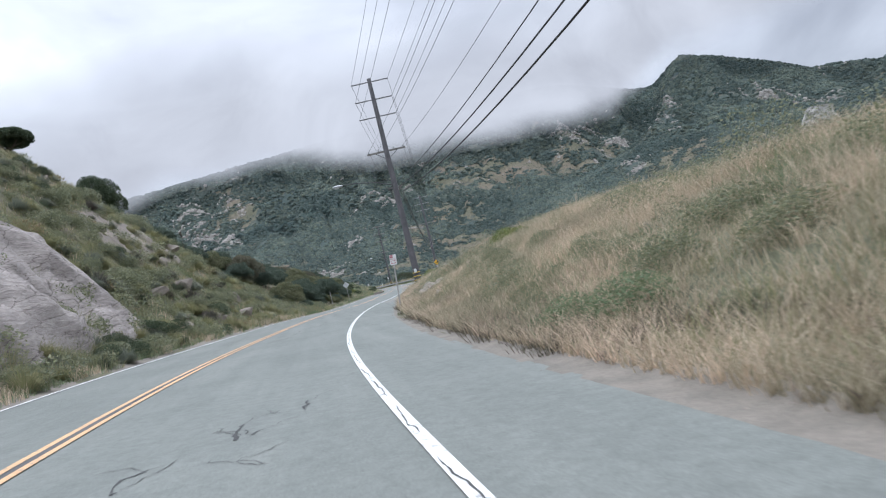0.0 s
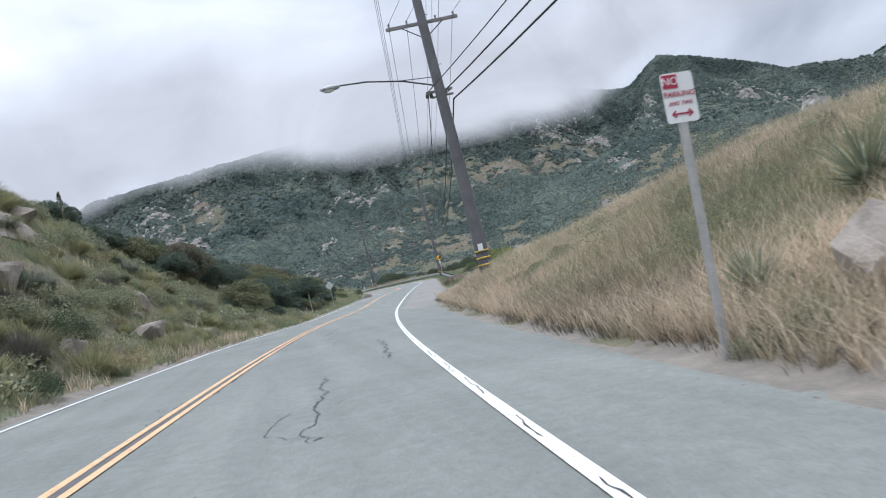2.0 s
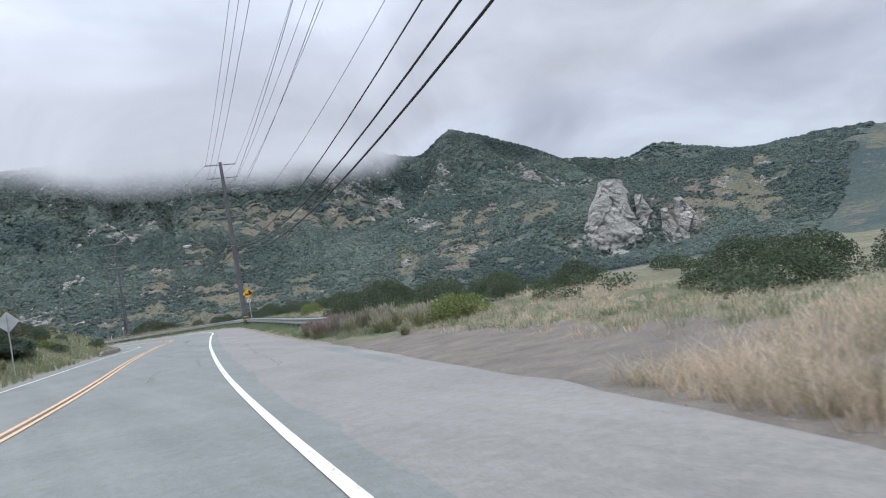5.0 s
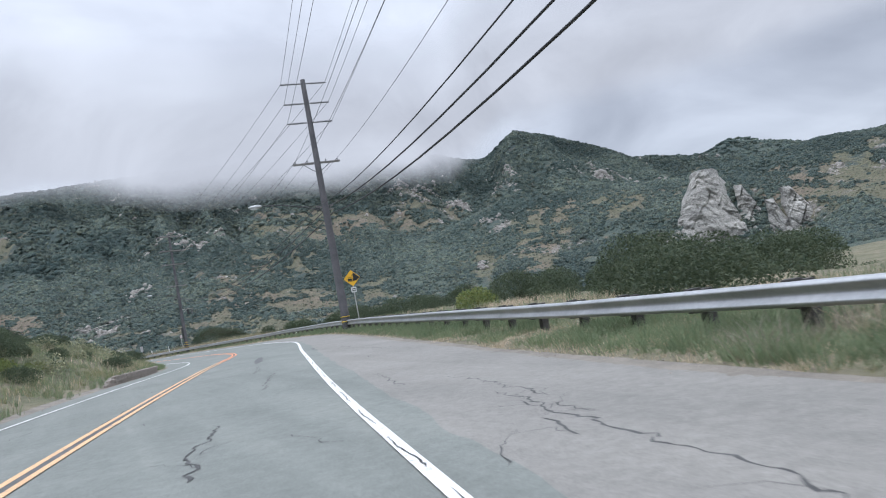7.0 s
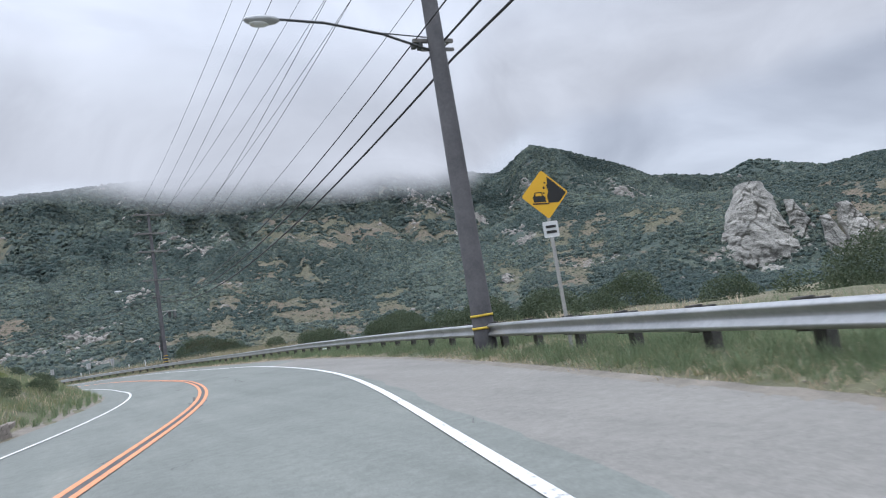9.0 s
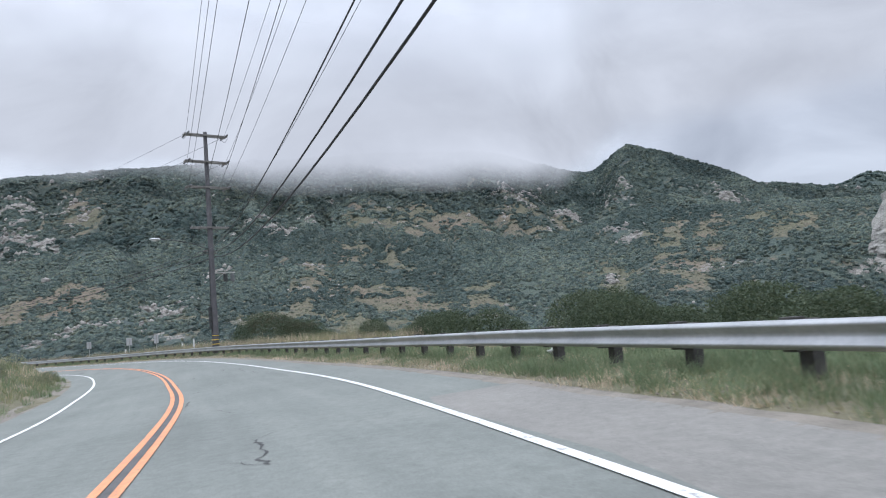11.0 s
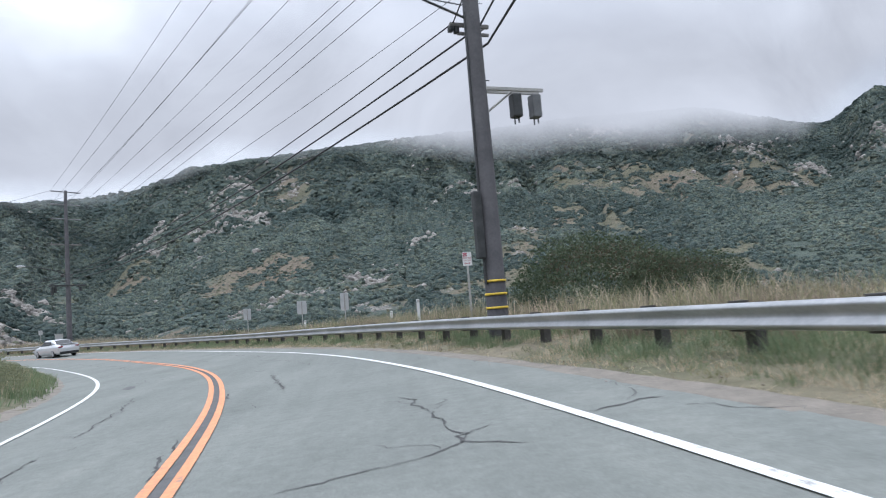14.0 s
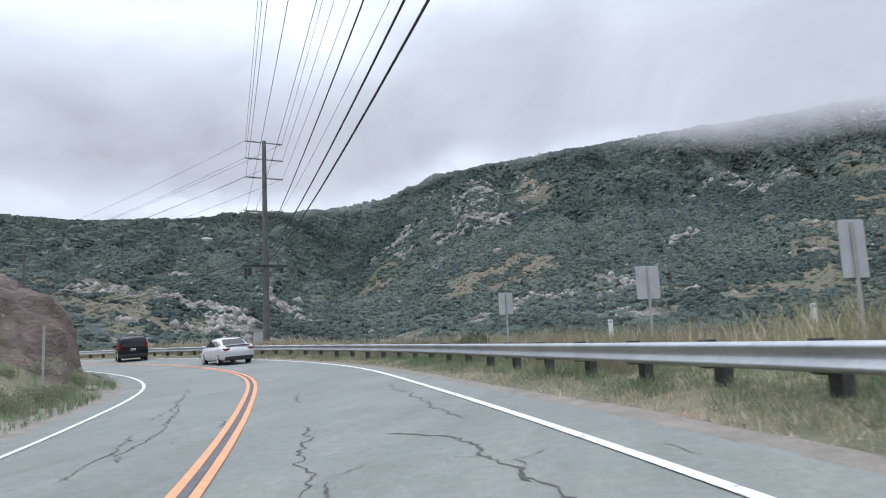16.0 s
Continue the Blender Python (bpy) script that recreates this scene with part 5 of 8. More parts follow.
    for x, y, sc in ((28.5, 109.5, 1.75), (32.0, 107.0, 1.5), (35.5, 112.0, 1.6), (38.0, 119.0, 1.5), (43.0, 114.5, 1.7), (47.5, 122.0, 1.6), (31.4, 122.4, 1.5), (35.2, 118.6, 1.2), (42.0, 133.0, 1.8)):
        plant("scrub_bush", dense[int(x) % 3], x, y, sc, "tall dark green scrub bush beyond the guard rail", "bush", "tall bushes beyond the rail", 30 * x, 0.12, 1.15)
    for x, y, sc in ((41.0, 152.4, 1.5), (44.5, 158.0, 1.7), (36.5, 167.0, 1.4), (43.0, 178.5, 2.2), (49.5, 173.5, 2.4), (40.0, 171.0, 1.7)):
        plant("scrub_bush", dense[int(y) % 3], x, y, sc, "tall dark green scrub bush beyond the guard rail", "bush", "tall bushes beyond the rail", 30 * x, 0.12, 1.2)
    for x, y, sc in ((12.6, 33.4, 0.85), (13.2, 32.5, 0.95), (11.9, 34.6, 0.7), (13.5, 31.5, 0.9), (12.9, 30.7, 0.75)):
        plant("sage_bush", fine[int(y) % 3], x, y, sc, "grey-green sage bush on the crest of the grassy bank", "bush", "bushes in the bank", 70 * x, 0.12, 0.95)
    # bushes among the dry grass of the right bank
    for k in range(120):
        s = rng.uniform(64, 126)
        x, y = plan(s, rng.uniform(1.2, 10.5), 1)
        plant("bank_bush", fine[k % 3], x, y, rng.uniform(0.5, 1.1), "grey-green sage bush among dry grass", "bush", "bushes on the grassy bank", rng.uniform(0, 360), 0.2, rng.uniform(0.6, 0.9))
    for x, y, sc in ((6.3, 21.3, 1.4), (7.2, 19.6, 1.3), (5.6, 12.8, 0.9), (9.0, 26.6, 1.2), (6.4, 26.0, 0.7), (8.2, 35.2, 0.9), (10.6, 50.0, 1.1), (9.6, 44.0, 1.0)):
        plant("sage_bush", fine[int(y) % 3], x, y, sc, "soft green sage bush in the dry grass", "bush", "bushes on the grassy bank", 40 * x, 0.2, 0.85)
    for x, y, sc, kind, lab in ((3.7, 9.8, 1.0, weed, "green bushy weed low on the grassy bank"), (4.1, 8.5, 1.1, weed, "green bushy weed low on the grassy bank"), (5.2, 9.3, 1.2, fine, "soft green sage bush on the grassy bank"),
                                (4.9, 16.1, 1.1, fine, "pale grey-green sage bush on the grassy bank"), (5.6, 18.2, 1.0, fine, "pale grey-green sage bush on the grassy bank"), (6.9, 24.6, 1.2, fine, "pale grey-green sage bush on the grassy bank"),
                                (9.2, 29.5, 1.3, bright, "green bush on the crest of the grassy bank"), (7.3, 44.2, 1.0, fine, "green sage bush on the grassy bank"), (7.9, 43.4, 1.0, fine, "grey-green bush on the grassy bank"), (4.2, 26.1, 0.62, fine, "blue-green sage bush on the grassy bank"),
                                (4.1, 31.0, 0.55, fine, "olive sage bush in front of the no parking sign"), (4.4, 30.7, 0.7, fine, "olive sage bush in front of the no parking sign"),
                                (3.62, 28.75, 0.5, fine, "grey-green weed at the foot of the grassy bank")):
        plant("bank_bush", kind[int(10 * y) % len(kind)], x, y, sc if kind is not dense else 0.6 * sc, lab, "bush", "bushes on the grassy bank", 50 * y, 0.15, 0.85)
    for s, d, sc in ((72, 3.2, 1.3), (74.5, 4.0, 1.5), (79, 3.5, 1.0), (104, 4.2, 1.1)):
        x, y = plan(s, d, 1)
        plant("green_bush", fine[1], x, y, sc, "green weedy bush on the grassy bank", "bush", "bushes on the grassy bank", 50 * s, 0.2, 0.8)


def make_tree(x, y, high, wide, seed, label):
    z = float(ground_z(np.array([x]), np.array([y]))[0])
    top = thing("tree", pose(x, y, z - 0.1, 0, 0, seed * 40), label, "tree", "trees on the hill crest")
    rng = np.random.default_rng(seed)
    bm = bmesh.new()
    rod(bm, (0, 0, -0.3), (0.1, 0.05, high * 0.4), 0.16, 0.11, 10)
    for k in range(6):
        a = k * 1.05 + rng.uniform(-0.2, 0.2)
        rod(bm, (0.1, 0.05, high * rng.uniform(0.25, 0.4)), (math.cos(a) * wide * 0.55, math.sin(a) * wide * 0.55, high * rng.uniform(0.5, 0.8)), 0.08, 0.03, 7)
    part("trunk", bm, TWIG, top)
    vs, fs = [], []
    for k in range(9):
        a, r = 2.4 * k, wide * 0.62 * math.sqrt(k / 9)
        v, f = leaf_cloud(rng, 4200, np.array((wide, wide, high * 0.55)) * rng.uniform(0.42, 0.6), 0.075, 0.55, 8)
        v += np.array((math.cos(a) * r, math.sin(a) * r, high * (0.62 - 0.28 * k / 9 + rng.uniform(-0.06, 0.06))))
        vs.append(v)
        fs.append(f + 16800 * k)
    part("crown", from_arrays("crown", np.concatenate(vs), np.concatenate(fs), OAK), OAK, top)


def make_yucca(x, y, stalk, seed, label, r=0.55):
    z = float(ground_z(np.array([x]), np.array([y]))[0])
    top = thing("yucca", pose(x, y, z, 0, 0, 0), label, "yucca", "yuccas on the banks")
    rng = np.random.default_rng(seed)
    leaf = from_arrays("leaf", [(-0.022, 0, 0), (0.022, 0, 0), (0.018, 0.02, 0.55), (-0.018, 0.02, 0.55), (0, -0.01, 1.0), (0, 0.028, 0.3)], [(0, 5, 3), (5, 1, 2), (5, 2, 3), (3, 2, 4)], SAGE)
    for k in range(90):
        size = r * rng.uniform(0.8, 1.3)
        o = new("leaf", leaf)
        o.parent = top
        o.matrix_basis = pose(0, 0, 0.02, 0, 0, rng.uniform(0, 360)) @ pose(0, 0, 0, rng.uniform(12, 82), 0, 0) @ Matrix.Diagonal((1, 1, size, 1))
    if stalk:
        bm = bmesh.new()
        rod(bm, (0, 0, 0), (0.02, 0, stalk), 0.03, 0.015, 7)
        part("stalk", bm, TWIG, top)
        v, f = leaf_cloud(rng, 220, (0.14, 0.14, 0.5), 0.045, 0.2, 4)
        v[:, 2] += stalk * 0.8
        part("seed_head", from_arrays("seed_head", v, f, TWIG), TWIG, top, "dry brown seed pods")


def make_grass():
    rng = np.random.default_rng(21)
    tuft_field("bank_tufts", rng, 3600, 34, 56, 136, 0.4, 11, 1, 0.2, 0.5, 0.010, DRY_GRASS, "bushy tufts of dry tan grass on the roadside bank", 0.22, 1.2, -0.3, 5)
    grass_field("dry_grass_bank", rng, 230000, 52, 137, 0.15, 15, 1, 0.16, 0.48, 0.010, DRY_GRASS, "tall dry golden grass on the roadside bank", -0.42, 3, 1.5, 0.75)
    grass_field("bank_weeds", rng, 18000, 48, 134, 0.3, 12, 1, 0.12, 0.4, 0.013, SOFT_GRASS, "green weeds among the dry grass of the bank", 0.0, 14, 1.3)
    tuft_field("bank_olive_tufts", rng, 1500, 26, 70, 134, 0.8, 12, 1, 0.18, 0.42, 0.011, OLIVE_GRASS, "olive green weeds among the dry grass of the bank", 0.25, 1.1, 0.02, 15)
    grass_field("bank_foot_weeds", rng, 26000, 48, 134, 0.1, 1.3, 1, 0.08, 0.3, 0.012, PURPLE_GRASS, "dead brown weeds along the foot of the bank", -0.1, 16, 1.0, 0.8)
    grass_field("bank_green_patches", rng, 100000, 50, 134, 0.5, 12, 1, 0.14, 0.42, 0.011, SOFT_GRASS, "patches of green grass in the dry bank", 0.28, 114, 1.3, 0.6, 5.0)
    grass_field("bank_olive_patches", rng, 80000, 50, 134, 0.5, 12, 1, 0.14, 0.42, 0.011, OLIVE_GRASS, "patches of olive grass in the dry bank", 0.26, 117, 1.3, 0.6, 4.0)
    tuft_field("bank_foot_brush", rng, 1300, 40, 56, 133, 0.05, 1.5, 1, 0.12, 0.36, 0.010, DEAD_BRUSH, "dark dead brush along the foot of the bank", 0.25, 1.0, -0.15, 118)
    grass_field("bank_mauve_grass", rng, 70000, 54, 134, 0.3, 11, 1, 0.14, 0.44, 0.010, PURPLE_GRASS, "mauve-brown seeding grass in the dry bank", 0.12, 121, 1.4, 0.7, 3.5)
    tuft_field("bank_plumes", rng, 340, 16, 60, 132, 2.5, 10, 1, 0.5, 0.95, 0.008, DRY_GRASS, "tall pale seeding stalks on the bank", 0.25, 1.0, -0.1, 119)
    tuft_field("cut_slope_bunch_grass", rng, 1300, 60, 84, 152, 0.4, 15, -1, 0.4, 0.85, 0.011, OLIVE_GRASS, "arching olive bunch grass on the cut slope", 0.3, 1.1, -0.2, 126)
    tuft_field("cut_slope_green_grass", rng, 800, 54, 84, 152, 0.3, 12, -1, 0.25, 0.55, 0.011, SOFT_GRASS, "arching green bunch grass on the cut slope", 0.28, 1.1, -0.1, 127)
    grass_field("rail_verge_mat", rng, 100000, 160, 232, 0.25, 3.6, 1, 0.05, 0.17, 0.010, SOFT_GRASS, "short grey-green mat of grass under the guard rail", -0.12, 131, 0.8, 0.8, 2.2)
    grass_field("rail_verge_far_mat", rng, 90000, 230, 330, 0.35, 3.6, 1, 0.05, 0.2, 0.010, SAGE, "patches of grey-green weeds on the stony verge", 0.16, 132, 0.8, 0.8, 1.8)
    grass_field("rail_verge_olive_mat", rng, 70000, 160, 330, 0.15, 3.6, 1, 0.04, 0.15, 0.009, OLIVE_GRASS, "short yellowing mat of grass under the guard rail", 0.1, 133, 1.0, 0.9, 1.8)
    tuft_field("cut_slope_weeds", rng, 2400, 22, 78, 150, 0.3, 16, -1, 0.12, 0.38, 0.016, OLIVE_GRASS, "olive grass between the bushes of the cut slope", 0.22, 1.2, -0.3, 25)
    grass_field("cut_slope_grass", rng, 60000, 76, 150, 0.1, 26, -1, 0.2, 0.5, 0.02, DRY_GRASS, "thin dry grass on the cut slope", 0.05, 23, 1.7)
    grass_field("left_verge_grass", rng, 70000, 76, 320, 0.1, 5, -1, 0.1, 0.36, 0.014, SOFT_GRASS, "green and dry grass along the road edge", -0.1, 33, 1.6)
    tuft_field("left_bank_weeds", rng, 2200, 26, 165, 299, 0.6, 9, -1, 0.18, 0.5, 0.013, SOFT_GRASS, "green weeds on the bank beside the road", 0.2, 1.0, -0.2, 47)
    tuft_field("left_bank_olive_weeds", rng, 1500, 26, 165, 294, 0.6, 9, -1, 0.2, 0.5, 0.013, OLIVE_GRASS, "yellow-green weeds on the bank beside the road", 0.22, 1.0, -0.2, 48)
    grass_field("left_bank_dry_grass", rng, 24000, 150, 300, 0.8, 14, -1, 0.2, 0.5, 0.015, DRY_GRASS, "dry grass on the bank beside the road", -0.15, 43, 1.2)
    tuft_field("rail_verge_low_grass", rng, 4600, 32, 212, 330, 0.4, 3.4, 1, 0.07, 0.24, 0.007, SOFT_GRASS, "sparse grey-green grass tufts under the guard rail", 0.18, 0.7, -0.35, 54)
    tuft_field("rail_verge_grass", rng, 3200, 46, 158, 226, 0.3, 3.2, 1, 0.12, 0.36, 0.008, SOFT_GRASS, "soft green grass tufts under the guard rail", 0.2, 0.8, -0.32, 53)
    grass_field("rail_verge_litter", rng, 60000, 158, 330, 0.05, 3.6, 1, 0.03, 0.09, 0.008, DRY_GRASS, "trampled straw and dead stalks under the guard rail", -0.35, 57, 1.0, 2.2)
    grass_field("rail_verge_dead_weeds", rng, 36000, 158, 330, 0.2, 3.6, 1, 0.03, 0.12, 0.008, PURPLE_GRASS, "dead brown weeds under the guard rail", -0.1, 58, 1.0, 1.8)
    tuft_field("rail_verge_dry_grass", rng, 3000, 22, 160, 330, 0.05, 2.0, 1, 0.04, 0.17, 0.009, DRY_GRASS, "short dry grass along the asphalt edge", 0.16, 0.9, -0.2, 63)
    grass_field("valley_dry_grass", rng, 16000, 246, 350, 2.0, 9, 1, 0.45, 1.05, 0.013, DRY_GRASS, "tall dry grass behind the guard rail", -0.15, 73, 1.0)
    grass_field("valley_olive_grass", rng, 30000, 246, 350, 2.0, 9, 1, 0.4, 0.95, 0.013, OLIVE_GRASS, "tall olive green grass behind the guard rail", -0.1, 75, 1.0)
    grass_field("valley_mauve_grass", rng, 26000, 246, 350, 2.0, 9, 1, 0.4, 0.9, 0.012, PURPLE_GRASS, "mauve-brown seeding grass behind the guard rail", 0.0, 76, 1.0, 0.35, 4.0)
    tuft_field("valley_low_dry_grass", rng, 1300, 22, 166, 252, 2.6, 8, 1, 0.15, 0.4, 0.012, DRY_GRASS, "low dry grass behind the guard rail", 0.2, 1.0, -0.1, 74)
    tuft_field("valley_mauve_grass", rng, 2400, 34, 256, 350, 1.8, 8, 1, 0.35, 0.85, 0.011, PURPLE_GRASS, "mauve-brown seeding grass behind the guard rail", 0.22, 1.0, -0.1, 76)
    tuft_field("rail_foot_tufts", rng, 420, 64, 228, 306, 0.75, 2.5, 1, 0.16, 0.36, 0.009, SOFT_GRASS, "rounded grey-green grass tufts at the foot of the guard rail", 0.3, 1.0, -0.12, 55)
    grass_field("valley_green_grass", rng, 30000, 165, 350, 1.6, 8, 1, 0.2, 0.5, 0.014, SOFT_GRASS, "green weeds behind the guard rail", 0.0, 83, 1.0)
    grass_field("turnout_grass", rng, 1100, 153.5, 165, 0.5, 4.5, 1, 0.2, 0.5, 0.009, PLUME_GRASS, "fountain grass with pinkish plumes beside the turnout", 0.0, 93, 1.0, 0.5)
    tuft_field("turnout_green_tufts", rng, 170, 40, 152.5, 166, 0.4, 6, 1, 0.15, 0.42, 0.010, SOFT_GRASS, "low green tufts between the fountain grass", 0.26, 1.0, -0.3, 94)
    tuft_field("turnout_tufts", rng, 60, 50, 153.5, 165, 0.6, 4.5, 1, 0.18, 0.46, 0.009, PLUME_GRASS, "bushy fountain grass with pinkish plumes beside the turnout", 0.3, 1.0, -0.3, 95)
    tuft_field("turnout_weeds", rng, 1500, 22, 131, 160, 2.2, 13, 1, 0.08, 0.28, 0.012, DRY_GRASS, "low dry weeds behind the dirt turnout", 0.2, 1.0, -0.25, 97)
    tuft_field("turnout_green_weeds", rng, 500, 24, 133, 160, 2.6, 12, 1, 0.1, 0.35, 0.012, SOFT_GRASS, "low green weeds behind the dirt turnout", 0.2, 1.0, -0.1, 98)
    tuft_field("turnout_pale_tufts", rng, 50, 44, 152.5, 165, 0.9, 5.5, 1, 0.2, 0.48, 0.009, DRY_GRASS, "pale plumes of fountain grass beside the turnout", 0.28, 1.0, -0.2, 96)


def fountain_meshes(seed, leaf_mat, head_mat):
    """Arching leaves and upright feathery heads of one clump, about a metre across."""
    rng = np.random.default_rng(seed)
    n = 420
    a, r = rng.uniform(0, 6.283, n), rng.random(n) ** 0.7
    h, w = rng.uniform(0.30, 0.62, n), rng.uniform(0.005, 0.010, n)
    out = r * rng.uniform(0.35, 0.75, n)
    k = np.linspace(0, 1, 4)
    run = 0.12 * r[:, None] + out[:, None] * k ** 1.5
    up = h[:, None] * (k * (1.55 - 0.75 * r[:, None] * k))
    mid = np.stack([np.cos(a)[:, None] * run, np.sin(a)[:, None] * run, up - 0.04], -1)
    side = np.stack([-np.sin(a), np.cos(a), 0 * a], -1)[:, None] * (w[:, None] * np.array([1, 0.9, 0.65, 0.1]))[..., None]
    v = np.stack([mid - side, mid + side], 2).reshape(-1, 3)
    f = np.array([[0, 1, 3, 2], [2, 3, 5, 4], [4, 5, 7, 6]])[None] + (np.arange(n) * 8)[:, None, None]
    leaves = from_arrays("leaves", v, f.reshape(-1, 4), leaf_mat)
    n = 46
    a, r = rng.uniform(0, 6.283, n), rng.random(n) ** 0.6
    base = np.stack([np.cos(a) * 0.34 * r, np.sin(a) * 0.34 * r, rng.uniform(0.32, 0.55, n)], -1)
    lean = np.stack([np.cos(a) * r * 0.45 + rng.normal(0, 0.1, n), np.sin(a) * r * 0.45 + rng.normal(0, 0.1, n), np.ones(n)], -1)
    lean /= np.linalg.norm(lean, axis=1)[:, None]
    tall, fat = rng.uniform(0.16, 0.3, n), rng.uniform(0.012, 0.02, n)
    ring = []
    for q, wd in ((0.0, 0.3), (0.3, 1.0), (0.7, 0.7), (1.0, 0.08)):
        for j in range(3):
            g = 2.094 * j
            ring.append(base + lean * (tall * q)[:, None] + np.stack([np.cos(g) * fat * wd, np.sin(g) * fat * wd, 0 * fat], -1))
    v = np.stack(ring, 1).reshape(-1, 3)
    q = [[3 * i + j, 3 * i + (j + 1) % 3, 3 * i + 3 + (j + 1) % 3, 3 * i + 3 + j] for i in range(3) for j in range(3)]
    f = np.array(q)[None] + (np.arange(n) * 12)[:, None, None]
    return leaves, from_arrays("seed_heads", v, f.reshape(-1, 4), head_mat)


def make_fountain_grass():
    """Clumps of plumed grass between the turnout and the end of the rail."""
    rng = np.random.default_rng(64)
    pale = [fountain_meshes(640 + k, OLIVE_GRASS, PLUME_HEAD) for k in range(3)]
    pink = [fountain_meshes(650 + k, PURPLE_GRASS if k else PLUME_GRASS, PINK_HEAD) for k in range(3)]
    green = [fountain_meshes(660 + k, SOFT_GRASS, PLUME_HEAD) for k in range(2)]
    spots = [(rng.uniform(158.2, 161.6), rng.uniform(7.7, 9.4), pink, 0) for _ in range(14)]
    spots += [(rng.uniform(152.6, 161.5), rng.uniform(10.4, 12.4), pale, 1) for _ in range(20)]
    spots += [(rng.uniform(154.6, 160.5), rng.uniform(7.9, 10.6), (pale, pink, pale, pink, green)[k % 5], (1, 0, 1, 0, 2)[k % 5]) for k in range(24)]
    spots += [(154.8, 9.4, pale, 1), (150.8, 9.0, pale, 1)]
    for k, (s, u, kind, tone) in enumerate(spots):
        p = at_road(s, u)
        x, y = float(p[0]), float(p[1])
        z = float(ground_z(np.array([x]), np.array([y]))[0])
        size = rng.uniform(0.75, 1.1) if s > 152 else rng.uniform(0.45, 0.6)
        lab = ("clump of fountain grass with mauve seed heads", "clump of olive fountain grass with pale plumes", "green clump of fountain grass with few plumes")[tone]
        top = thing("fountain_grass", pose(x, y, z, 0, 0, rng.uniform(0, 360)) @ Matrix.Diagonal((size, size, size * rng.uniform(0.85, 1.1), 1)), lab + " beside the turnout", "grass", "fountain grass clumps")
        leaves, heads = kind[k % len(kind)]
        part("leaves", leaves, None, top)
        if tone < 2:
            part("seed_heads", heads, None, top, "pale feathery seed heads" if tone else "mauve feathery seed heads")


def tussock_mesh(seed, mat, droop=0.35):
    """A dome of stiff narrow leaves, about 1.2 m across."""
    rng = np.random.default_rng(seed)
    n = 900
    a, up = rng.uniform(0, 6.283, n), rng.uniform(0.05, 1, n) ** 0.8
    out = np.sqrt(1 - up ** 2)
    long = rng.uniform(0.42, 0.68, n) * (0.88 + 0.16 * np.sin(3 * a + seed))
    k = np.linspace(0, 1, 4)
    run = 0.07 * out[:, None] + long[:, None] * out[:, None] * k ** 0.9
    rise_ = long[:, None] * (up[:, None] * k * 0.95 + droop * k * (1 - k)) - 0.05
    mid = np.stack([np.cos(a)[:, None] * run, np.sin(a)[:, None] * run, rise_], -1)
    w = rng.uniform(0.006, 0.013, n)
    side = np.stack([-np.sin(a), np.cos(a), 0 * a], -1)[:, None] * (w[:, None] * np.array([0.8, 1, 0.8, 0.12]))[..., None]
    v = np.stack([mid - side, mid + side], 2).reshape(-1, 3)
    f = np.array([[0, 1, 3, 2], [2, 3, 5, 4], [4, 5, 7, 6]])[None] + (np.arange(n) * 8)[:, None, None]
    return from_arrays("tussock", v, f.reshape(-1, 4), mat)


def make_tussocks():
    """Domed bunch grass and brush between the rocks of the cut slope."""
    rng = np.random.default_rng(73)
    kinds = [([tussock_mesh(730 + 10 * q + k, mat) for k in range(3)], tone) for q, (mat, tone) in enumerate(zip(TUSSOCK, ("olive", "blue-grey", "dull dark green", "grey-brown dead")))]
    fixed = ((-7.3, 42.5, 1.5, 0), (-7.5, 56.2, 1.7, 0), (-10.9, 62.5, 1.5, 0), (-6.7, 69.0, 1.9, 0), (-6.65, 51.1, 1.2, 2), (-6.8, 58.8, 1.5, 3), (-8.7, 48.7, 1.6, 3), (-5.4, 43.7, 1.0, 2), (-6.3, 39.6, 1.0, 2), (-6.9, 40.2, 1.1, 1), (-4.4, 53.3, 0.9, 0))
    spots = [(x, y, sc, q) for x, y, sc, q in fixed]
    for k in range(520):
        s, d = rng.uniform(97, 151), rng.uniform(0.9, 27)
        x, y = plan(s, d, -1)
        spots.append((x, y, rng.uniform(0.8, 1.8), int(rng.choice([0, 0, 0, 0, 1, 1, 1, 2, 3])) if d < 14 else int(rng.choice([0, 0, 0, 1, 2]))))
    for k in range(46):
        x, y = plan(rng.uniform(82, 97), rng.choice([rng.uniform(0.4, 1.6), rng.uniform(6.8, 16)]), -1)
        spots.append((x, y, rng.uniform(0.6, 1.3), int(rng.choice([0, 0, 1, 2]))))
    for x, y, sc, q in spots:
        meshes, tone = kinds[q]
        plant("bunch_grass", meshes[int(97 * abs(x)) % 3], x, y, sc, tone + " tussock of bunch grass on the cut slope", "grass", "tussocks on the cut slope", rng.uniform(0, 360), 0.06, rng.uniform(0.8, 1.15))


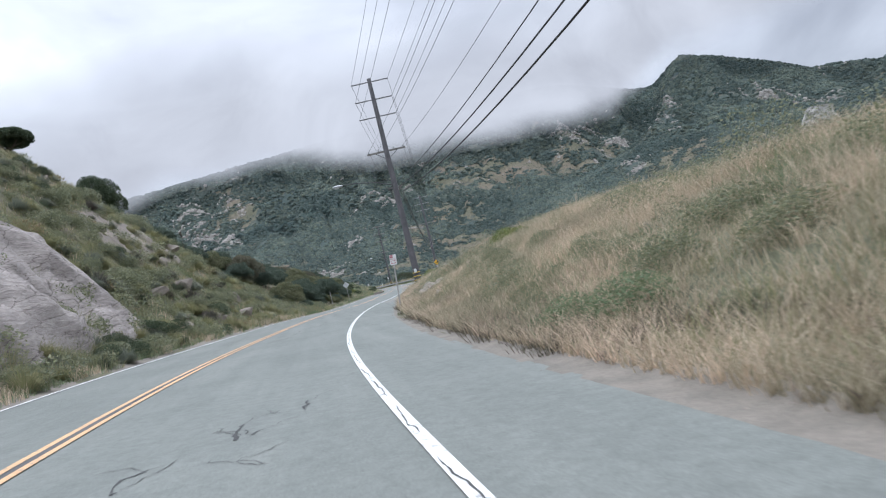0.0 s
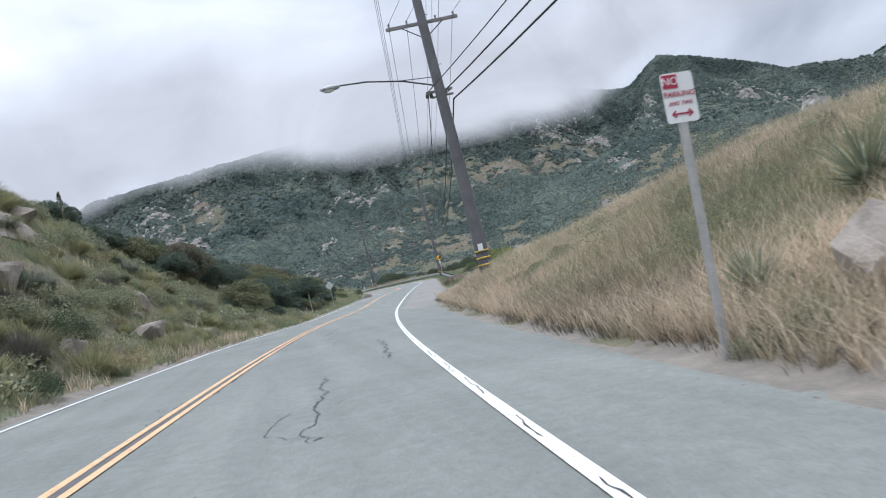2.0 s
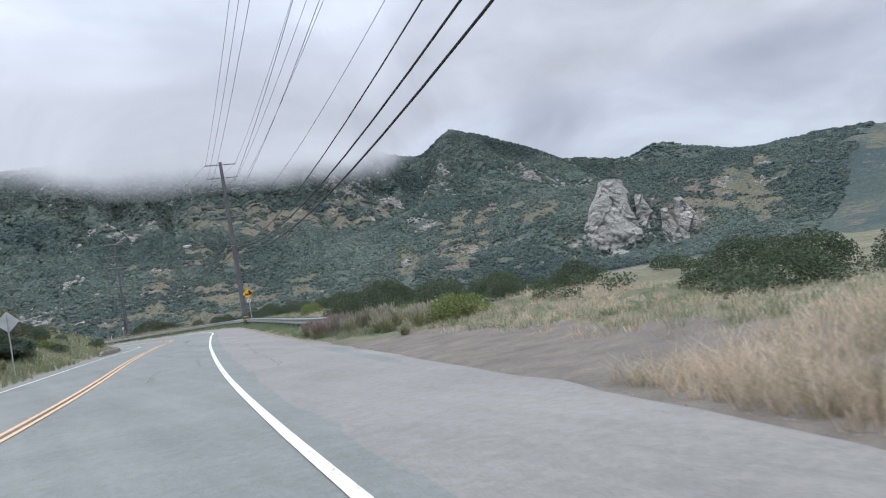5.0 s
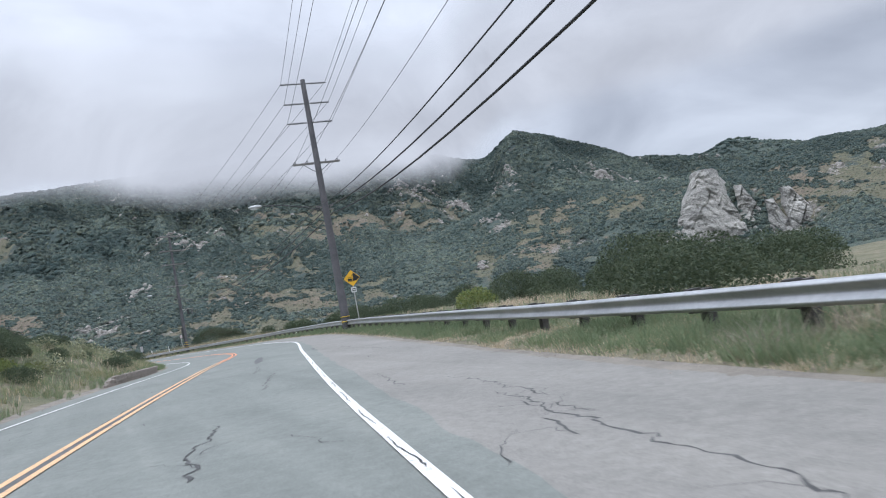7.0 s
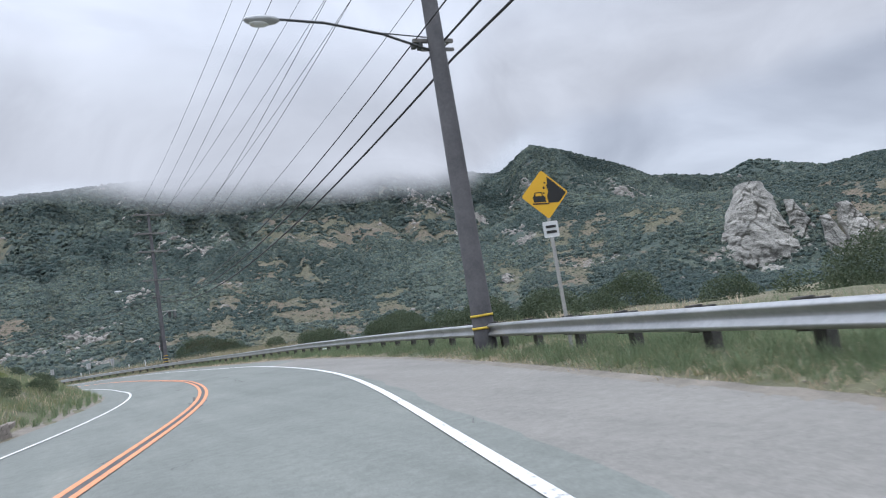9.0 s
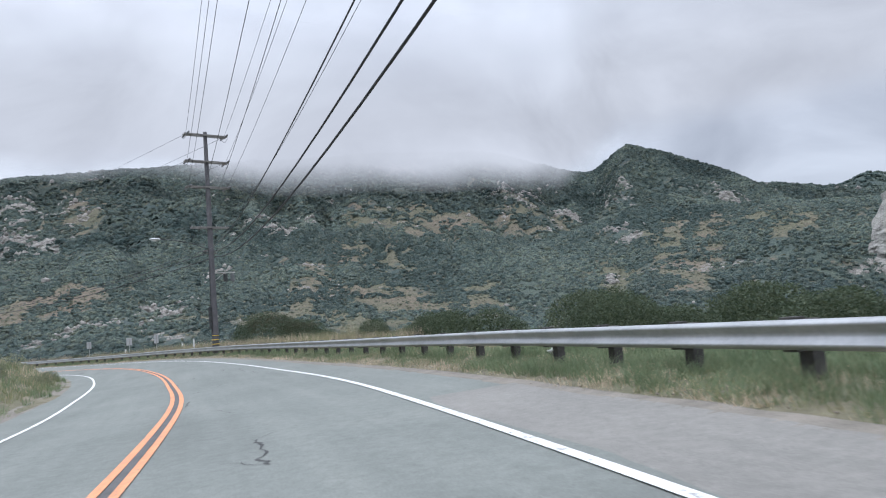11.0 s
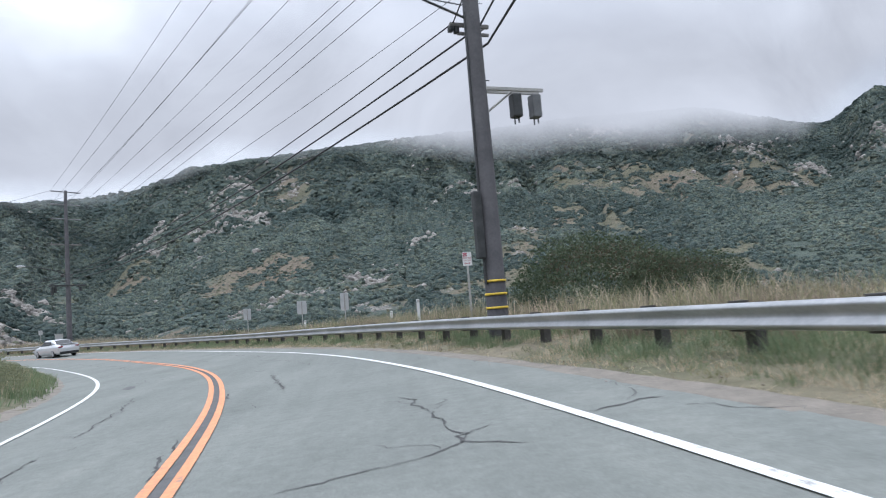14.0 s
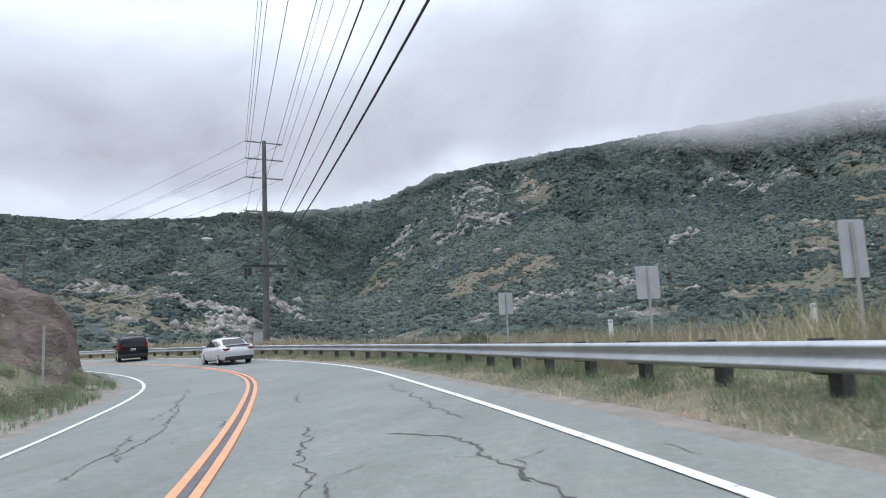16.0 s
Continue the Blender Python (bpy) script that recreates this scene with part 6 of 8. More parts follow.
def make_slope_scrub():
    """Low sage and buckwheat clumps that cover the banks between the larger bushes."""
    rng = np.random.default_rng(91)
    for name, n, s0, s1, d0, d1, side, mat, lab in (("slope_sage", 1100, 78, 150, 0.6, 30, -1, SAGE, "low grey-green sage covering the cut slope"), ("slope_buckwheat", 200, 78, 150, 0.6, 30, -1, DRY_SHRUB, "low tan buckwheat clumps covering the cut slope"),
                                                   ("bank_sage", 170, 50, 128, 1.5, 13, 1, SAGE, "low grey-green sage among the bank's dry grass"), ("valley_sage", 1300, 128, 350, 7, 60, 1, VALLEY_LEAF, "low scrub on the valley side"), ("left_bank_sage", 500, 150, 330, 2.0, 26, -1, SAGE, "low sage on the bank")):
        s, d = rng.uniform(s0, s1, n), d0 + (d1 - d0) * rng.random(n)
        edge = np.interp(s, EDGE_S, EDGE_R if side > 0 else EDGE_L)
        p = at_road(s, side * (edge + d))
        keep = fbm(p[:, 0], p[:, 1], 5.0, 3, 19) > -0.3
        p = p[keep]
        p[:, 2] = ground_z(p[:, 0], p[:, 1]) - 0.05
        near = name == "bank_sage"
        protos = [leaf_cloud(np.random.default_rng(600 + k), 900 if near else 330, (0.5, 0.5, 0.42), 0.016 if near else 0.036, 0.25, 5) for k in range(4)]
        size = rng.uniform(0.6, 2.1, len(p))
        v, f = scatter_arrays(p, np.stack([size, size * rng.uniform(0.7, 1.1, len(p))], -1), rng.uniform(0, 6.28, len(p)), protos)
        tagged(new(name, from_arrays(name, v, f, mat)), lab, "scrub", "", "stuff")


TUSSOCK = [make_leaf("olive_bunch_grass", [(0.27, 0.275, 0.145), (0.33, 0.32, 0.18), (0.39, 0.36, 0.22)]), make_leaf("blue_bunch_grass", [(0.18, 0.205, 0.175), (0.225, 0.245, 0.205), (0.28, 0.285, 0.23)]),
           make_leaf("dull_brush", [(0.075, 0.095, 0.07), (0.11, 0.125, 0.09), (0.145, 0.15, 0.105)]), make_leaf("grey_brush", [(0.13, 0.115, 0.105), (0.175, 0.155, 0.14), (0.12, 0.12, 0.10)])]
THICKET = [make_leaf("thicket_blue_leaf", [(0.075, 0.108, 0.088), (0.105, 0.14, 0.108), (0.145, 0.17, 0.13)]), make_leaf("thicket_olive_leaf", [(0.13, 0.15, 0.088), (0.175, 0.185, 0.105), (0.225, 0.22, 0.13)]),
           make_leaf("thicket_brown_leaf", [(0.14, 0.13, 0.093), (0.18, 0.165, 0.118), (0.12, 0.13, 0.09)])]
SOFT_GRASS = make_leaf("soft_verge_grass", [(0.16, 0.225, 0.125), (0.20, 0.26, 0.145), (0.28, 0.30, 0.185), (0.175, 0.24, 0.145), (0.22, 0.275, 0.165)])
OLIVE_GRASS = make_leaf("olive_grass", [(0.24, 0.26, 0.14), (0.30, 0.30, 0.165), (0.36, 0.33, 0.20), (0.21, 0.24, 0.13)])
VALLEY_LEAF = make_leaf("valley_scrub_leaf", [(0.05, 0.075, 0.045), (0.075, 0.10, 0.06), (0.115, 0.135, 0.08), (0.06, 0.088, 0.055)])
DRY_SHRUB = make_leaf("dry_shrub", [(0.30, 0.26, 0.15), (0.25, 0.24, 0.13), (0.36, 0.29, 0.18), (0.22, 0.17, 0.12)])
PLUME_GRASS = make_leaf("fountain_grass", [(0.24, 0.25, 0.17), (0.33, 0.28, 0.25), (0.40, 0.34, 0.32), (0.19, 0.22, 0.14), (0.30, 0.30, 0.21)])
PLUME_HEAD = make_leaf("pale_plume", [(0.52, 0.48, 0.40), (0.60, 0.56, 0.49), (0.46, 0.42, 0.35)])
PINK_HEAD = make_leaf("mauve_plume", [(0.40, 0.30, 0.31), (0.47, 0.37, 0.37), (0.36, 0.27, 0.27)])
DEAD_BRUSH = make_leaf("dead_brush", [(0.11, 0.092, 0.075), (0.16, 0.135, 0.11), (0.085, 0.075, 0.06), (0.13, 0.125, 0.08)])
PURPLE_GRASS = make_leaf("seeding_grass", [(0.24, 0.185, 0.155), (0.32, 0.25, 0.21), (0.28, 0.245, 0.17), (0.21, 0.165, 0.14)])

# ---- rocks ----
LITTER = (28.73, 157.06)
CLOD = two_tone("dark_clod", (0.03, 0.026, 0.022), (0.075, 0.065, 0.055), 14.0)
CRAG_ROCK = make_cut_rock("pale_crag_rock", (0.10, 0.10, 0.094), (0.41, 0.395, 0.36), 4.5)


def rock_mesh(name, seed, mat, cuts=9, detail=3):
    """An angular boulder: a ball cut by random planes, then roughened."""
    rng = np.random.default_rng(seed)
    bm = bmesh.new()
    bmesh.ops.create_icosphere(bm, subdivisions=detail, radius=1.0)
    planes = [(Vector(rng.normal(0, 1, 3)).normalized(), rng.uniform(0.42, 0.8)) for _ in range(cuts + 5)]
    for v in bm.verts:
        for n, d in planes:
            over = v.co.dot(n) - d
            if over > 0:
                v.co -= n * over
        v.co *= 1 + 0.05 * noise.noise(v.co * 4.0 + Vector((seed, 0, 0)))
    me = bpy.data.meshes.new(name)
    bm.to_mesh(me), bm.free()
    me.materials.append(mat)
    return me


def place_rock(name, me, x, y, size, label, group, sink=0.35, turn=0.0, tilt=0.0, category="rock"):
    z = float(ground_z(np.array([x]), np.array([y]))[0])
    ob = new(name, me)
    ob.matrix_world = pose(x, y, z + size[2] * (1 - 2 * sink), tilt, 0, turn) @ Matrix.Diagonal((*size, 1))
    return tagged(ob, label, category, group)


def cliff(name, s0, s1, d0, d1, side, lift, mat, label, seed, block=1.2):
    """A face of broken rock that lies on the slope."""
    ns, nd = int((s1 - s0) / 0.3), int((d1 - d0) / 0.25)
    s, d = np.meshgrid(np.linspace(s0, s1, ns), np.linspace(d0, d1, nd))
    edge = np.interp(s, EDGE_S, EDGE_R if side > 0 else EDGE_L)
    p = at_road(s, side * (edge + d))
    x, y = p[..., 0], p[..., 1]
    z = ground_z(x, y)
    fs, fd = (s - s0) / (s1 - s0), (d - d0) / (d1 - d0)
    rim = np.clip(np.minimum(np.minimum(fs, 1 - fs) * 6, np.minimum(fd * 5, (1 - fd) * 4)), 0, 1)
    rim = np.clip(rim + 0.5 * fbm(s, d, 2.2, 3, seed + 9) * (rim < 0.95), 0, 1)
    skew = s * 0.8 + d * 0.6
    ledge = np.floor((d + 0.35 * s + 0.6 * fbm(s, d, 3.0, 2, seed)) / block)
    step = hash2(ledge, np.floor(skew / (block * 2.1) + 0.5 * ledge), seed) - 0.5
    out = lift * (0.5 + 0.5 * step) + 0.5 * lift * fbm(s, d, 1.4, 4, seed + 3)
    off = np.where(rim > 0.02, rim * np.maximum(out, 0.05), -0.25)
    _, t = on_line(s)
    nx, ny = -side * t[..., 1], side * t[..., 0]
    P = np.stack([x + nx * off * 0.7, y + ny * off * 0.7, z + off * 0.75], -1)
    me = from_arrays(name, P.reshape(-1, 3), grid_faces(ns, nd), mat)
    return tagged(new(name, me), label, "rock face", "", "structure")


def crag_slab(x, y, z, wide, high, skew, seed):
    """A leaning slab of jointed rock with a narrow top, facing the road."""
    ne, nq = 64, 84
    e, q = np.meshgrid(np.linspace(-1.3, 1.3, ne), np.linspace(0, 1.08, nq))
    half = wide / 2 * (1.0 - 0.78 * np.clip(q, 0, 1) ** 1.1) * (1 + 0.14 * fbm(q * 40, 0 * q + np.sign(e) * 5, 8, 3, seed))
    p = skew * q + half * e
    h = q * high
    wp, wh = p + 5 * fbm(p, h, 14, 3, seed + 6), h + 5 * fbm(p, h, 14, 3, seed + 7)
    bed, cross = (wh + 0.8 * wp) / 6.5, (wp - 0.6 * wh) / 9.0
    face = 2.2 * hash2(np.floor(bed), np.floor(cross), seed) + 1.6 * hash2(np.floor(bed * 2.3 + 0.4), np.floor(cross * 2.1), seed + 1) + 0.8 * hash2(np.floor(bed * 4.1), np.floor(cross * 3.7), seed + 3)
    crack_ = 0.9 * ((bed - np.floor(bed) < 0.06) | (cross - np.floor(cross) < 0.05))
    back = 0.55 * h + 0.16 * wide * np.abs(e) ** 2.5 + 22 * np.clip(np.abs(e) - 1, 0, 1) + 60 * np.clip(q - 1, 0, 1) - face + crack_ - 2.0 * fbm(p, h, 6, 4, seed + 2)
    P = np.stack([x + 0.65 * p + 0.76 * back, y - 0.76 * p + 0.65 * back, z + h], -1)
    return from_arrays("rock_slab", P.reshape(-1, 3), grid_faces(ne, nq), CRAG_ROCK)


def make_rocks():
    rng = np.random.default_rng(17)
    tan = [rock_mesh("boulder", 100 + k, ROCK_TAN) for k in range(4)]
    grey = [rock_mesh("boulder", 120 + k, ROCK_TAN, 11) for k in range(4)]
    clod = rock_mesh("dirt_clod", 140, CLOD, 6, 2)
    cliff("rock_face", 81, 100, 1.3, 6.8, -1, 1.2, ROCK_PINK, "pinkish-grey fractured rock face of the road cut", 5)
    cliff("rock_face_upper", 110, 124, 6.5, 10.0, -1, 0.45, ROCK_TAN, "pale broken rock in the cut slope", 15, 0.8)
    cliff("rock_face_bend", 303, 330, 1.3, 5.6, -1, 1.1, ROCK_RED, "reddish-brown rock cut inside the bend", 35, 0.8)
    for k, (x, y, a, b, c) in enumerate(((-4.7, 54.2, 0.85, 0.6, 0.62), (-4.85, 49.4, 0.42, 0.4, 0.4), (-5.5, 59.6, 0.5, 0.45, 0.7))):
        place_rock("boulder", grey[k], x, y, (a, b, c), "pale grey boulder at the foot of the slope", "boulders on the slope", 0.3, 20 + 50 * k)
    for k, (x, y, a, b, c) in enumerate(((-8.0, 50.3, 0.95, 0.7, 0.8), (-9.2, 52.6, 0.5, 0.5, 0.95), (-9.95, 60.1, 1.2, 0.7, 0.6), (-6.3, 45.1, 0.9, 0.6, 0.6), (-5.7, 47.8, 0.7, 0.5, 0.5), (-8.3, 42.7, 0.9, 0.6, 0.5))):
        place_rock("boulder", (grey + tan)[(3 * k) % 8], x, y, (a, b, c), "weathered rock knob standing out of the cut slope", "boulders on the slope", 0.45, 10 + 70 * k, 8 * (k % 3) - 8)
    for k in range(30):
        s = rng.uniform(96, 142)
        x, y = plan(s, rng.uniform(1.5, 20), -1)
        q = rng.uniform(0.25, 0.7)
        place_rock("boulder", (tan + grey)[k % 8], x, y, (q, q * rng.uniform(0.6, 1.0), q * rng.uniform(0.5, 0.9)), "weathered boulder among sage on the slope", "boulders on the slope", 0.4, rng.uniform(0, 360), rng.uniform(-15, 15))
    for x, y, q in ((5.35, 30.7, 0.8), (5.85, 30.4, 0.5), (4.62, 25.1, 0.33)):
        place_rock("boulder", tan[int(q * 10) % 4], x, y, (q, q * 0.8, q), "tan boulder in the grassy bank", "boulders in the bank", 0.46, q * 300)
    for k in range(26):
        s = rng.uniform(293, 318)
        x, y = plan(s, rng.uniform(0.2, 1.8), -1)
        q = rng.uniform(0.08, 0.32)
        place_rock("stone", tan[k % 4], x, y, (q, q * 0.8, q * 0.6), "loose brown stone at the foot of the rock cut", "stones under the rock cut", 0.35, rng.uniform(0, 360))
    for x, y, q in ((13.76, 84.49, 0.07), (13.73, 84.75, 0.04), (13.88, 84.42, 0.06), (13.80, 84.36, 0.045), (13.86, 84.2, 0.05), (13.54, 82.41, 0.05), (13.64, 81.95, 0.05)):
        place_rock("dirt_clod", clod, x, y, (q, q * 1.3, q * 0.6), "dark clod of dirt on the edge of the turnout", "clods on the turnout", 0.3, 900 * q, 0, "dirt clod")
    # a scrap of litter on the verge
    litter = smooth(part("crumpled_paper", blob_mesh(2, 0.9, 77, 0.7), PAPER))
    litter.matrix_world = pose(LITTER[0], LITTER[1], float(ground_z(np.array([LITTER[0]]), np.array([LITTER[1]]))[0]) + 0.1, 0, 0, 30) @ Matrix.Diagonal((0.2, 0.13, 0.13, 1))
    tagged(litter, "crumpled white paper lying in the verge grass", "litter")
    # the pale crag on the spur across the valley
    top = thing("crag", pose(0, 0, 0), "large pale grey fractured rock crag on the hillside", "crag")
    for k, (x, y, z, wide, high, skew) in enumerate(((263, 312, -9, 46, 45, 2), (279, 296, -8, 19, 33, -6), (281, 287, -10, 15, 26, -3), (287, 278, -7, 18, 27, -6), (271, 303, -9, 16, 36, -4))):
        part("rock_slab", crag_slab(x, y, z, wide, high, skew, 40 + k), CRAG_ROCK, top)


def make_low_wall():
    """Low kerb wall of rough mortared stones that holds the bank back from the road."""
    top = thing("stone_wall", Matrix(), "low weathered retaining wall of mortared stones under the grassy bank", "wall")
    rng = np.random.default_rng(29)
    stones = []
    for k in range(6):
        bm = bmesh.new()
        box(bm, (1, 1, 1), None, 0.14)
        for v in bm.verts:
            v.co *= 1 + 0.16 * noise.noise(v.co * 2.4 + Vector((k * 3.1, 0, 0)))
        me = bpy.data.meshes.new("stone")
        bm.to_mesh(me), bm.free()
        me.materials.append(ROCK_TAN)
        stones.append(me)
    ss = np.arange(188.0, 206.2, 0.5)
    V, F = [], []
    for s in ss:
        e = float(np.interp(s, EDGE_S, EDGE_L))
        for du, z in ((0.02, -0.15), (0.05, 0.36), (0.3, 0.38), (0.34, -0.15)):
            V.append(at_road(s, -(e + du), z * (min(1, (s - 187.8) / 3.5) if z > 0 else 1) + (0.02 * math.sin(3 * s) if z > 0 else 0)))
    for i in range(len(ss) - 1):
        F += [(4 * i + j, 4 * i + 4 + j, 4 * i + 5 + j, 4 * i + 1 + j) for j in range(3)]
    part("mortar_core", from_arrays("mortar_core", V, F, DIRT), DIRT, top)
    for row, z in enumerate((0.06, 0.2, 0.33)):
        s = 188.6 + 1.1 * row
        while s < 206:
            w = rng.uniform(0.28, 0.6)
            e = float(np.interp(s, EDGE_S, EDGE_L))
            q = at_road(s + w / 2, -(e + 0.06))
            _, t = on_line(s + w / 2)
            o = new("stone", stones[rng.integers(6)])
            o.parent = top
            o.matrix_world = pose(q[0], q[1], q[2] + z, rng.uniform(-6, 6), rng.uniform(-6, 6), math.degrees(math.atan2(t[1], t[0]))) @ Matrix.Diagonal((w * 0.95, rng.uniform(0.16, 0.24), rng.uniform(0.12, 0.16), 1))
            s += w


# ---- signs ----


def text_mesh(body, size, depth=0.002):
    cu = bpy.data.curves.new("lettering", "FONT")
    cu.body, cu.size, cu.extrude = body, size, depth
    cu.align_x, cu.align_y = "CENTER", "CENTER"
    ob = new("lettering", cu)
    bpy.context.view_layer.update()
    me = bpy.data.meshes.new_from_object(ob.evaluated_get(bpy.context.evaluated_depsgraph_get()))
    bpy.data.objects.remove(ob)
    return me


def plate(w, h, r=0.03, thick=0.004):
    """A sign blank with rounded corners that faces -y."""
    bm = bmesh.new()
    vs = []
    for cx, cz, a0 in ((w / 2 - r, h / 2 - r, 0), (-w / 2 + r, h / 2 - r, 90), (-w / 2 + r, -h / 2 + r, 180), (w / 2 - r, -h / 2 + r, 270)):
        for k in range(5):
            a = math.radians(a0 + k * 22.5)
            vs.append(bm.verts.new((cx + r * math.cos(a), 0, cz + r * math.sin(a))))
    face = bm.faces.new(vs)
    ext = bmesh.ops.extrude_face_region(bm, geom=[face])
    bmesh.ops.translate(bm, verts=[v for v in ext["geom"] if isinstance(v, bmesh.types.BMVert)], vec=(0, thick, 0))
    bmesh.ops.recalc_face_normals(bm, faces=bm.faces)
    return bm


def sign_post(top, z0, z1, mat=None, w=0.06):
    bm = bmesh.new()
    box(bm, (w, w * 0.8, z1 - z0), Matrix.Translation((0, w * 0.4 + 0.004, (z0 + z1) / 2)), 0.008)
    part("post", bm, mat or SIGN_POST, top)


def flat(name, me, mat, top, x, z, y=-0.004, label=""):
    me.materials.clear()
    me.materials.append(mat)
    ob = part(name, me, mat, top, label)
    ob.matrix_parent_inverse = Matrix()
    ob.matrix_basis = Matrix.Translation((x, y, z)) @ Matrix.Rotation(math.radians(90), 4, "X")
    return ob


def bar(name, w, h, x, z, mat, top, y=-0.004, turn=0.0):
    bm = bmesh.new()
    box(bm, (w, 0.004, h), Matrix.Translation((x, y, z)) @ Matrix.Rotation(math.radians(turn), 4, "Y"))
    return part(name, bm, mat, top)


def no_parking_sign(x, y, ztop, yaw, lean=0.0):
    g = float(ground_z(np.array([x]), np.array([y]))[0])
    top = thing("no_parking_sign", pose(x, y, g, 0, lean, yaw), "white no parking sign with red lettering on a grey post", "sign", "no parking signs")
    c = ztop - g - 0.23
    sign_post(top, -0.4, c + 0.2, SIGN_POST, 0.07)
    board = part("board", plate(0.31, 0.46), SIGN_WHITE, top)
    board.location = (0, 0, c)
    bar("red_panel", 0.145, 0.125, -0.07, c + 0.15, SIGN_RED, top)
    flat("word", text_mesh("NO", 0.1), SIGN_WHITE, top, -0.07, c + 0.15, -0.007)
    flat("word", text_mesh("PARKING", 0.072), SIGN_RED, top, 0.0, c + 0.03)
    flat("word", text_mesh("ANY TIME", 0.052), SIGN_RED, top, 0.0, c - 0.055)
    bar("arrow_shaft", 0.17, 0.016, 0, c - 0.15, SIGN_RED, top)
    for sg in (-1, 1):
        for tilt in (-40, 40):
            bar("arrow_head", 0.05, 0.014, sg * 0.08, c - 0.15 + (0.014 if tilt * sg > 0 else -0.014), SIGN_RED, top, -0.004, tilt)
    return top


def diamond_board(side, r=0.04):
    bm = plate(side, side, r)
    bmesh.ops.rotate(bm, verts=bm.verts, matrix=Matrix.Rotation(math.radians(45), 3, "Y"))
    return bm


def rocks_sign():
    x, y = 24.49, 128.11
    g = float(ground_z(np.array([x]), np.array([y]))[0])
    top = thing("falling_rocks_sign", pose(x, y, g, 0, 0, -14), "yellow diamond sign with a car under a black cliff", "sign")
    c = 3.07 - g
    sign_post(top, -0.4, c + 0.3, SIGN_POST, 0.06)
    part("board", diamond_board(0.66), SIGN_YELLOW, top).location = (0, 0, c)

    def shape(name, pts, mat, y=-0.004):
        bm = bmesh.new()
        bm.faces.new([bm.verts.new((px, y, c + pz)) for px, pz in pts])
        part(name, bm, mat, top)
    shape("cliff_shape", ((0.425, 0.0), (0.255, -0.17), (0.04, -0.165), (0.03, -0.04), (0.075, 0.05), (0.05, 0.15), (0.085, 0.24), (0.09, 0.335)), SIGN_BLACK)
    shape("road_shape", ((0.05, -0.165), (-0.27, -0.14), (-0.265, -0.165), (0.05, -0.19)), SIGN_BLACK)
    shape("car_shape", ((-0.24, -0.125), (0.0, -0.14), (0.0, -0.04), (-0.035, -0.02), (-0.06, 0.055), (-0.2, 0.06), (-0.225, -0.01), (-0.25, -0.03)), SIGN_BLACK)
    shape("car_window_shape", ((-0.195, -0.015), (-0.065, -0.02), (-0.08, 0.035), (-0.185, 0.04)), SIGN_YELLOW, -0.007)
    for px, pz, r in ((0.0, 0.13, 0.025), (-0.02, 0.03, 0.018), (0.03, 0.22, 0.016)):
        shape("rock_shape", [(px + r * math.cos(a), pz + r * math.sin(a)) for a in np.linspace(0, 5.4, 7)], SIGN_BLACK)
    part("small_plate", plate(0.3, 0.3, 0.02), SIGN_WHITE, top, "small white plate with dark bars").location = (0, -0.002, c - 0.66)
    for k in range(2):
        bar("dark_bar", 0.2, 0.05, 0, c - 0.61 - 0.1 * k, SIGN_BLACK, top, -0.008)
    return top


def back_sign(x, y, ztop, w, h, yaw, label, diamond=False, group="signs seen from behind"):
    """A sign whose bare metal back is turned to the viewer, with its post on that side."""
    g = float(ground_z(np.array([x]), np.array([y]))[0])
    top = thing("road_sign", pose(x, y, g, 0, 0, yaw), label, "sign", group)
    c = ztop - g - (0.707 * w if diamond else h / 2)
    part("board", diamond_board(w) if diamond else plate(w, h, 0.04), SIGN_BACK, top).location = (0, 0, c)
    bm = bmesh.new()
    box(bm, (0.05, 0.04, c + h * 0.45 + 0.4), Matrix.Translation((0, -0.024, (c + h * 0.45 - 0.4) / 2)), 0.006)
    part("post", bm, SIGN_POST, top)
    for dz in (-0.3, 0.3):
        bm = bmesh.new()
        rod(bm, (0, -0.05, c + dz * h), (0, -0.03, c + dz * h), 0.014, 0.014, 8)
        part("bolt", bm, STEEL, top)
    return top


def marker_post(x, y, high, w, label):
    g = float(ground_z(np.array([x]), np.array([y]))[0])
    top = thing("marker_post", pose(x, y, g, 0, 0, 10), label, "marker post", "marker posts")
    bm = bmesh.new()
    box(bm, (w, 0.03, high + 0.2), Matrix.Translation((0, 0, high / 2 - 0.1)), 0.008)
    part("blade", bm, SIGN_WHITE, top)
    bm = bmesh.new()
    box(bm, (w * 0.7, 0.01, 0.09), Matrix.Translation((0, -0.02, high - 0.09)), 0.003)
    part("reflector", bm, SIGN_POST, top)


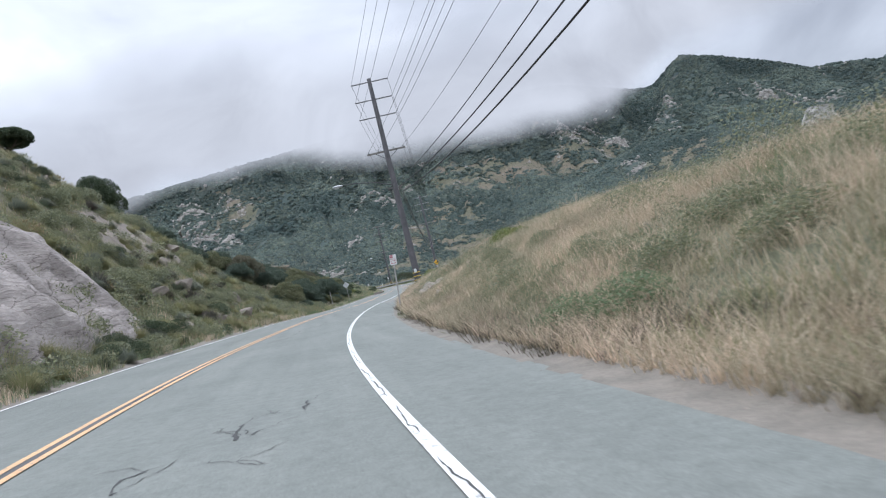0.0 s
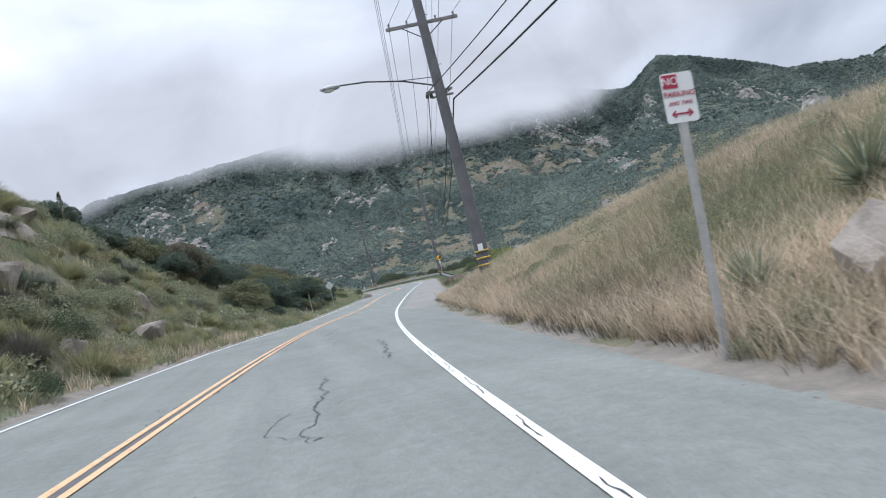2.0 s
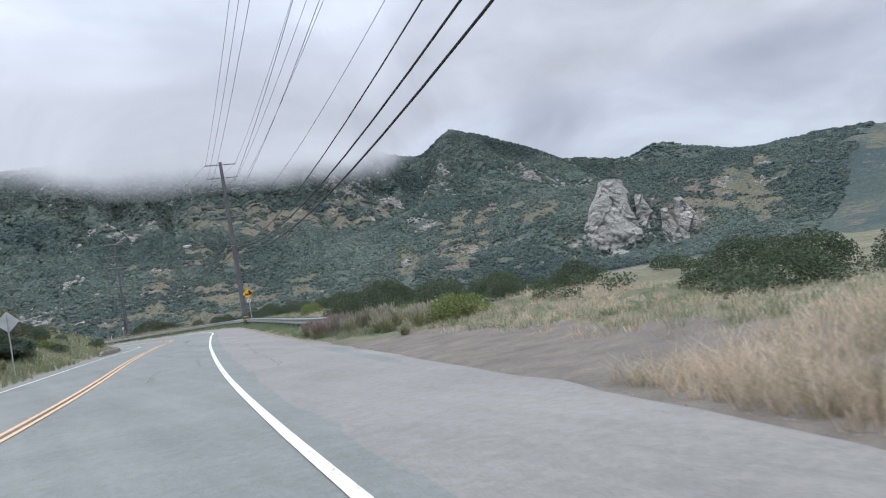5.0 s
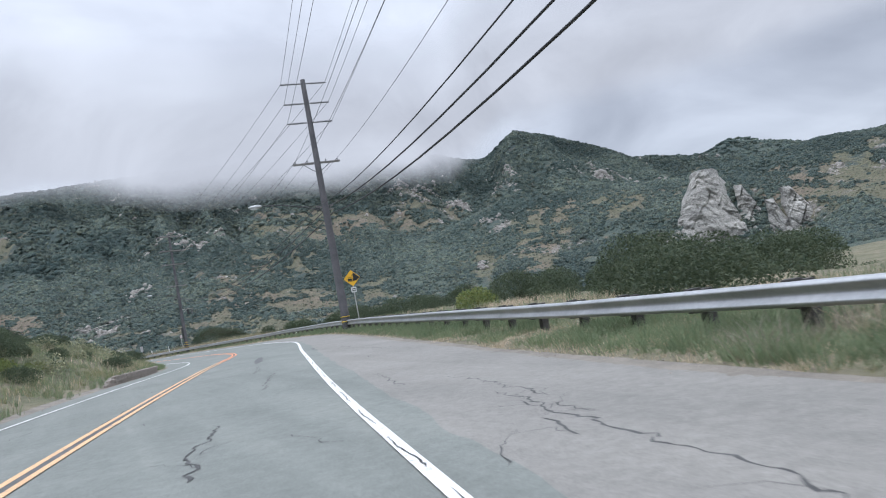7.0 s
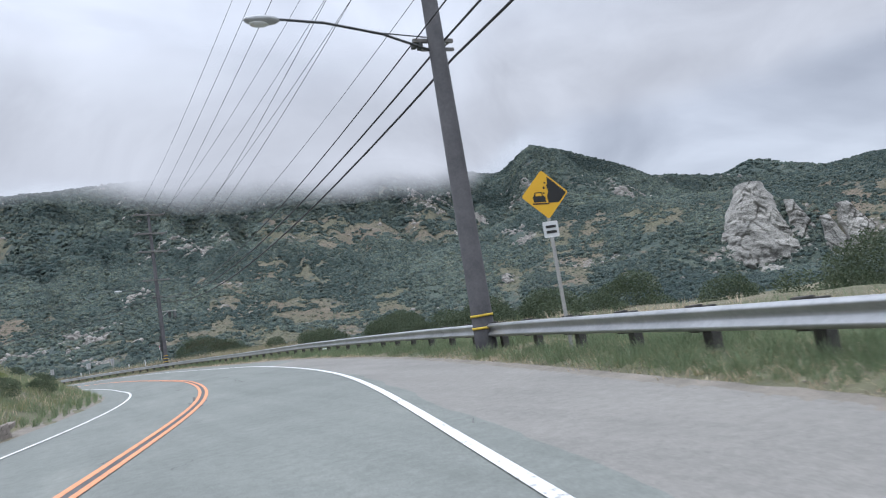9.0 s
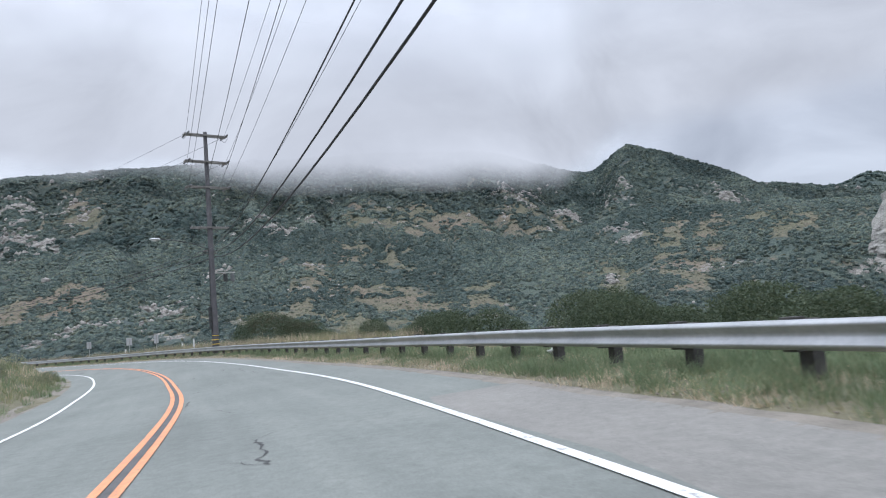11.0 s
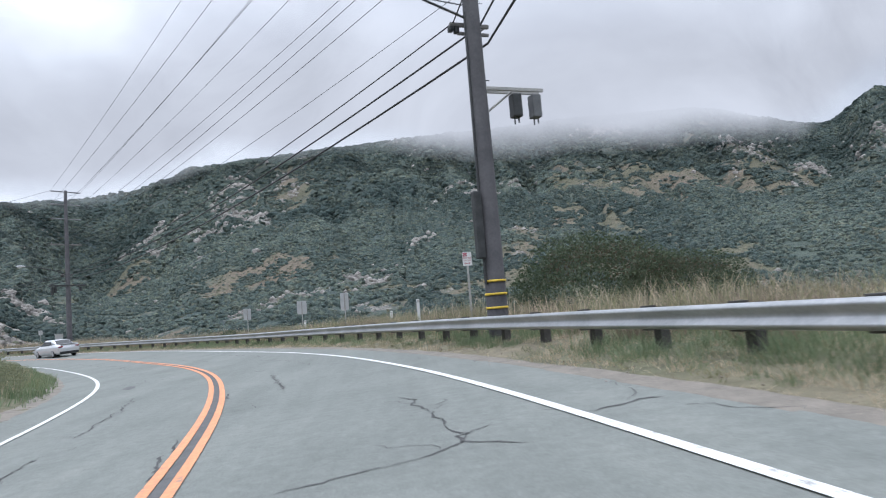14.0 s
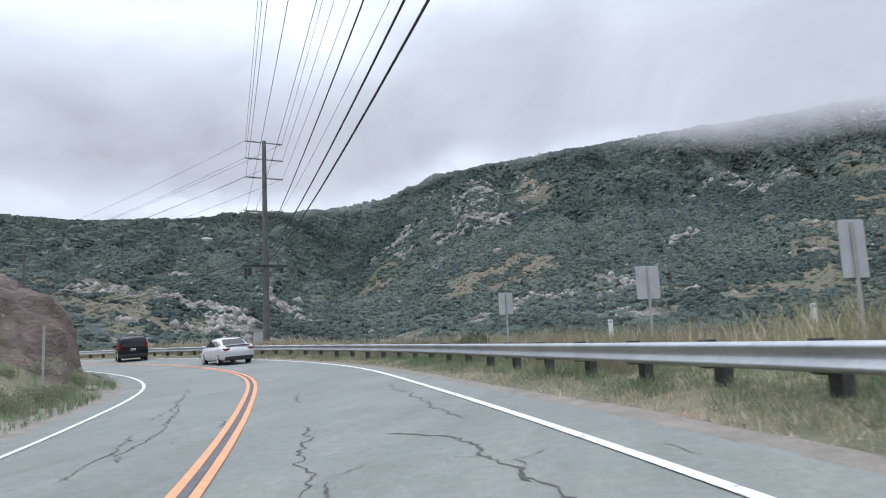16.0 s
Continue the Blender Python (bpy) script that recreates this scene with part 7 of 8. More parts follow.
def make_signs():
    no_parking_sign(3.88, 31.27, 2.46, -6, 4.5)
    no_parking_sign(24.4, 208.8, 3.3, -4)
    rocks_sign()
    back_sign(5.65, 100.23, 3.02, 0.66, 0.66, -12, "bare metal back of a diamond warning sign", True)
    back_sign(19.43, 222.88, 2.87, 0.46, 0.91, 24, "bare metal back of a rectangular sign behind the rail")
    back_sign(16.54, 228.46, 2.84, 0.61, 0.80, 26, "bare metal back of a rectangular sign behind the rail")
    back_sign(11.74, 236.58, 2.9, 0.61, 0.80, 42, "bare metal back of a rectangular sign behind the rail")
    back_sign(-16.5, 266.8, 3.3, 0.4, 0.5, 30, "small metal sign back near the far pole")
    marker_post(-1.36, 87.67, 0.7, 0.12, "short white marker post at the road edge")
    marker_post(22.9, 214.4, 1.25, 0.12, "white marker post in dry grass behind the rail")
    marker_post(22.0, 236.3, 1.6, 0.2, "white marker post in dry grass behind the rail")
    marker_post(15.4, 240.0, 1.4, 0.18, "white marker post in dry grass behind the rail")
    for x, y, z, lab in ((2.9, 90.0, 2.1, "thin grey sign post without a sign"), (-1.6, 229.0, 2.3, "thin grey steel post by the rock cut")):
        g = float(ground_z(np.array([x]), np.array([y]))[0])
        top = thing("bare_post", pose(x, y, g, 0, 0, 0), lab, "post", "bare posts")
        sign_post(top, -0.3, z - g, SIGN_POST, 0.06)
    g = float(ground_z(np.array([-12.0]), np.array([261.0]))[0])
    cab = thing("utility_cabinet", pose(-12.0, 261.0, g, 0, 0, 30), "pale grey utility cabinet at the foot of a pole", "cabinet")
    bm = bmesh.new()
    box(bm, (0.7, 0.5, 1.5), Matrix.Translation((0, 0, 0.65)), 0.03)
    part("housing", bm, SIGN_BACK, cab)
    bm = bmesh.new()
    box(bm, (0.78, 0.58, 0.06), Matrix.Translation((0, 0, 1.43)), 0.015)
    part("lid", bm, SIGN_BACK, cab)


# ---- cars ----
CAR_SILVER = two_tone("silver_car_paint", (0.66, 0.67, 0.69), (0.74, 0.75, 0.77), 2.0, 0.25, 0.35, 0.02, 0.001)
CAR_BLACK = two_tone("black_car_paint", (0.008, 0.009, 0.013), (0.016, 0.017, 0.022), 2.0, 0.22, 0.2, 0.02, 0.001)
GLASS_DARK = material("tinted_car_glass", (0.02, 0.022, 0.025), 0.08)[0]
RUBBER = two_tone("tyre_rubber", (0.012, 0.012, 0.012), (0.03, 0.03, 0.03), 8.0)
RIM = material("wheel_rim_alloy", (0.45, 0.46, 0.47), 0.35, 0.8)[0]
TAIL_RED = material("tail_lamp_red", (0.16, 0.012, 0.015), 0.15)[0]
PLASTIC = material("black_bumper_plastic", (0.02, 0.02, 0.022), 0.6)[0]


def loft(rows, mat_of=None):
    """Closed body from cross-sections (x, list of half outline points y, z from the sill up)."""
    bm = bmesh.new()
    rings = []
    for x, pts in rows:
        half = [bm.verts.new((x, y, z)) for y, z in pts]
        other = [bm.verts.new((x, -y, z)) for y, z in reversed(pts)]
        rings.append(half + other)
    for a, b in zip(rings[:-1], rings[1:]):
        n = len(a)
        for k in range(n):
            bm.faces.new((a[k], a[(k + 1) % n], b[(k + 1) % n], b[k]))
    bm.faces.new(rings[0][::-1])
    bm.faces.new(rings[-1])
    bmesh.ops.recalc_face_normals(bm, faces=bm.faces)
    return bm


def car_wheel(top, x, y, r, w):
    bm = bmesh.new()
    rod(bm, (x, y - w / 2, r), (x, y + w / 2, r), r, r, 28)
    edges = [e for e in bm.edges if abs(e.verts[0].co.y - e.verts[1].co.y) < 1e-4]
    bmesh.ops.bevel(bm, geom=edges, offset=0.025, segments=2, affect="EDGES")
    tyre = smooth(part("wheel", bm, RUBBER, top))
    bm = bmesh.new()
    out = math.copysign(w / 2 + 0.004, y)
    for k in range(10):
        a = k * math.pi / 5
        rod(bm, (x, y + out, r), (x + 0.63 * r * math.cos(a), y + out, r + 0.63 * r * math.sin(a)), 0.035, 0.028, 6)
    rod(bm, (x, y + out * 0.98 - 0.005, r), (x, y + out * 0.98 + 0.005, r), 0.2 * r, 0.2 * r, 16)
    part("rim", bm, RIM, tyre)


def make_sedan(m):
    """Four-door saloon; its tail is at x = 0 and it points to +x."""
    top = thing("sedan", m, "silver four-door sedan driving in the lane, rear view", "car")
    W = 0.88

    def sec(x, zb, zs, zt, wb=0.80, ws=1.0, wt=0.93):
        return (x, [(W * wb, zb), (W * ws, zb + 0.14), (W * ws, zs), (W * 0.985, zs + 0.08), (W * wt, zt)])
    rows = [sec(0.0, 0.42, 0.60, 0.80, 0.80, 0.86, 0.80), sec(0.08, 0.28, 0.66, 0.96, 0.84, 0.95, 0.86), sec(0.3, 0.24, 0.70, 1.03), sec(0.9, 0.20, 0.72, 1.02), sec(1.6, 0.19, 0.70, 0.98), sec(2.6, 0.19, 0.68, 0.95),
            sec(3.3, 0.19, 0.68, 0.95), sec(3.9, 0.22, 0.62, 0.85), sec(4.4, 0.26, 0.56, 0.72, 0.8, 0.92, 0.8), sec(4.55, 0.32, 0.50, 0.60, 0.7, 0.76, 0.66)]
    smooth(part("body", loft(rows), CAR_SILVER, top))
    cab = [(0.62, [(W * 0.84, 0.98), (W * 0.80, 1.0), (W * 0.78, 1.01)]), (1.25, [(W * 0.90, 0.96), (W * 0.76, 1.28), (W * 0.64, 1.375)]), (1.9, [(W * 0.92, 0.95), (W * 0.76, 1.36), (W * 0.64, 1.435)]),
           (2.6, [(W * 0.92, 0.93), (W * 0.76, 1.34), (W * 0.64, 1.41)]), (3.45, [(W * 0.88, 0.92), (W * 0.82, 0.95), (W * 0.74, 0.97)])]
    smooth(part("roof", loft(cab), CAR_SILVER, top))
    bm = bmesh.new()
    q = [bm.verts.new(v) for v in ((0.70, 0.63, 1.035), (0.70, -0.63, 1.035), (1.20, -0.54, 1.355), (1.20, 0.54, 1.355))]
    bm.faces.new(q)
    rear = part("rear_window", bm, GLASS_DARK, top)
    rear.location = (-0.02, 0, 0.012)
    for sg in (-1, 1):
        bm = bmesh.new()
        q = [bm.verts.new(v) for v in ((1.15, sg * 0.80, 1.0), (1.45, sg * 0.70, 1.28), (2.6, sg * 0.70, 1.32), (3.15, sg * 0.80, 1.0))]
        bm.faces.new(q)
        part("side_window", bm, GLASS_DARK, top).location = (0, sg * 0.018, 0)
        bm = bmesh.new()
        box(bm, (0.26, 0.36, 0.12), Matrix.Translation((0.10, sg * 0.64, 0.83)) @ Matrix.Rotation(sg * 0.25, 4, "Z"), 0.045)
        part("tail_lamp", bm, TAIL_RED, top, "red tail lamp")
        bm = bmesh.new()
        box(bm, (0.16, 0.2, 0.13), Matrix.Translation((3.0, sg * 0.98, 1.02)), 0.04)
        part("mirror", bm, CAR_SILVER, top)
        for x in (0.95, 3.6):
            car_wheel(top, x, sg * 0.78, 0.315, 0.2)
    bm = bmesh.new()
    box(bm, (0.14, 1.5, 0.2), Matrix.Translation((0.05, 0, 0.36)), 0.05)
    part("bumper_insert", bm, PLASTIC, top, "black lower bumper insert")
    bm = bmesh.new()
    box(bm, (0.02, 0.31, 0.15), Matrix.Translation((0.02, 0, 0.78)), 0.006)
    tag = part("number_plate", bm, SIGN_WHITE, top)
    bm = bmesh.new()
    box(bm, (0.006, 0.22, 0.05), Matrix.Translation((0.008, 0, 0.78)))
    part("dark_bar", bm, SIGN_BLACK, tag)
    bm = bmesh.new()
    box(bm, (0.3, 1.36, 0.03), Matrix.Translation((0.16, 0, 1.045)), 0.012)
    part("spoiler_lip", bm, CAR_SILVER, top)
    return top


def make_minivan(m):
    top = thing("minivan", m, "black minivan driving ahead on the bend, rear view", "car")
    W = 0.98

    def sec(x, zb, zs, zt, wb=0.86, wt=0.74):
        return (x, [(W * wb, zb), (W, zb + 0.16), (W, zs), (W * 0.93, zs + 0.25), (W * (0.5 * wt + 0.46), zt - 0.12), (W * wt, zt)])
    rows = [sec(0.0, 0.42, 0.85, 1.62, 0.82, 0.66), sec(0.1, 0.30, 0.92, 1.70), sec(0.5, 0.24, 0.95, 1.76), sec(2.0, 0.22, 0.95, 1.77), sec(3.0, 0.22, 0.95, 1.70), sec(3.7, 0.22, 0.92, 1.42),
            sec(4.25, 0.24, 0.75, 1.08), sec(4.8, 0.28, 0.62, 0.92), sec(5.0, 0.36, 0.52, 0.70, 0.7, 0.6)]
    smooth(part("body", loft(rows), CAR_BLACK, top))
    bm = bmesh.new()
    bm.faces.new([bm.verts.new(v) for v in ((0.0, 0.78, 1.05), (0.0, -0.78, 1.05), (0.06, -0.66, 1.56), (0.06, 0.66, 1.56))])
    part("rear_window", bm, GLASS_DARK, top).location = (-0.03, 0, 0)
    for sg in (-1, 1):
        bm = bmesh.new()
        bm.faces.new([bm.verts.new(v) for v in ((0.3, sg * 0.955, 1.1), (0.4, sg * 0.86, 1.58), (3.1, sg * 0.86, 1.55), (3.6, sg * 0.95, 1.12))])
        part("side_window", bm, GLASS_DARK, top).location = (0, sg * 0.02, 0)
        bm = bmesh.new()
        box(bm, (0.2, 0.16, 0.5), Matrix.Translation((0.08, sg * 0.88, 1.1)), 0.04)
        part("tail_lamp", bm, TAIL_RED, top, "red tail lamp")
        bm = bmesh.new()
        box(bm, (0.16, 0.22, 0.18), Matrix.Translation((3.5, sg * 1.08, 1.1)), 0.04)
        part("mirror", bm, CAR_BLACK, top)
        for x in (0.95, 4.0):
            car_wheel(top, x, sg * 0.87, 0.34, 0.22)
        bm = bmesh.new()
        rod(bm, (0.7, sg * 0.68, 1.83), (2.9, sg * 0.68, 1.80), 0.02, 0.02, 8)
        part("roof_rail", bm, PLASTIC, top)
    bm = bmesh.new()
    box(bm, (0.02, 0.31, 0.15), Matrix.Translation((0.0, 0, 0.86)), 0.006)
    tag = part("number_plate", bm, SIGN_WHITE, top)
    bm = bmesh.new()
    box(bm, (0.006, 0.22, 0.05), Matrix.Translation((-0.013, 0, 0.86)))
    part("dark_bar", bm, SIGN_BLACK, tag)
    bm = bmesh.new()
    box(bm, (0.14, 1.8, 0.22), Matrix.Translation((0.04, 0, 0.42)), 0.05)
    part("bumper", bm, PLASTIC, top)
    return top


def on_lane(s, u):
    p = at_road(s, u, 0.0)
    _, t = on_line(s)
    bank = float(np.interp(s, BANK_S, BANK))
    return pose(p[0], p[1], p[2] + 0.005, 0, 0, math.degrees(math.atan2(t[1], t[0]))) @ pose(0, 0, 0, -math.degrees(math.atan(bank)), 0, 0)


# ---- wear of the road ----


def crack(points, seed, width=0.03, jag=0.10, dz=0.005):
    """One jagged open crack through the given stations."""
    rng = np.random.default_rng(seed)
    pts = [np.array(points[0], float)]
    off = np.zeros(2)
    for a, b in zip(points[:-1], points[1:]):
        a, b = np.array(a, float), np.array(b, float)
        n = max(3, int(np.linalg.norm(b - a) / 0.09))
        for k in range(1, n + 1):
            off = 0.72 * off + rng.normal(0, jag * 0.36, 2)
            pts.append(a + (b - a) * k / n + off)
    pts = np.array(pts)
    t = np.gradient(pts, axis=0)
    nrm = np.stack([-t[:, 1], t[:, 0]], -1) / (np.linalg.norm(t, axis=1)[:, None] + 1e-6)
    wd = width * rng.uniform(0.25, 1.3, len(pts))[:, None]
    wd[0] = wd[-1] = 0.003
    q = np.stack([pts - nrm * wd / 2, pts + nrm * wd / 2], 1).reshape(-1, 2)
    P = at_road(q[:, 0], q[:, 1], dz)
    n = len(pts)
    F = np.array([[2 * k, 2 * k + 1, 2 * k + 3, 2 * k + 2] for k in range(n - 1)])
    return tagged(new("road_crack", from_arrays("road_crack", P, F, CRACK)), "dark jagged crack in the worn asphalt", "road crack", "road cracks", "structure")


CRACKS = []
CRACKS += [[(72.5, 2.06), (71.8, 2.08), (71.6, 2.04)], [(71.1, 1.5), (70.9, 1.34), (70.5, 1.3), (70.4, 1.31)], [(71.9, 2.29), (71.8, 2.17)], [(73.4, 2.74), (72.7, 2.62)], [(70.6, 2.14), (70.3, 2.4)]]
CRACKS += [[(95.8, 1.36), (94.0, 1.55), (93.3, 1.46), (92.3, 1.5)], [(92.1, 1.33), (91.3, 1.43), (90.9, 1.38), (90.7, 1.3), (90.4, 1.25), (90.0, 1.02), (90.0, 0.93)], [(95.9, -1.37), (95.4, -1.32)], [(94.3, -1.13), (94.0, -1.23), (93.4, -1.08), (93.2, -1.11), (92.6, -0.99), (91.9, -1.04)], [(108.6, 2.93), (103.2, 3.06)], [(101.8, 1.99), (98.7, 2.04), (96.9, 2.05)], [(90.3, 2.14), (90.1, 2.35)]]
CRACKS += [[(118.4, 1.33), (116.8, 1.29), (115.4, 1.16), (114.8, 1.17)], [(113.2, 1.56), (112.8, 1.43), (111.9, 1.48), (111.2, 1.51)], [(111.1, 1.46), (110.6, 1.79), (110.3, 1.75), (109.8, 1.75), (109.6, 1.71), (109.4, 1.79)], [(113.9, 1.83), (113.5, 1.81)]]
CRACKS += [[(158.8, 3.06), (155.6, 3.05), (153.3, 3.14)], [(165.0, 5.13), (160.0, 5.09), (155.0, 5.09), (152.7, 5.08), (151.5, 5.06), (150.3, 5.12), (149.8, 5.07), (148.6, 5.0)], [(154.2, 1.95), (153.4, 1.9)], [(152.8, 1.79), (151.8, 1.79), (151.0, 1.9), (150.6, 1.96)], [(151.1, 1.81), (150.3, 1.79), (149.9, 1.79)], [(149.7, 3.16), (149.6, 2.87)]]
CRACKS += [[(180.2, 2.02), (178.8, 2.02), (177.7, 2.05), (177.2, 2.05), (176.8, 1.96)], [(177.2, 2.05), (177.1, 2.22), (177.0, 2.39)], [(186.7, 3.99), (184.8, 4.06), (183.9, 4.2)], [(183.3, 5.01), (181.5, 5.05)], [(178.9, 5.54), (177.7, 5.59), (177.0, 5.61)]]
CRACKS += [[(220.6, 1.53), (218.7, 1.6)], [(216.1, 1.67), (214.7, 1.59), (213.9, 1.61), (213.2, 1.59), (212.4, 1.63), (211.7, 1.63), (211.2, 1.51), (210.9, 1.42)], [(211.2, 3.5), (210.8, 3.51)]]
CRACKS += [[(244.8, 2.39), (243.5, 2.42)], [(243.3, 2.93), (241.7, 2.96), (240.5, 2.82), (239.8, 2.86)], [(239.3, 2.95), (238.7, 2.99), (238.3, 2.89), (237.9, 2.99), (237.5, 2.97), (237.2, 2.98)], [(241.6, 0.8), (241.0, 0.93), (240.3, 0.81)]]
CRACKS += [[(283.9, 2.78), (281.0, 2.79), (279.1, 2.58)], [(277.3, 2.08), (276.0, 2.26), (274.9, 2.45), (274.0, 2.38), (273.3, 2.58), (273.0, 2.3)], [(272.6, 2.43), (272.0, 2.46), (271.6, 2.53), (271.2, 2.39), (271.0, 2.43)], [(284.3, 1.25), (281.9, 1.19)], [(295.4, -1.28), (291.2, -1.08), (287.3, -1.14)], [(274.6, -2.35), (274.6, -1.85), (274.5, -1.57), (274.7, -1.28), (274.7, -0.84)], [(271.6, 1.0), (271.4, 1.3)]]
CRACKS += [[(176.0, 2.49), (171.3, 2.42)], [(167.1, 1.81), (165.8, 1.88), (164.8, 1.8), (164.1, 1.9), (163.6, 1.88)], [(169.9, 4.4), (167.5, 4.48)], [(167.0, 5.35), (165.2, 5.36), (164.1, 5.39)], [(164.1, 5.09), (163.6, 5.18)], [(163.6, 5.35), (162.8, 5.29)], [(163.0, 4.88), (162.2, 4.87)]]
CRACKS += [[(269.4, 1.27), (265.3, 1.17)], [(261.6, 2.5), (260.8, 2.6), (260.1, 2.62), (259.3, 2.56), (258.8, 2.48), (258.2, 2.5), (258.0, 2.62), (257.7, 2.86)], [(258.2, 2.49), (257.9, 2.21), (257.7, 1.82), (257.6, 1.39), (257.5, 0.95)], [(258.4, 3.78), (258.6, 4.22), (258.5, 4.53)], [(269.0, -1.65), (265.8, -1.68), (263.1, -1.75)], [(261.5, -1.82), (260.1, -1.69)]]
CRACKS += [[(294.7, 1.34), (292.6, 1.17)], [(288.6, 1.16), (287.4, 1.15), (286.2, 1.06), (284.6, 1.06), (283.9, 1.02)], [(295.0, 3.48), (289.9, 3.18), (287.3, 3.12)], [(286.8, 2.05), (285.9, 2.61), (285.1, 2.73), (284.3, 2.71), (283.8, 2.78), (283.3, 2.73)], [(302.3, -1.64), (295.6, -1.43), (292.6, -1.51)], [(290.3, -1.42), (287.9, -1.36), (286.3, -1.37)]]


def make_wear():
    for k, c in enumerate(CRACKS):
        crack(c, 300 + k, 0.042 if k % 3 == 0 else 0.03)
        for j in range(2):
            a = c[(k + j) % len(c)]
            way = -1 if (k + j) % 2 else 1
            crack([a, (a[0] + 0.3, a[1] + 0.15 * way), (a[0] + 0.45 + 0.2 * j, a[1] + 0.4 * way)], 820 + 5 * k + j, 0.012, 0.13)
    rng = np.random.default_rng(77)
    for k in range(60):
        s, u = rng.uniform(66, 318), rng.choice([rng.uniform(-2.8, -0.5), rng.uniform(0.5, 3.3), rng.uniform(4.0, 5.2)])
        n, turn = rng.integers(2, 4), rng.uniform(-0.25, 0.25)
        crack([(s + 0.6 * i, u + turn * i) for i in range(n)], 500 + k, 0.014, 0.13)
    for k in range(30):
        s = 70 + 8.1 * k + rng.uniform(-2, 2)
        u = rng.choice([-0.3, 0.32])
        crack([(s, u), (s + 0.1, u + math.copysign(rng.uniform(0.15, 0.4), u)), (s + 0.5, u + math.copysign(0.3, u))], 700 + k, 0.018, 0.08)
    # the edge line has split open along its middle, and ragged breaks follow the yellow lines
    at = wander(RIGHT_AT)
    for k in range(46):
        s = 66 + 2.1 * k if k < 30 else 146 + 2.3 * (k - 30)
        crack([(s, float(at(s))), (s + rng.uniform(0.9, 1.9), float(at(s + 1.4)) + rng.uniform(-0.02, 0.02))], 900 + k, 0.016, 0.03, 0.017)
    mid = wander(YELLOW_AT)
    for k in range(56):
        s = rng.uniform(68, 312)
        u = float(mid(s)) + rng.choice([-0.19, 0.19]) + rng.uniform(-0.03, 0.03)
        crack([(s, u), (s + rng.uniform(0.4, 1.6), u + rng.uniform(-0.05, 0.05))], 1000 + k, 0.04, 0.06)
    # dark tar patches
    for s0, s1, u0, u1 in ((182.2, 187.6, 1.82, 2.1), (272.3, 273.7, -2.2, -1.85), (216.5, 217.2, -0.75, -0.45)):
        n = 14
        s = np.linspace(s0, s1, n)
        rag = rng.normal(0, 0.03, (n, 2))
        taper = np.sin(np.linspace(0.25, math.pi - 0.2, n))
        mid, half = (u0 + u1) / 2, (u1 - u0) / 2
        q = at_road(np.repeat(s[:, None], 2, 1), np.stack([mid - half * taper, mid + half * taper], -1) + rag, 0.006)
        tagged(new("tar_patch", from_arrays("tar_patch", q.reshape(-1, 3), grid_faces(2, n), PATCH)), "dark tar stain on the asphalt", "road patch", "tar patches", "structure")


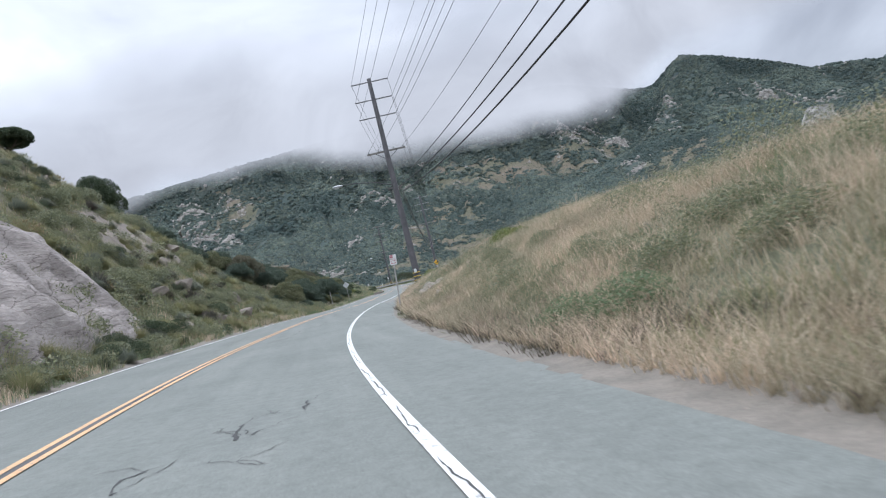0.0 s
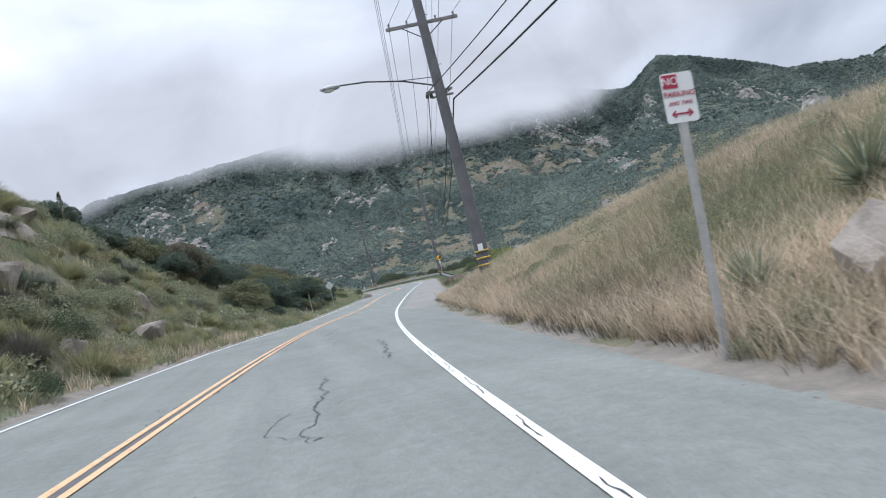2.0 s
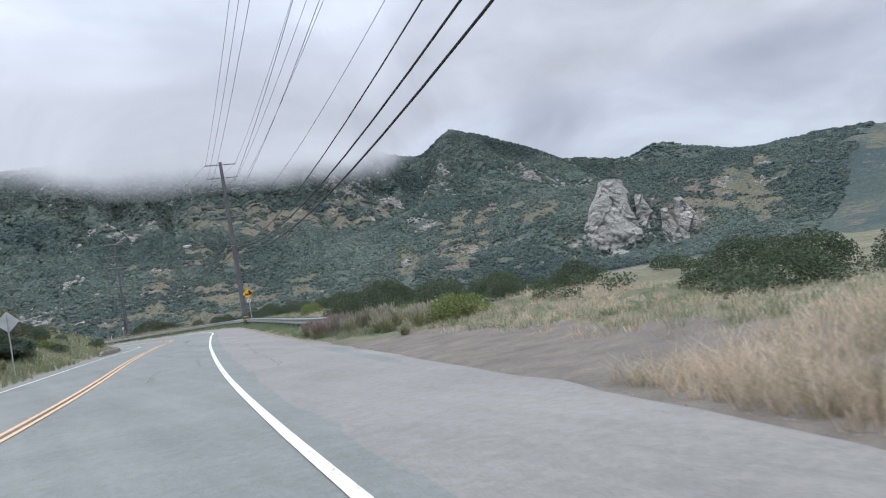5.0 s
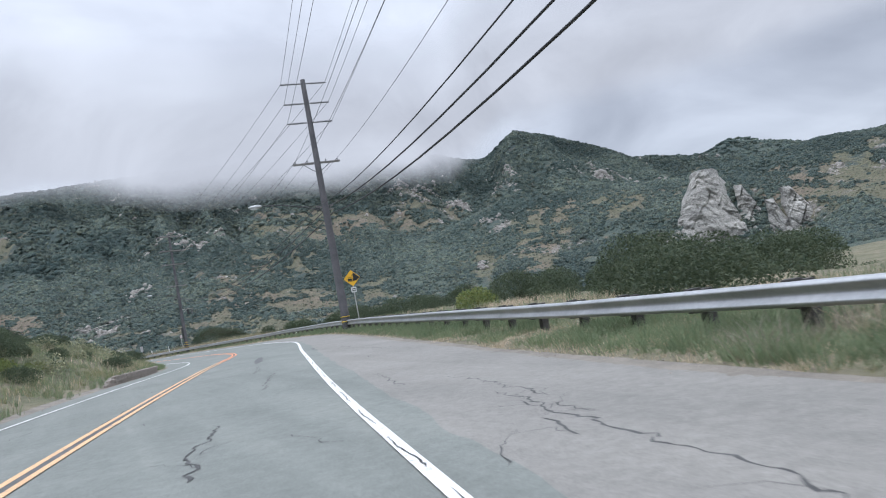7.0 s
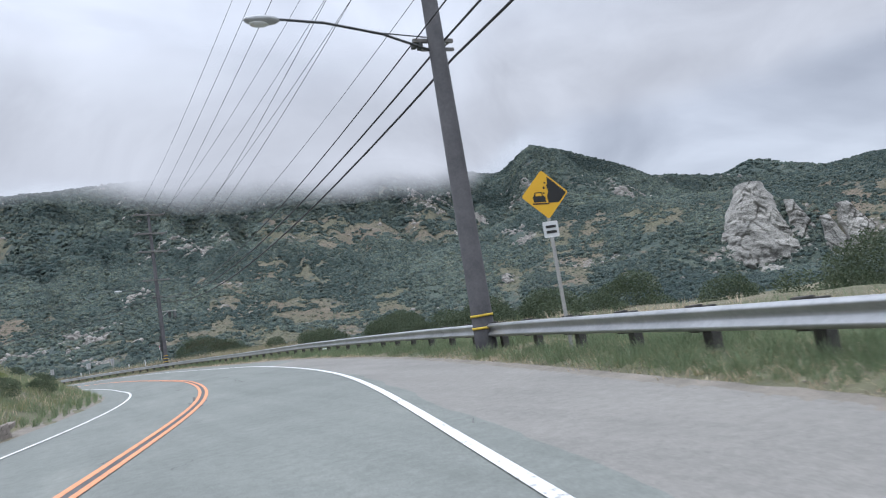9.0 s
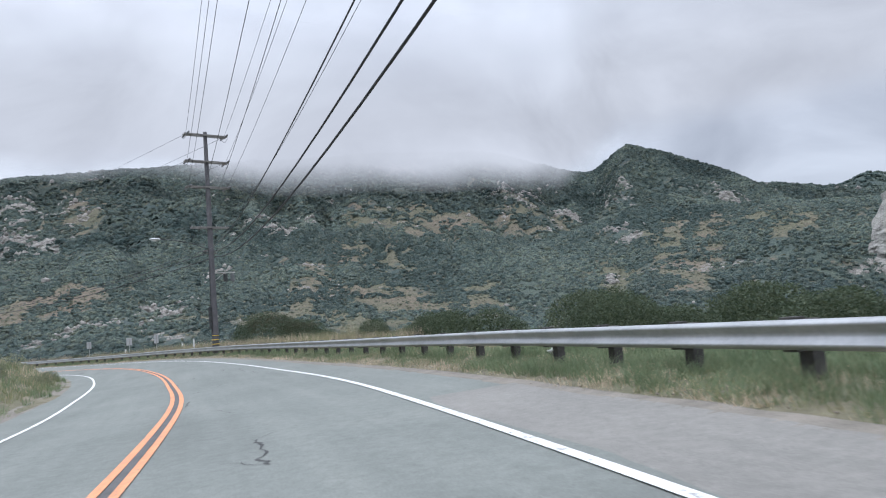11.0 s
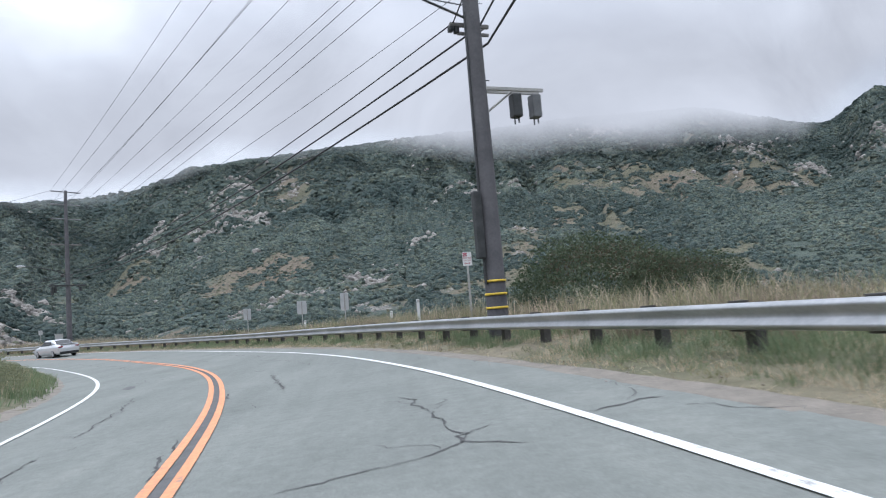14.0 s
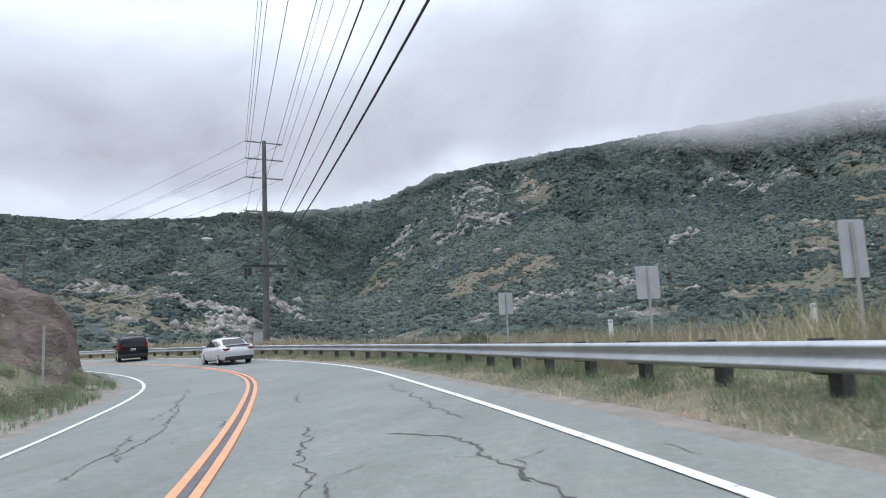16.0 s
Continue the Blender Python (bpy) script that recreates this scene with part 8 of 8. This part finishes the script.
def make_shoulders():
    def dirt(name, s0, s1, a, b, side, label, mat=DIRT):
        ns, nc = int((s1 - s0) / 0.16), 10
        s = np.repeat(np.linspace(s0, s1, ns)[:, None], nc, 1)
        edge = np.interp(s, EDGE_S, EDGE_R if side > 0 else EDGE_L)
        f = np.linspace(0, 1, nc)[None]
        ends = np.clip(np.minimum(s - s0, s1 - s) / 2.5, 0, 1)
        d = a + (b - a) * f * (0.2 + 0.8 * ends) + (0.16 * fbm(s, f + 0 * s, 1.6, 3, 71) + 0.14 * fbm(s, f + 0 * s, 0.5, 3, 73)) * np.where((f == 0) | (f == 1), 1, 0.3)
        p = at_road(s, side * (edge + d))
        z = np.where(d <= 0, p[..., 2] + 0.004, ground_z(p[..., 0], p[..., 1]) + 0.02)
        z = np.where(d < a + 0.2, p[..., 2] - 0.015, z)
        z = np.where(f == 1, ground_z(p[..., 0], p[..., 1]) - 0.12, z)
        P = np.stack([p[..., 0], p[..., 1], z], -1)
        return tagged(smooth(new(name, from_arrays(name, P.reshape(-1, 3), grid_faces(nc, ns), mat))), label, "dirt", "", "structure")
    dirt("dirt_shoulder", 40, 131, -0.5, 0.5, 1, "pale pinkish dirt washed along the asphalt edge")
    dirt("dirt_turnout", 129, 152, -0.3, 3.8, 1, "bare brown dirt of the roadside turnout", TURNOUT)
    dirt("dirt_verge", 152, 345, -0.5, 0.12, 1, "pale grit along the asphalt edge")
    dirt("dirt_shoulder_left", 70, 330, -0.4, 0.35, -1, "narrow dirt strip along the road edge")
    # loose grit and small stones along the edges
    rng = np.random.default_rng(44)
    for name, s0, s1, side, n in (("roadside_grit", 60, 345, 1, 5200), ("roadside_grit_left", 70, 330, -1, 2200)):
        s = rng.uniform(s0, s1, n)
        edge = np.interp(s, EDGE_S, EDGE_R if side > 0 else EDGE_L)
        p = at_road(s, side * (edge + rng.normal(0.12, 0.28, n)))
        p[:, 2] = np.maximum(p[:, 2], ground_z(p[:, 0], p[:, 1]) + 0.01)
        size = 0.005 + 0.016 * rng.random(n) ** 3
        protos = [as_arrays(blob_mesh(1, 0.6, 30 + k, 0.7)) for k in range(3)]
        v, f = scatter_arrays(p, np.stack([size, size], -1), rng.uniform(0, 6.28, n), protos)
        tagged(new(name, from_arrays(name, v, f, ROCK_TAN)), "loose grit and small stones along the asphalt edge", "gravel", "", "stuff")
    dirt("dirt_bend", 292, 325, -0.4, 1.4, -1, "brown dirt below the rock cut")


# ---- build ----
make_ground_sheet()
make_mountains()
make_road()
make_shoulders()
make_wear()
make_guard_rail()
for i in range(len(POLES)):
    make_pole(i)
make_wires()
make_rocks()
make_low_wall()
make_signs()
make_sedan(on_lane(316.5, 2.5))
make_minivan(on_lane(333.0, 2.3) @ pose(0, 0, 0, 0, 0, -20))
make_tree(-19.0, 79.5, 6.6, 3.3, 3, "dark green oak tree on the hill crest")
make_tree(-18.8, 57.6, 2.5, 1.9, 5, "dark green oak tree on the hill crest")
make_yucca(-9.7, 67.0, 2.4, 11, "dead yucca with a tall dry flower stalk")
make_yucca(7.3, 32.7, 0, 14, "spiky grey-green yucca on the grassy bank", 0.8)
make_yucca(4.95, 32.1, 0, 17, "spiky dark grey-green yucca beside a boulder", 0.62)
make_bushes()
make_tussocks()
make_slope_scrub()
make_grass()
make_fountain_grass()
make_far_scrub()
make_low_scrub()
make_far_rocks()
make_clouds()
